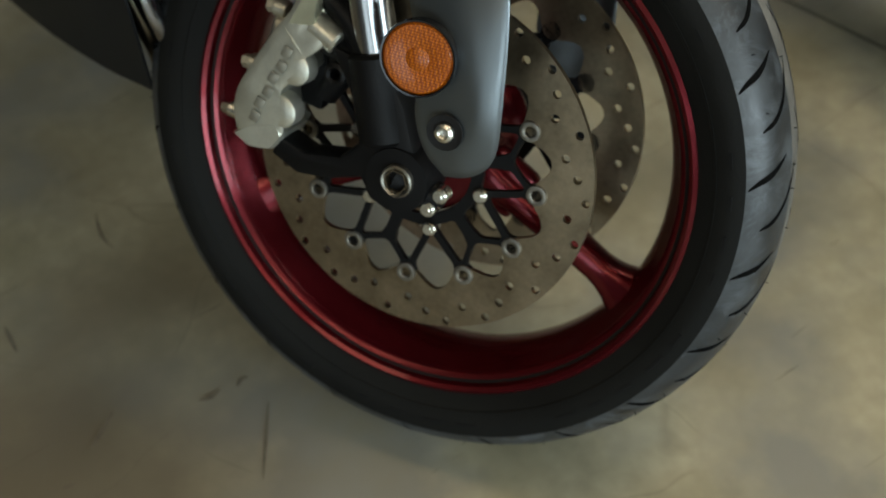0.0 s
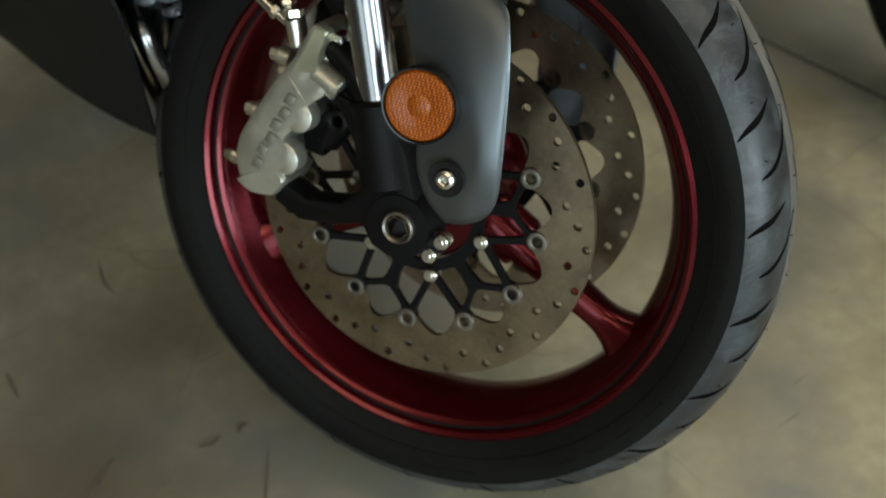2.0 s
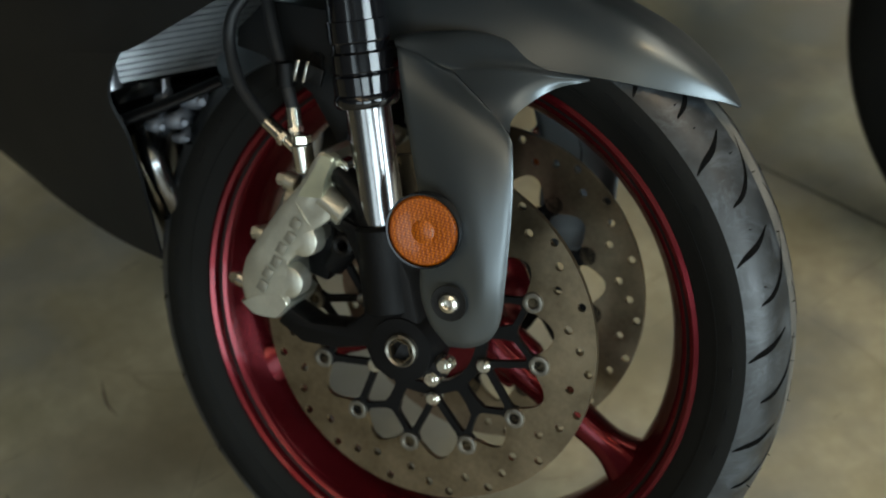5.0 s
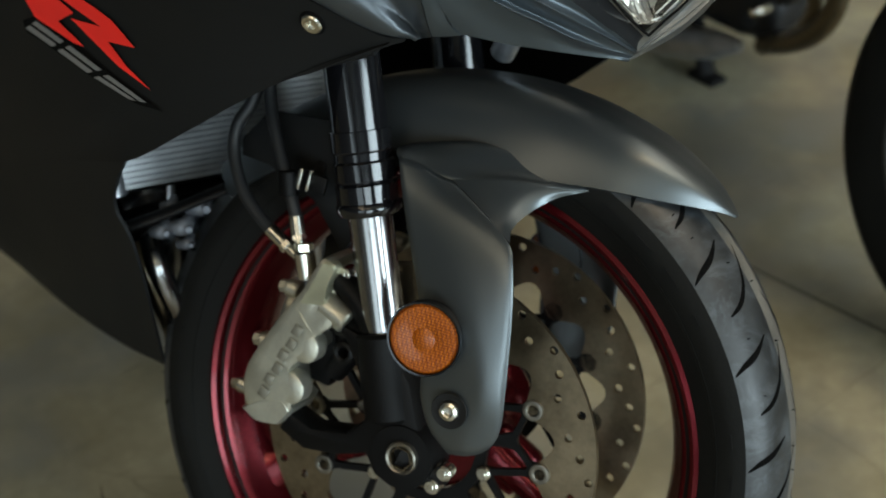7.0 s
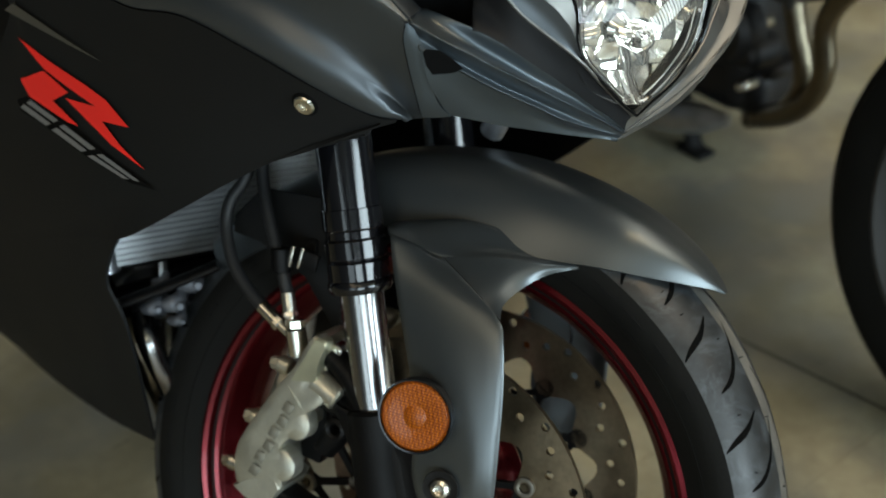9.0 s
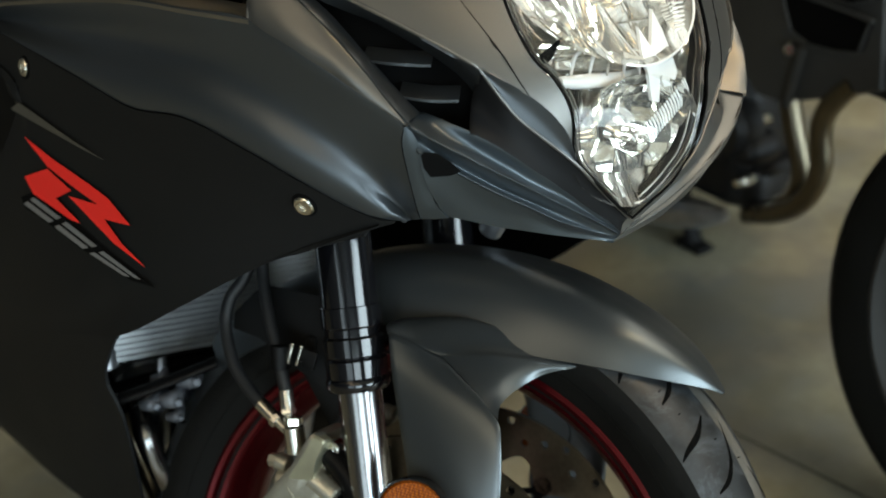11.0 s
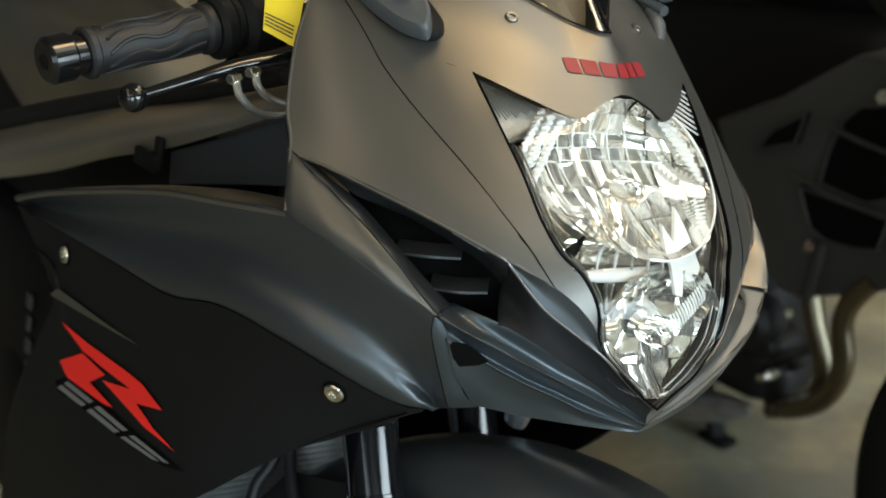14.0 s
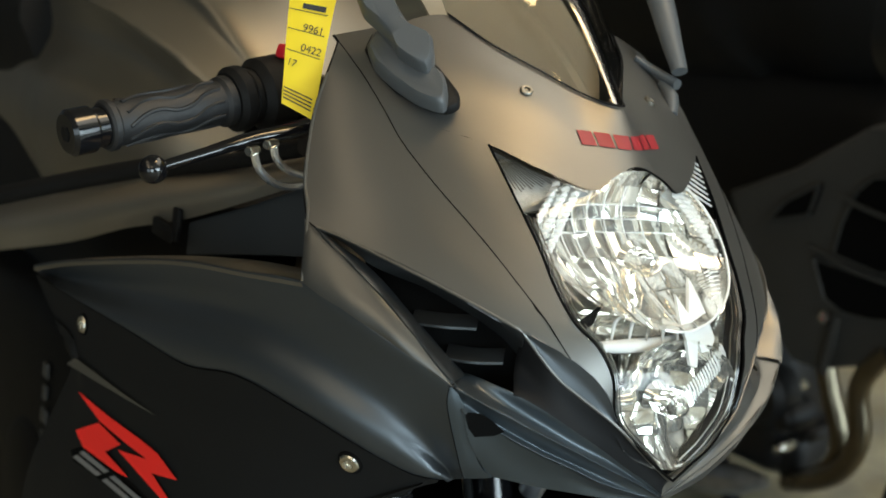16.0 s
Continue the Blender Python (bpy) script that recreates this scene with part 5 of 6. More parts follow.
# red blank blocks on the nose where the maker's name stands
cowl_tree = BVHTree.FromPolygons([v.co for v in cowl.data.vertices], [tuple(f.vertices) for f in cowl.data.polygons])


def on_cowl(y, z, lift=0.0008):
    hit, nrm, _, _ = cowl_tree.ray_cast(Vector((0.5, y, z)), Vector((-1, 0, 0)))
    return hit + nrm * (lift if nrm.x > 0 else -lift)


for k in range(6):
    y0, y1 = -0.0385 + 0.0130 * k, -0.0385 + 0.0130 * k + 0.0112
    bm = sheet([[on_cowl(y0 + (y1 - y0) * u / 2, z) for u in range(3)] for z in (0.6455, 0.6410, 0.6365)], 6, 6, 0)
    part("name_block", bm, M_NAME, cowl, "plain red block")

# ---- headlamp ----
EDGE = [(0.418, 0.0), (0.427, 0.014), (0.442, 0.034), (0.464, 0.057), (0.494, 0.064), (0.513, 0.072), (0.526, 0.084), (0.546, 0.091), (0.570, 0.094), (0.590, 0.097)]


def half(z):
    return float(np.interp(z, [e[0] for e in EDGE], [e[1] for e in EDGE]))


ZL = [0.419, 0.427, 0.442, 0.464, 0.494, 0.526, 0.556, 0.582]
rows = [[nose_at(half(z) * u, z, 0.002) for u in (-1, -0.6, -0.2, 0.2, 0.6, 1)] for z in ZL]
rows.append([Vector((0.048, -0.060, 0.600)), Vector((0.056, -0.036, 0.606)), Vector((0.060, -0.012, 0.609)), Vector((0.060, 0.012, 0.609)), Vector((0.056, 0.036, 0.606)), Vector((0.048, 0.060, 0.600))])
rows.append([Vector((0.049, -0.043, 0.608)), Vector((0.050, -0.022, 0.618)), Vector((0.048, -0.004, 0.625)), Vector((0.048, 0.004, 0.625)), Vector((0.050, 0.022, 0.618)), Vector((0.049, 0.043, 0.608))])
lamp = part("headlamp", sheet(rows, 40, 50, 0.0), M_LENS, bike, "clear headlamp lens over mirror reflectors", sharp=80)
lamp.visible_shadow = False
# dark shell that closes the lamp behind
part("lamp_shell", sheet([[nose_at(half(z) * u, z, 0.006 + 0.085 * (1 - u * u) ** 0.5) for u in (-0.99, -0.8, -0.4, 0, 0.4, 0.8, 0.99)] for z in ZL] + [[Vector((0.047 - 0.05 * (1 - u * u), 0.058 * u, 0.607)) for u in (-0.99, -0.8, -0.4, 0, 0.4, 0.8, 0.99)]], 30, 30, 0.0), M_REFL, lamp, "mirror-coated lamp shell", sharp=80)
for sg in (1, -1):
    fl_ = Matrix.Diagonal((1, sg, 1, 1))
    w = [[(0.052, -0.043, 0.608), (0.030, -0.076, 0.618), (0.003, -0.104, 0.629)], [(0.048, -0.070, 0.598), (0.033, -0.087, 0.608), (0.003, -0.1042, 0.6288)], [(0.041, -0.097, 0.590), (0.031, -0.1005, 0.602), (0.003, -0.1044, 0.6286)]]
    wl = part("wing_lens", sheet(w, 16, 12, 0.0), M_LENS, lamp, place=fl_)
    wl.visible_shadow = False
    # smoked wall of the wing, with fine bright ribs along it and a knurled mirror column at its foot
    back_ = Vector((-0.011, 0.008, -0.005))
    part("wing_wall", sheet([[Vector(p) + back_ for p in r] for r in w], 16, 12, 0.0), M_WING, lamp, place=fl_)
    for k in range(14):
        f = k / 13
        a = Vector((0.036, -0.094, 0.590)).lerp(Vector((0.046, -0.050, 0.604)), f)
        b = Vector((0.001, -0.102, 0.626))
        a, b = a.lerp(b, 0.25 + 0.03 * (k % 3)), a.lerp(b, 0.80 - 0.06 * (k % 2))
        part("wing_rib", tube([a + back_ * 0.25, b + back_ * back_ * 0.25], 0.0004, 6), M_BOBBIN, lamp, place=fl_)
    if sg < 0:
        for k in range(8):
            f = 0.16 + 0.10 * k
            tip = Vector((0.003, -0.104, 0.6286))
            part("wing_rung", tube([tip.lerp(Vector((0.050, -0.050, 0.607)), f), tip.lerp(Vector((0.041, -0.096, 0.590)), f)], 0.0008, 6), M_WHITE, lamp, place=fl_)
    for i in range(13):
        for j in range(3):
            c = Vector((0.044, -0.050, 0.6035)).lerp(Vector((0.064, -0.0855, 0.562)), i / 12) + Vector((-0.0055 * j, -0.0050 * j, 0.0022 * j))
            part("wing_knurl", tube([c + Vector((-0.003, 0.0028, 0.001)), c + Vector((0, 0, 0.0004)), c + Vector((-0.003, -0.0028, -0.001))], [0.0016, 0.0024, 0.0014], 6, 5), M_WHITE, lamp, place=fl_)
    line = [Vector(p) / 1000 for p in PANEL["lens_edge"][0]]
    part("lens_frame", tube([p + Vector((0.0, 0.0, 0)) for p in line[4:]], 0.0009, 8, 70), M_SEAM, lamp, place=fl_)
    # dark bezel inside the lens and the bright lines of its steps
    zs_ = [0.430, 0.444, 0.464, 0.494, 0.513, 0.526, 0.546, 0.566, 0.586]
    part("lamp_bezel", sheet([[nose_at(-half(z) * 0.985, z, 0.004) for z in zs_], [nose_at(-half(z) * 0.985 + 0.005, z, 0.008) for z in zs_], [nose_at(-half(z) * 0.985 + 0.0065, z, 0.016) for z in zs_]], 40, 10, 0.001, IN), M_LAMPWALL, lamp, "smoked chrome bezel", place=fl_)
    for off, bk, rr_ in ((0.004, 0.0045, 0.0005), (0.0085, 0.0085, 0.0007)):
        part("bezel_line", tube([nose_at(-half(z) * 0.985 + off, z, bk) for z in zs_], rr_, 6, 50), M_BOBBIN, lamp, place=fl_)


def bowl_point(zc, hw, hh, depth, u, v, back=0.004):
    """A point of a mirror bowl behind the lens; u and v run from -1 to 1 over its mouth."""
    y, dz = hw * u * math.sqrt(1 - 0.5 * v * v), hh * v * math.sqrt(1 - 0.5 * u * u)
    r2 = min(1.0, (y / hw) ** 2 + (dz / hh) ** 2)
    p = nose_at(y, zc + dz, back)
    p.x -= depth * (1 - r2) ** 0.8
    return p


def bowl(zc, hw, hh, depth, us, vs, seed, bulge, tilt):
    """A stepped mirror bowl; each cell is a small curved mirror of its own, set at its own angle."""
    rng = random.Random(seed)
    for i in range(len(vs) - 1):
        for j in range(len(us) - 1):
            bm = bmesh.new()
            lift, tx, tz = rng.uniform(-0.001, 0.001), rng.uniform(-tilt, tilt), rng.uniform(-tilt, tilt)
            by, bz = (bulge, bulge * 0.25) if rng.random() < 0.7 else (bulge * 0.2, bulge)
            n = 7
            grid = []
            for a in range(n):
                for b in range(n):
                    fa, fb = a / (n - 1), b / (n - 1)
                    p = bowl_point(zc, hw, hh, depth, us[j] + (us[j + 1] - us[j]) * fb, vs[i] + (vs[i + 1] - vs[i]) * fa)
                    p.x += lift + tx * (2 * fb - 1) + tz * (2 * fa - 1) + by * (1 - (2 * fb - 1) ** 2) + bz * (1 - (2 * fa - 1) ** 2)
                    grid.append(bm.verts.new(p))
            for a in range(n - 1):
                for b in range(n - 1):
                    bm.faces.new((grid[a * n + b], grid[a * n + b + 1], grid[(a + 1) * n + b + 1], grid[(a + 1) * n + b]))
            part("reflector_facet", bm, M_REFL, lamp, sharp=60)


UP, LOW = (0.573, 0.090, 0.050, 0.050), (0.472, 0.060, 0.046, 0.036)
bowl(*UP, [-1, -0.80, -0.62, -0.45, -0.28, -0.10, 0.10, 0.32, 0.55, 0.78, 1], [-1, -0.66, -0.30, 0.02, 0.20, 0.40, 0.70, 1], 3, 0.0011, 0.0012)
bowl(*LOW, [-1, -0.66, -0.36, -0.08, 0.2, 0.5, 0.78, 1], [-1, -0.6, -0.25, 0.1, 0.45, 0.75, 1], 5, 0.0011, 0.0014)
# bright ridges between the columns of the upper bowl, and its rim
for u in (-0.80, -0.62, -0.45, -0.28, -0.10, 0.10, 0.32):
    part("reflector_ridge", tube([bowl_point(*UP, u, -0.55 + 1.25 * k / 8) + Vector((0.0018, 0, 0)) for k in range(9)], 0.00055, 6, 26), M_WHITE, lamp)
for v in (0.02, 0.20, 0.40):
    part("reflector_ridge", tube([bowl_point(*UP, -0.85 + 1.5 * k / 8, v) + Vector((0.0016, 0, 0)) for k in range(9)], 0.0004, 6, 26), M_WHITE, lamp)
part("reflector_rim", tube([nose_at(UP[1] * math.cos(radians(a)), UP[0] + UP[2] * math.sin(radians(a)), 0.0035) for a in range(-100, 61, 10)], 0.0010, 8, 90), M_WHITE, lamp, "bright rim of the upper reflector")
part("reflector_rim", tube([nose_at(LOW[1] * math.cos(radians(a)), LOW[0] + LOW[2] * math.sin(radians(a)), 0.006) for a in range(-90, 31, 12)], 0.0013, 8, 60), M_WHITE, lamp)
# white ledge between the two bowls, with curved ribs above it
part("lamp_ledge", tube([nose_at(-0.066, 0.511, 0.008), nose_at(-0.040, 0.5105, 0.016), nose_at(-0.010, 0.511, 0.022), nose_at(0.012, 0.512, 0.026)], [0.0040, 0.0052, 0.0050, 0.0035], 12, 24), M_WHITE, lamp)
for k in range(8):
    a, b = nose_at(-0.066 + 0.0135 * k, 0.514, 0.014), nose_at(-0.048 + 0.0140 * k, 0.529, 0.018)
    part("ledge_rib", tube([a, a.lerp(b, 0.5) + Vector((-0.004, 0, 0.003)), b], [0.0008, 0.0016, 0.0008], 6, 10), M_WHITE if k % 3 else M_REFL, lamp)
part("ledge_mirror", sheet([[nose_at(-0.070 + 0.024 * k, 0.512, 0.020) for k in range(6)], [nose_at(-0.066 + 0.024 * k, 0.522, 0.034) for k in range(6)], [nose_at(-0.062 + 0.024 * k, 0.530, 0.022) for k in range(6)]], 24, 8, 0.0), M_REFL, lamp, sharp=60)
# ribbed strips beside the bowls
for k in range(22):
    f = k / 21
    c = nose_at(-0.004 + 0.056 * f, 0.470 + 0.034 * f, 0.012)
    part("lamp_rib", tube([c + Vector((0, -0.0045, 0.0062)), c + Vector((0.0012, 0, 0)), c + Vector((0, 0.0045, -0.0062))], 0.00085, 6, 5), M_WHITE, lamp)
for k in range(10):
    c = nose_at(0.060 + 0.0012 * k, 0.538 + 0.0026 * k, 0.010)
    part("lamp_rib", tube([c + Vector((0, -0.006, 0.0)), c + Vector((0, 0.004, 0.001))], 0.0007, 6), M_WHITE, lamp)
# bulb caps, a forked white plate as a painted reflection, and a dark fin
for z, back in ((0.560, 0.044), (0.470, 0.036)):
    c = nose_at(0.0, z, back)
    part("bulb_cap", lathe([(0, 0.030), (0.006, 0.028), (0.0095, 0.022), (0.0095, 0.004), (0.013, 0.0)], 24, "x", closed=False), M_REFL, lamp, place=Matrix.Translation(c))
star = [(0.0294, 0.5531), (0.0360, 0.5401), (0.0406, 0.5272), (0.0429, 0.5138), (0.0342, 0.5072), (0.0231, 0.5068), (0.0210, 0.5129), (0.0141, 0.4983), (0.0060, 0.4999), (0.0081, 0.5157), (0.0062, 0.5280), (0.0083, 0.5438), (0.0176, 0.5312)]
glint = bmesh.new()
face_ = glint.faces.new([glint.verts.new(nose_at(y, z, 0.010)) for y, z in star])
pulled = bmesh.ops.extrude_face_region(glint, geom=[face_])
bmesh.ops.translate(glint, verts=[v for v in pulled["geom"] if isinstance(v, bmesh.types.BMVert)], vec=(-0.003, 0, 0))
bmesh.ops.recalc_face_normals(glint, faces=glint.faces[:])
part("bulb_glint", glint, M_WHITE, lamp, "white forked plate painted as a bright reflection at the bulb")
fin = bmesh.new()
fin.faces.new([fin.verts.new(nose_at(y, z, b)) for y, z, b in ((-0.0835, 0.5235, 0.004), (-0.078, 0.526, 0.006), (-0.052, 0.538, 0.012), (-0.066, 0.524, 0.010), (-0.078, 0.519, 0.006))])
part("lamp_fin", fin, M_SEAM, lamp, "black fin between the reflectors")

# ---- screen, mirrors ----
r0 = clamp(mmv(PANEL["hood"][0]))
full = r0[::-1] + mirror(r0)[1:]
scr = part("windscreen", sheet([[p + Vector((-0.001, 0, 0.002)) for p in full], [Vector((p.x - 0.075, p.y * 1.0, p.z + 0.075)) for p in full], [Vector((p.x - 0.165, p.y * 0.95, p.z + 0.130)) for p in full]], 40, 20, 0.003, (-1, 0, -0.6)), M_SCREEN, bike, "smoke-tinted clear windscreen", sharp=70)
scr.visible_shadow = False
part("instrument_cover", sheet([[Vector((p.x - 0.020, p.y * 0.93, p.z - 0.012)) for p in full], [Vector((p.x - 0.095, p.y * 0.93, p.z + 0.040)) for p in full], [Vector((p.x - 0.20, p.y * 0.9, p.z + 0.085)) for p in full]], 30, 14, 0.003, (-1, 0, -0.6)), M_DASH, scr, "brown-grey panel under the screen")
part("screen_edge", tube([p + Vector((0.001, 0, 0.001)) for p in full], 0.0008, 8, 60), M_GLOSSBLACK, scr)
FOOT_UP = Vector((0.42, -0.52, 0.74)).normalized()


def prism(outline, depth, bevel):
    """A solid block under a smooth outline, with rounded edges; depth runs down towards the cowl."""
    o = [Vector(p) / 1000 for p in outline]
    loop = along(catmull(o + [o[0]], 160), 61)[:-1]
    loop = [a_.lerp(b_, 0.35) for a_, b_ in zip(loop, along(o + [o[0]], 61)[:-1])]
    c = sum(loop, Vector()) / len(loop)
    bm = bmesh.new()
    rings = []
    for inset, down in ((1.0, depth), (1.0, bevel), (0.30, bevel * 0.30), (0.0, 0.0)):
        rings.append([bm.verts.new(p + (c - p).normalized() * bevel * (1 - inset) - FOOT_UP * down) for p in loop])
    for a_, b_ in zip(rings, rings[1:]):
        for k in range(len(loop)):
            bm.faces.new((a_[k], a_[(k + 1) % len(loop)], b_[(k + 1) % len(loop)], b_[k]))
    bm.faces.new(rings[-1])
    bm.faces.new(rings[0][::-1])
    bmesh.ops.recalc_face_normals(bm, faces=bm.faces[:])
    return bm


mir = part("mirror_stay", prism([(-95, -173, 726), (-86, -170, 713), (-75, -163, 705), (-63, -157, 694), (-53, -155, 685), (-35, -148, 679), (-30, -144, 679), (-34, -138, 686), (-44, -134, 699), (-54, -143, 703), (-64, -149, 711), (-76, -154, 726), (-82, -156, 733)], 0.016, 0.003), M_STAY, bike, "dark grey mirror stay on a grey foot", sharp=50)
part("mirror_foot", prism([(-85, -162, 685), (-70, -164, 675), (-50, -160, 666), (-27, -152, 658), (-9, -141, 656), (-18, -133, 667), (-32, -130, 676), (-47, -138, 680), (-67, -146, 686), (-82, -145, 695), (-92, -152, 696)], 0.013, 0.0035), M_STAY, mir, "grey plastic mirror foot", sharp=50)
part("mirror_gasket", prism([(-98, -155, 680), (-79, -156, 668), (-56, -151, 658), (-31, -141, 651), (-17, -131, 650), (-15, -123, 655), (-21, -119, 661), (-35, -119, 669), (-53, -121, 678), (-72, -129, 683), (-96, -136, 692), (-107, -144, 692)], 0.007, 0.002), M_PLASTIC, mir, "black rubber mirror gasket", sharp=50)
mir = part("mirror_stay", tube(mmv(PANEL["mir_stay_far"][0]), [0.0080, 0.0115, 0.0140, 0.0150], 20, 40, flat=0.8), M_STAY, bike, "dark grey mirror stay on a grey foot")
part("mirror_foot", tube(mmv(PANEL["mir_foot_far"][0]), [0.0050, 0.0072, 0.0045], 18, 20, flat=0.8), M_STAY, mir)
part("mirror_bracket", tube(mmv(PANEL["mir_wedge_far"][0]), [0.0050, 0.0070, 0.0075], 16, 16, flat=0.6), M_STAY, mir)

# ---- tank, spars, radiator, engine ----
rows = []
for x, hw, zt, zb, dig in ((-0.40, 0.10, 0.625, 0.46, 0.2), (-0.45, 0.145, 0.675, 0.45, 0.6), (-0.51, 0.172, 0.712, 0.43, 1.0), (-0.58, 0.185, 0.737, 0.42, 1.0), (-0.68, 0.19, 0.75, 0.41, 0.9), (-0.80, 0.17, 0.735, 0.41, 0.5), (-0.95, 0.155, 0.725, 0.41, 0.2), (-1.25, 0.16, 0.75, 0.42, 0.0)):
    half_row = [(x, -hw * 0.80, zb)]
    for f, w_ in ((0.28, 1.0), (0.44, 0.99), (0.50, 0.99 - 0.10 * dig), (0.60, 0.95 - 0.20 * dig), (0.70, 0.90 - 0.06 * dig), (0.735, 0.90), (0.78, 0.85 - 0.05 * dig), (0.86, 0.74 - 0.10 * dig), (0.91, 0.66), (0.955, 0.50)):
        half_row.append((x, -hw * w_, zb + f * (zt - zb)))
    rows.append(half_row + [(x, 0, zt)] + [(p[0], -p[1], p[2]) for p in half_row[::-1]])
part("fuel_tank", sheet(rows, 150, 50, 0.003, (0, 0, -1)), M_TANK, bike, "matte bronze-grey metallic fuel tank", sharp=60)
for sg in (1, -1):
    fl_ = Matrix.Diagonal((1, sg, 1, 1))
    part("frame_spar", skin("spar", 40, 16, 0.004, False), M_SPAR, bike, "grey frame spar", sharp=60, place=fl_)
    part("inner_panel", skin("inner", 20, 8, 0.003, False), M_MATTE, bike, place=fl_)
    part("cover_tab", joined(box(0.045, 0.006, 0.016, (-0.335, -0.19, 0.482), 0.002), box(0.012, 0.006, 0.03, (-0.315, -0.188, 0.492), 0.002)), M_PLASTIC, bike, place=fl_)
part("cable_loom", tube(mmv(PANEL["loom"][0]), 0.0088, 14, 40), M_PLASTIC, bike, "thick black cable loom beside the tank")
part("throttle_cable", tube(mmv(PANEL["cable"][0]), 0.0075, 12, 40), M_PLASTIC, bike, "black cable loom")

rad = part("radiator", box(0.030, 0.25, 0.165, (0, -0.075, 0.0175), 0.006), M_SEAM, bike, "aluminium finned radiator", place=Matrix.Translation((-0.318, 0.0, 0.178)) @ Matrix.Rotation(radians(-18), 4, "Y"))
for k in range(28):
    part("radiator_fin", box(0.004, 0.235, 0.0044, (0.0165, -0.0745, -0.0578 + 0.0055 * k)), M_FIN, rad, place=Matrix.Translation((-0.318, 0.0, 0.178)) @ Matrix.Rotation(radians(-18), 4, "Y"))
for sg in (-1, 0.26):
    part("radiator_tank", tube([(0.006, sg * 0.192, -0.065), (0.006, sg * 0.197, 0.0), (0.006, sg * 0.192, 0.10)], 0.016, 14), M_ALU, rad, place=Matrix.Translation((-0.318, 0.0, 0.178)) @ Matrix.Rotation(radians(-18), 4, "Y"))
eng = part("engine", box(0.30, 0.30, 0.34, (-0.52, 0, 0.05), 0.03), M_BLACK, bike, "black engine block behind the radiator")
for k, y in enumerate((-0.125, -0.045, 0.045, 0.125)):
    part("exhaust_header", tube([(-0.36, y, 0.075), (-0.325, y, 0.045), (-0.318, y * 0.98, -0.01), (-0.335, y * 0.9, -0.075), (-0.40, y * 0.7, -0.13), (-0.52, y * 0.5, -0.15)], 0.0185, 18, 40), M_ALU, eng, "steel exhaust header pipe")
    part("header_flange", joined(rod((-0.37, y, 0.080), (-0.352, y, 0.068), 0.026, 20, 0.002), hexagon((-0.352, y + 0.024, 0.082), (-0.344, y + 0.024, 0.078), 0.006), hexagon((-0.352, y - 0.024, 0.055), (-0.344, y - 0.024, 0.050), 0.006)), M_ALU, eng)
part("oil_cooler", box(0.02, 0.20, 0.05, (-0.322, -0.02, 0.075), 0.005), M_BLACK, eng)
for y, z, w_ in ((-0.134, 0.063, 0.016), (-0.103, 0.066, 0.012), (-0.088, 0.084, 0.020), (-0.140, 0.047, 0.009), (-0.060, 0.070, 0.012)):
    lug = part("engine_lug", joined(tube([(-0.306, y - w_, z - 0.006), (-0.297, y, z), (-0.304, y + w_, z + 0.006)], [0.006, 0.010, 0.006], 12)), M_LUG, eng, "dull cast aluminium lug")
    part("lug_bolt", hexagon((-0.290, y, z + 0.002), (-0.284, y, z + 0.003), 0.0048), M_LUG, lug)
part("radiator_strut", tube([(-0.300, -0.129, 0.118), (-0.296, -0.130, 0.100), (-0.300, -0.132, 0.078)], 0.0055, 10, flat=0.7), M_ALU, rad)
part("radiator_bracket", tube([(-0.30, -0.19, 0.085), (-0.29, -0.12, 0.098), (-0.285, -0.04, 0.105)], 0.010, 10, flat=0.5), M_BLACK, rad)
part("stem_strut", tube([(-0.05, 0.085, 0.42), (-0.10, 0.082, 0.30)], 0.011, 12), M_ALU, bike)

# bright pipes, a bracket and lugs in the gap between fairing and tyre
part("exhaust_header", tube([(-0.262, -0.167, 0.083), (-0.241, -0.171, 0.071), (-0.232, -0.1645, 0.048), (-0.229, -0.152, 0.019), (-0.245, -0.13, -0.04)], 0.0105, 18, 40), M_CHROME, eng, "bright steel exhaust header pipe")
part("exhaust_header", tube([(-0.275, -0.173, 0.073), (-0.260, -0.173, 0.055), (-0.251, -0.165, 0.032), (-0.250, -0.154, 0.004), (-0.268, -0.13, -0.05)], 0.0090, 18, 40), M_PIPE, eng, "heat-tinted steel exhaust header pipe")
part("cooler_bar", tube([(-0.238, -0.199, 0.115), (-0.223, -0.166, 0.1317), (-0.205, -0.1235, 0.155)], 0.0075, 14, 20, flat=0.6), M_BLACK, eng, "black cooler bracket")
for x_, y_, z_, r_ in ((-0.227, -0.172, 0.1105, 0.0075), (-0.218, -0.156, 0.1164, 0.009), (-0.218, -0.140, 0.1346, 0.010), (-0.234, -0.161, 0.131, 0.006), (-0.216, -0.152, 0.099, 0.006)):
    lug = part("engine_lug", joined(tube([(x_ - 0.008, y_ - r_, z_ - 0.004), (x_, y_, z_), (x_ - 0.006, y_ + r_, z_ + 0.005)], [r_ * 0.6, r_, r_ * 0.5], 14, 12)), M_LUG, eng, "dull cast aluminium lug")
    part("lug_bolt", hexagon((x_ + r_, y_, z_ + 0.002), (x_ + r_ + 0.004, y_ - 0.002, z_ + 0.003), r_ * 0.45), M_LUG, lug)

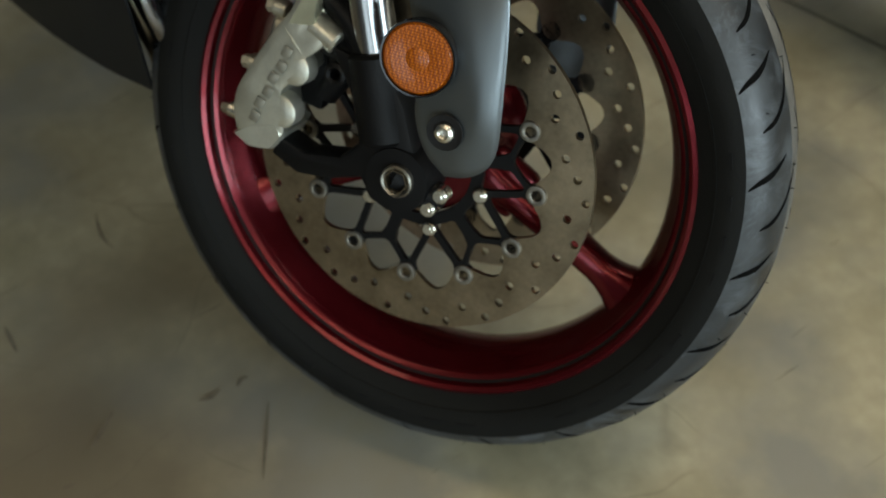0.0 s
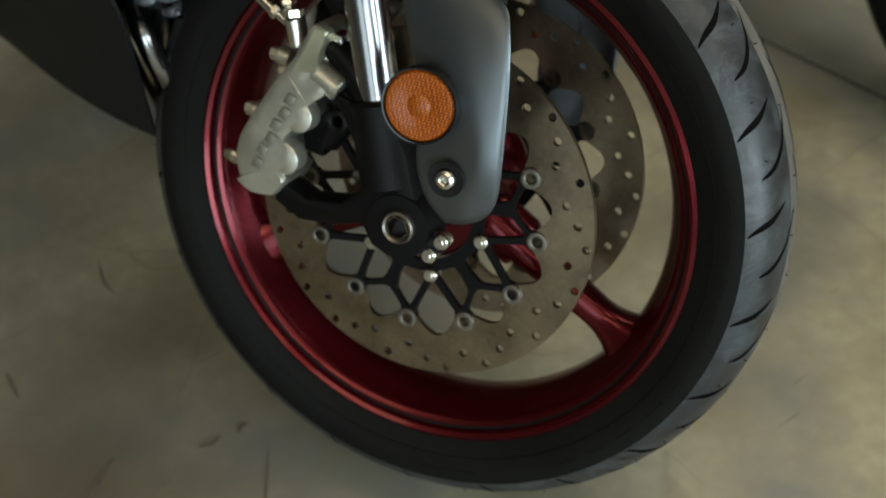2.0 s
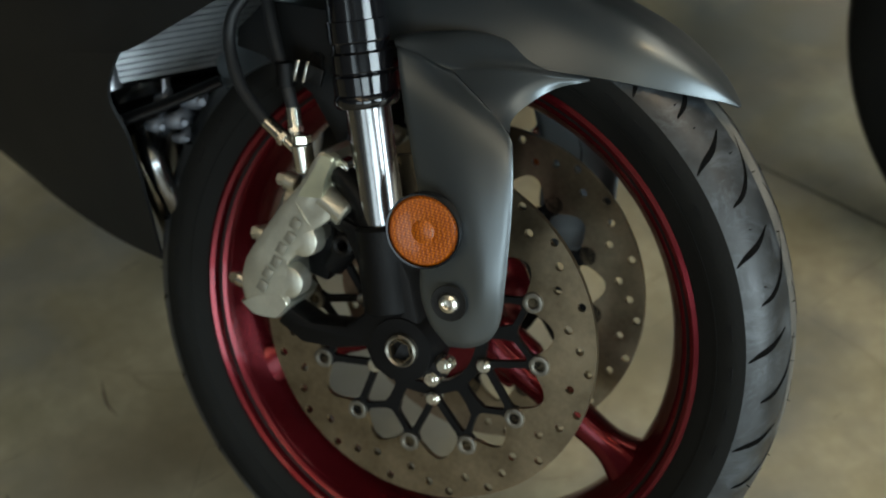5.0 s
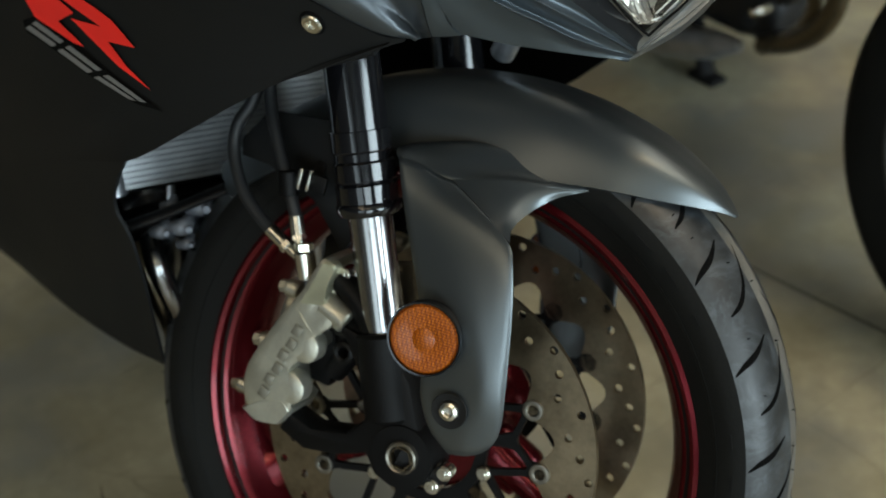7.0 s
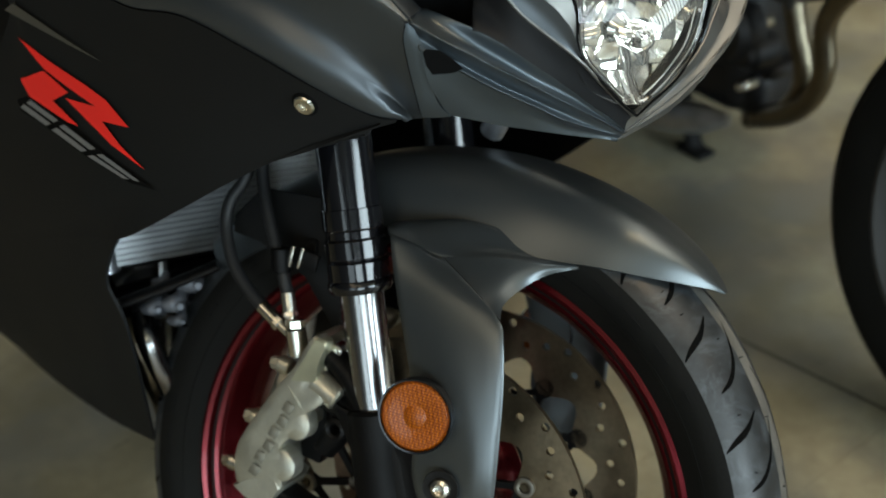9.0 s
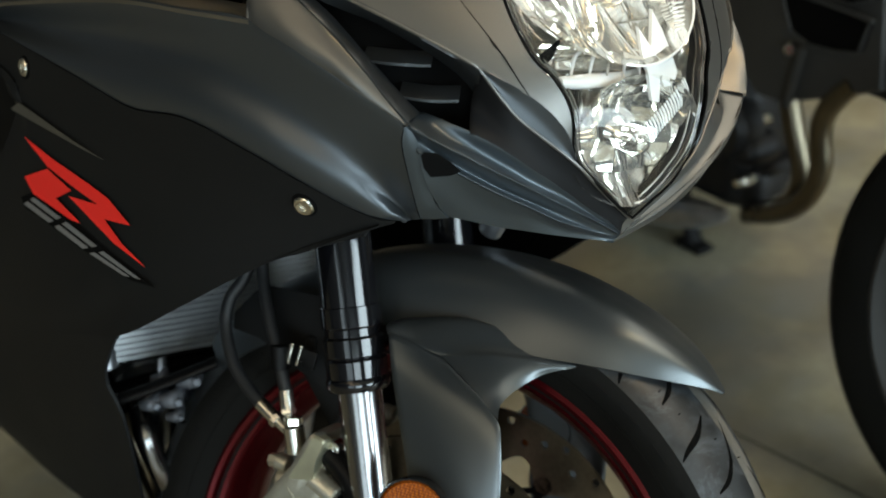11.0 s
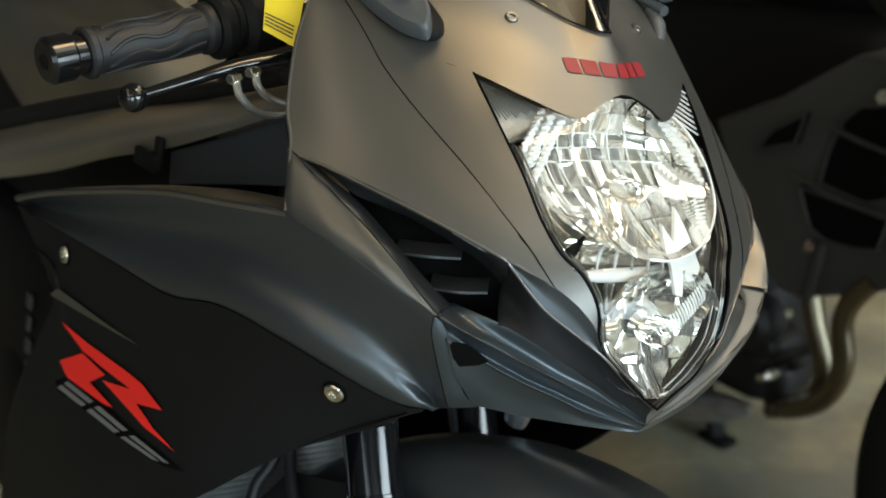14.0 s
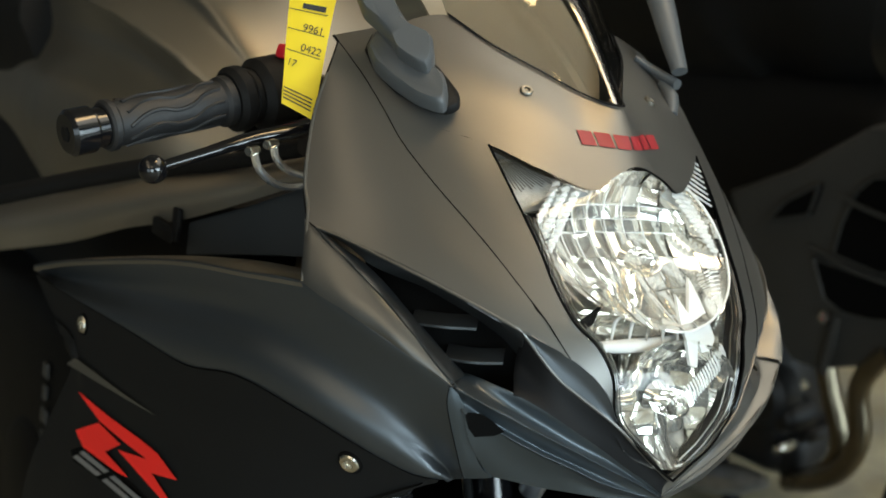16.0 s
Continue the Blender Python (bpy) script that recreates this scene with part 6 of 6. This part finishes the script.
# dark machinery behind the lower fairing
for sg in (1, -1):
    fl_ = Matrix.Diagonal((1, sg, 1, 1))
    part("engine_cover", joined(box(0.42, 0.10, 0.36, (-0.68, -0.13, 0.16), 0.04, 3), moved(lathe([(0, -0.185), (0.07, -0.185), (0.085, -0.178), (0.085, -0.12), (0, -0.12)], 40, closed=False), (-0.66, 0, 0.10))), M_BLACK, eng, place=fl_ @ Matrix.Translation((0, 0, 0)))
    for k in range(6):
        part("cover_mark", box(0.013 + 0.004 * (k % 2), 0.003, 0.017, (-0.600 - 0.003 * k, -0.183, 0.13 + 0.025 * k), 0.001), M_DKGREY, eng, "plain grey bar", place=fl_)
part("seat", tube([(-0.80, 0, 0.60), (-1.0, 0, 0.58), (-1.30, 0, 0.68)], [0.19, 0.20, 0.13], 20, 24, flat=0.6), M_PLASTIC, bike, "black seat and tail")
part("airbox", box(1.20, 0.30, 0.24, (-0.80, 0, 0.40), 0.03), M_PLASTIC, bike)
part("inner_cowl", box(0.14, 0.26, 0.20, (-0.16, 0, 0.53), 0.03), M_DASH, bike)

# ---- handlebar ----
barA, barB = Vector((-0.349, -0.345, 0.518)), Vector((-0.295, -0.200, 0.588))
bd_ = (barB - barA).normalized()
for sg in (1, -1):
    fl_ = Matrix.Diagonal((1, sg, 1, 1))
    grip = part("handlebar_grip", joined(rod(barA + bd_ * 0.028, barA + bd_ * 0.134, 0.0172, 28, 0.003), rod(barA + bd_ * 0.026, barA + bd_ * 0.034, 0.0195, 28, 0.002), rod(barA + bd_ * 0.124, barA + bd_ * 0.136, 0.0200, 28, 0.003)), M_GRIP, bike, "black ribbed rubber handlebar grip", place=W @ fl_)
    u_ = bd_.cross(Vector((0, 0, 1))).normalized()
    v_ = u_.cross(bd_)
    for k in range(10):
        th = 2 * math.pi * k / 10
        pts = []
        for i in range(7):
            a = th + 0.28 * (1 if i % 4 in (1, 2) else 0) + 0.10 * i
            pts.append(barA + bd_ * (0.04 + 0.0135 * i) + 0.0172 * (math.cos(a) * u_ + math.sin(a) * v_))
        part("grip_rib", tube(pts, 0.0016, 6, 20), M_GRIP, grip, place=W @ fl_)
    end = part("bar_end", joined(rod(barA - bd_ * 0.004, barA + bd_ * 0.018, 0.0175, 28, 0.003), rod(barA + bd_ * 0.016, barA + bd_ * 0.028, 0.0150, 28, 0.001)), M_GLOSSBLACK, grip, "gloss black bar end weight", place=W @ fl_)
    part("bar_end_screw", rod(barA - bd_ * 0.0048, barA - bd_ * 0.003, 0.006, 6), M_PLASTIC, grip, place=W @ fl_)
    hsg = part("throttle_housing", rod(barA + bd_ * 0.156, barA + bd_ * 0.190, 0.0290, 32, 0.006), M_PLASTIC, bike, "black switch housing", place=W @ fl_)
    part("housing_flange", rod(barA + bd_ * 0.134, barA + bd_ * 0.150, 0.0260, 32, 0.004), M_PLASTIC, hsg, place=W @ fl_)
    part("housing_neck", rod(barA + bd_ * 0.150, barA + bd_ * 0.156, 0.0225, 32, 0.001), M_PLASTIC, hsg, place=W @ fl_)
    lev = part("brake_lever", tube([(-0.280, -0.326, 0.512), (-0.262, -0.298, 0.532), (-0.247, -0.268, 0.551), (-0.232, -0.238, 0.566), (-0.226, -0.20, 0.585), (-0.235, -0.16, 0.60)], [0.0055, 0.0065, 0.0085, 0.0105, 0.012, 0.012], 16, 40, flat=0.7), M_GLOSSBLACK, bike, "gloss black brake lever with ball end", place=W @ fl_)
    part("lever_ball", lathe([(0.0105 * math.sin(radians(a)), -0.0105 * math.cos(radians(a))) for a in range(0, 181, 15)], 24, "z", closed=False), M_GLOSSBLACK, lev, place=W @ fl_ @ Matrix.Translation((-0.282, -0.328, 0.510)))
    part("clip_on_bar", rod(barA + bd_ * 0.18, Vector((-0.262, -0.105, 0.615)), 0.011, 20), M_PLASTIC, bike, place=W @ fl_)
part("kill_switch", box(0.014, 0.018, 0.012, (-0.285, -0.199, 0.623), 0.003), M_REDBTN, bike, "red kill switch", place=W)
part("top_yoke", joined(tube([on_fork(0.585, -0.105), on_fork(0.588, 0, -0.02), on_fork(0.585, 0.105)], 0.030, 16, 20, flat=0.5), tube([on_fork(0.40, -0.105), on_fork(0.402, 0, -0.02), on_fork(0.40, 0.105)], 0.030, 16, 20, flat=0.7)), M_BLACK, bike, place=W)
for key in ("hook_a", "hook_b"):
    part("wire_hook", tube(mmv(PANEL[key][0]), 0.0030, 10, 40), M_WIRE, bike, "bent chrome wire guard", place=W)
part("hook_nut", joined(hexagon((-0.227, -0.300, 0.541), (-0.227, -0.289, 0.544), 0.004), hexagon((-0.227, -0.280, 0.549), (-0.227, -0.268, 0.552), 0.004)), M_ZINC, bike, place=W)

# yellow stock tag hanging from the bar
t4 = mmv(PANEL["tag"][0])
tagrows = [[t4[0], t4[0].lerp(t4[1], 0.5) + Vector((0, -0.002, 0)), t4[1]], [t4[0].lerp(t4[3], 0.5) + Vector((0, -0.003, 0)), (t4[0] + t4[1] + t4[2] + t4[3]) / 4 + Vector((0, -0.005, 0)), t4[1].lerp(t4[2], 0.5) + Vector((0, -0.003, 0))], [t4[3], t4[3].lerp(t4[2], 0.5), t4[2]]]
card = part("stock_tag", sheet(tagrows, 8, 14, 0.0005, (0, 1, 0)), M_TAG, None, sharp=80, place=W)
card.matrix_world = BODY
tagged(card, "yellow card stock tag with handwritten figures hanging from handlebar", "tag")


def on_tag(u, v, lift=-0.0062):
    a, b = t4[0].lerp(t4[1], u), t4[3].lerp(t4[2], u)
    p = a.lerp(b, v)
    return p + Vector((0, lift + 0.004 * abs(v - 0.5) * 2, 0))


def tag_bar(u0, u1, v, thick):
    bm = bmesh.new()
    bm.faces.new([bm.verts.new(on_tag(u, w_)) for u, w_ in ((u0, v), (u1, v), (u1, v + thick), (u0, v + thick))])
    part("ruled_line", bm, M_INK, card, place=W)


for v in (0.30, 0.40, 0.50, 0.60, 0.71):
    tag_bar(0.06, 0.94, v, 0.004)
for k in range(4):
    tag_bar(0.08, 0.92, 0.905 + 0.018 * k, 0.007)
tag_bar(0.36, 0.88, 0.462, 0.028)
for text, u, v, size in (("9961", 0.42, 0.600, 0.0080), ("0422", 0.42, 0.70, 0.0080), ("17", 0.10, 0.79, 0.0075)):
    cu = bpy.data.curves.new("figures", "FONT")
    cu.body, cu.size = text, size
    cu.materials.append(M_INK)
    tx = new("figures", cu)
    o = on_tag(u, v, -0.0068)
    ex = (on_tag(u + 0.2, v, -0.0068) - o).normalized()
    ez = (on_tag(u, v - 0.1, -0.0068) - o).normalized()
    ez = (ez - ex * ez.dot(ex)).normalized()
    ny = ex.cross(ez)
    tx.matrix_local = W @ Matrix(((ex.x, ez.x, ny.x, o.x), (ex.y, ez.y, ny.y, o.y), (ex.z, ez.z, ny.z, o.z), (0, 0, 0, 1)))
    tx.parent = card

# ---- neighbouring motorcycles ----
nb = thing("motorcycle", "black sport motorcycle with bronzed exhaust headers parked close behind", "motorcycle")


def slab(key, y_depth, mat, name, bevel=0.004, label=""):
    o = mmv(PANEL[key][0])
    return part(name, moved(plate([(p.x, p.z) for p in o], y_depth, bevel), (0, o[0].y, 0)), mat, nb, label)


slab("nb_cowl", 0.10, M_DKGREY, "side_cowl", 0.008, "dark grey plastic side cowl")
# the cowl is uncut; black slabs paint the shade of its openings
for key in ("nb_tri", "nb_wina", "nb_winb"):
    slab(key, 0.02, M_SEAM, "opening_shade_slab", 0.0)
o = mmv(PANEL["nb_wina"][0])
for f in (0.12, 0.34, 0.56, 0.78):
    part("cowl_rib", tube([o[0].lerp(o[3], f) + Vector((0, 0.006, 0)), o[6].lerp(o[4], f) + Vector((0, 0.006, 0.01))], 0.005, 8, flat=0.6), M_CARB, nb)
for key in ("nb_tri", "nb_wina", "nb_winb"):
    o = [p + Vector((0, -0.004, 0)) for p in mmv(PANEL[key][0])]
    for a_, b_ in zip(o, o[1:] + o[:1]):
        part("opening_edge", tube([a_, b_], 0.0022, 8), M_DKGREY, nb)
for x_, z_, r_ in ((-0.66, 0.33, 0.020), (-0.60, 0.30, 0.026), (-0.72, 0.30, 0.018), (-0.63, 0.24, 0.016)):
    part("case_boss", rod((x_, 0.985, z_), (x_, 1.02, z_), r_, 20, 0.006), M_BLACK, nb)
    part("case_bolt", hexagon((x_ + 0.012, 0.978, z_ + 0.010), (x_ + 0.012, 0.988, z_ + 0.010), 0.006), M_ZINC, nb)
for line in (((-0.430, 0.955, 0.634), (-0.389, 0.953, 0.626), (-0.326, 0.955, 0.618)), ((-0.480, 0.955, 0.551), (-0.410, 0.953, 0.538), (-0.317, 0.955, 0.531)), ((-0.426, 0.958, 0.462), (-0.434, 0.957, 0.415), (-0.446, 0.958, 0.368))):
    part("cowl_bar", tube([Vector(p) for p in line], [0.006, 0.0075, 0.006], 12, 16, flat=0.5), M_DKGREY, nb)
part("cowl_bolt", rod((-0.346, 0.956, 0.689), (-0.342, 0.948, 0.691), 0.010, 18, 0.003), M_ZINC, nb)
shroud = part("radiator_shroud", box(0.12, 0.04, 0.075, (-0.315, 1.01, 0.450), 0.008), M_CARB, nb, "dark ribbed radiator shroud")
for k in range(7):
    part("shroud_rib", box(0.118, 0.006, 0.0045, (-0.315, 0.988, 0.420 + 0.010 * k), 0.001), M_DKGREY, shroud)
for x_, z_, r_ in ((-0.558, 0.240, 0.026), (-0.612, 0.228, 0.022), (-0.563, 0.283, 0.009), (-0.511, 0.227, 0.012), (-0.561, 0.188, 0.010)):
    part("case_cover", moved(lathe([(0, 1.000), (r_ * 0.6, 1.002), (r_ * 0.9, 1.010), (r_, 1.022), (r_, 1.06), (0, 1.06)], 28, closed=False), (x_, 0, z_)), M_CARB if r_ > 0.011 else M_ZINC, nb)
q = mmv(PANEL["nb_bolt"][0])[0]
part("cowl_bolt", rod(q, q + Vector((0.004, -0.008, 0.002)), 0.009, 18, 0.003), M_ZINC, nb)
part("header_pipe", tube(mmv(PANEL["nb_pipe_a"][0]), 0.0160, 16, 40), M_PIPE, nb, "bronzed steel exhaust header")
part("header_pipe", tube(mmv(PANEL["nb_pipe_b"][0]), 0.0160, 16, 40), M_PIPE, nb, "bronzed steel exhaust header")
part("collector", tube([(-0.777, 1.0, 0.060), (-0.691, 0.998, 0.088), (-0.614, 0.998, 0.115), (-0.588, 1.0, 0.124), (-0.578, 1.002, 0.128)], [0.019, 0.024, 0.026, 0.024, 0.010], 24, 40), M_ALU, nb, "grey steel exhaust collector")
part("oil_pan", box(0.16, 0.12, 0.09, (-0.62, 1.09, 0.165), 0.025, 3), M_CARB, nb)
part("crankcase", joined(box(0.27, 0.15, 0.26, (-0.70, 1.085, 0.25), 0.04, 3), rod((-0.60, 0.99, 0.27), (-0.60, 1.05, 0.27), 0.055, 24, 0.012), rod((-0.70, 0.99, 0.22), (-0.70, 1.05, 0.22), 0.04, 24, 0.01)), M_CARB, nb)
part("bodywork", tube([(-0.36, 1.30, 0.78), (-0.52, 1.30, 0.86), (-0.78, 1.30, 0.92), (-1.05, 1.30, 0.84), (-1.40, 1.31, 0.90), (-1.62, 1.32, 0.96)], [0.08, 0.22, 0.26, 0.20, 0.17, 0.07], 24, 40, flat=0.95), M_PLASTIC, nb, "black tank, seat and tail")
part("frame_side", box(0.75, 0.30, 0.34, (-0.86, 1.30, 0.56), 0.06, 3), M_PLASTIC, nb)
part("rear_wheel", moved(lathe([(0.20, -0.07), (0.255, -0.09), (0.285, -0.075), (0.30, -0.03), (0.30, 0.03), (0.285, 0.075), (0.255, 0.09), (0.20, 0.07)], 72), (-1.32, 1.32, 0.30)), M_RUBBER, nb)
part("swingarm", tube([(-0.85, 1.22, 0.38), (-1.32, 1.20, 0.30)], [0.045, 0.03], 12), M_BLACK, nb)
part("side_stand", joined(tube([(-0.80, 1.09, 0.17), (-0.74, 1.07, 0.09), (-0.69, 1.055, 0.008)], [0.016, 0.014, 0.017], 12, flat=0.8), box(0.060, 0.036, 0.012, (-0.69, 1.055, 0.006), 0.004)), M_PLASTIC, nb, "black side stand")
part("lower_shroud", box(0.5, 0.05, 0.16, (-0.9, 1.22, 0.25), 0.03, 3), M_CARB, nb)

NBW = Matrix.Translation((0.080, 0.845, 0.296)) @ Matrix.Rotation(radians(2), 4, "Z") @ Matrix.Rotation(radians(-9), 4, "X")
nbw = part("front_tyre", lathe([(0.225, -0.045), (0.255, -0.058), (0.275, -0.057), (0.292, -0.040), (0.300, -0.015), (0.300, 0.015), (0.292, 0.040), (0.275, 0.057), (0.255, 0.058), (0.225, 0.045)], 120), M_RUBBER, nb, "black rubber tyre", place=NBW)
part("rim", lathe([(0.228, -0.05), (0.222, -0.052), (0.205, -0.035), (0.195, 0.0), (0.205, 0.035), (0.222, 0.052), (0.228, 0.05), (0.21, 0.02), (0.21, -0.02)], 96), M_DKGREY, nbw, "dark grey wheel rim", place=NBW)
for k in range(5):
    part("spoke", rot_y(box(0.17, 0.03, 0.035, (0.115, 0, 0), 0.006), 72 * k + 10), M_DKGREY, nbw, place=NBW)
part("hub", lathe([(0.012, -0.06), (0.04, -0.06), (0.035, 0), (0.04, 0.06), (0.012, 0.06)], 32), M_DKGREY, nbw, place=NBW)
for sy in (-1, 1):
    part("brake_disc", lathe([(0.15, sy * 0.066), (0.15, sy * 0.071), (0.09, sy * 0.071), (0.09, sy * 0.066)], 64), M_STEEL, nbw, place=NBW)
    part("fork_leg", rod((0, sy * 0.1, 0), (-0.26, sy * 0.1, 0.6), 0.026, 24), M_BLACK, nbw, place=NBW)
# nose cowl out of view, added to throw shade on the floor
part("front_cowl", tube([(-0.34, 0.985, 0.86), (-0.08, 0.94, 0.87), (0.16, 0.905, 0.75), (0.28, 0.89, 0.66)], [0.09, 0.12, 0.10, 0.04], 28, 40, flat=0.9), M_CARB, nb, "unseen black nose cowl over the front wheel, added for its shadow")
part("front_mudguard", lathe([(0.318, -0.055), (0.326, 0.0), (0.318, 0.055), (0.314, 0.055), (0.322, 0.0), (0.314, -0.055)], 24, arc=(62, 118)), M_CARB, nb, "black front mudguard", place=NBW)

# old scratches and scuffs in the slab
for k, line in enumerate((((-0.094, -0.129), (-0.05, -0.159), (-0.018, -0.181)), ((-0.139, -0.184), (-0.135, -0.172), (-0.138, -0.160)), ((-0.130, -0.144), (-0.136, -0.136), (-0.134, -0.129)), ((-0.129, -0.340), (-0.126, -0.327)), ((-0.444, -0.148), (-0.410, -0.158), (-0.384, -0.157)), ((-0.352, -0.301), (-0.312, -0.305)), ((-0.18, -0.26), (-0.151, -0.30)))):
    pts = catmull([(x, y, 0.0012) for x, y in line], 9)
    bm = bmesh.new()
    prev = None
    for i, p in enumerate(pts):
        d = (pts[min(i + 1, 8)] - pts[max(i - 1, 0)]).normalized()
        o = Vector((-d.y, d.x, 0)) * (0.0004 + 0.0012 * math.sin(math.pi * i / 8)) * (1.0 if k in (0, 4) else 1.7)
        cur = (bm.verts.new(p + o), bm.verts.new(p - o))
        if prev:
            bm.faces.new((prev[0], cur[0], cur[1], prev[1]))
        prev = cur
    tagged(part("floor_scratch", bm, M_SCUFF), "dark brown scratch in the concrete floor", "floor scratch", kind="structure")
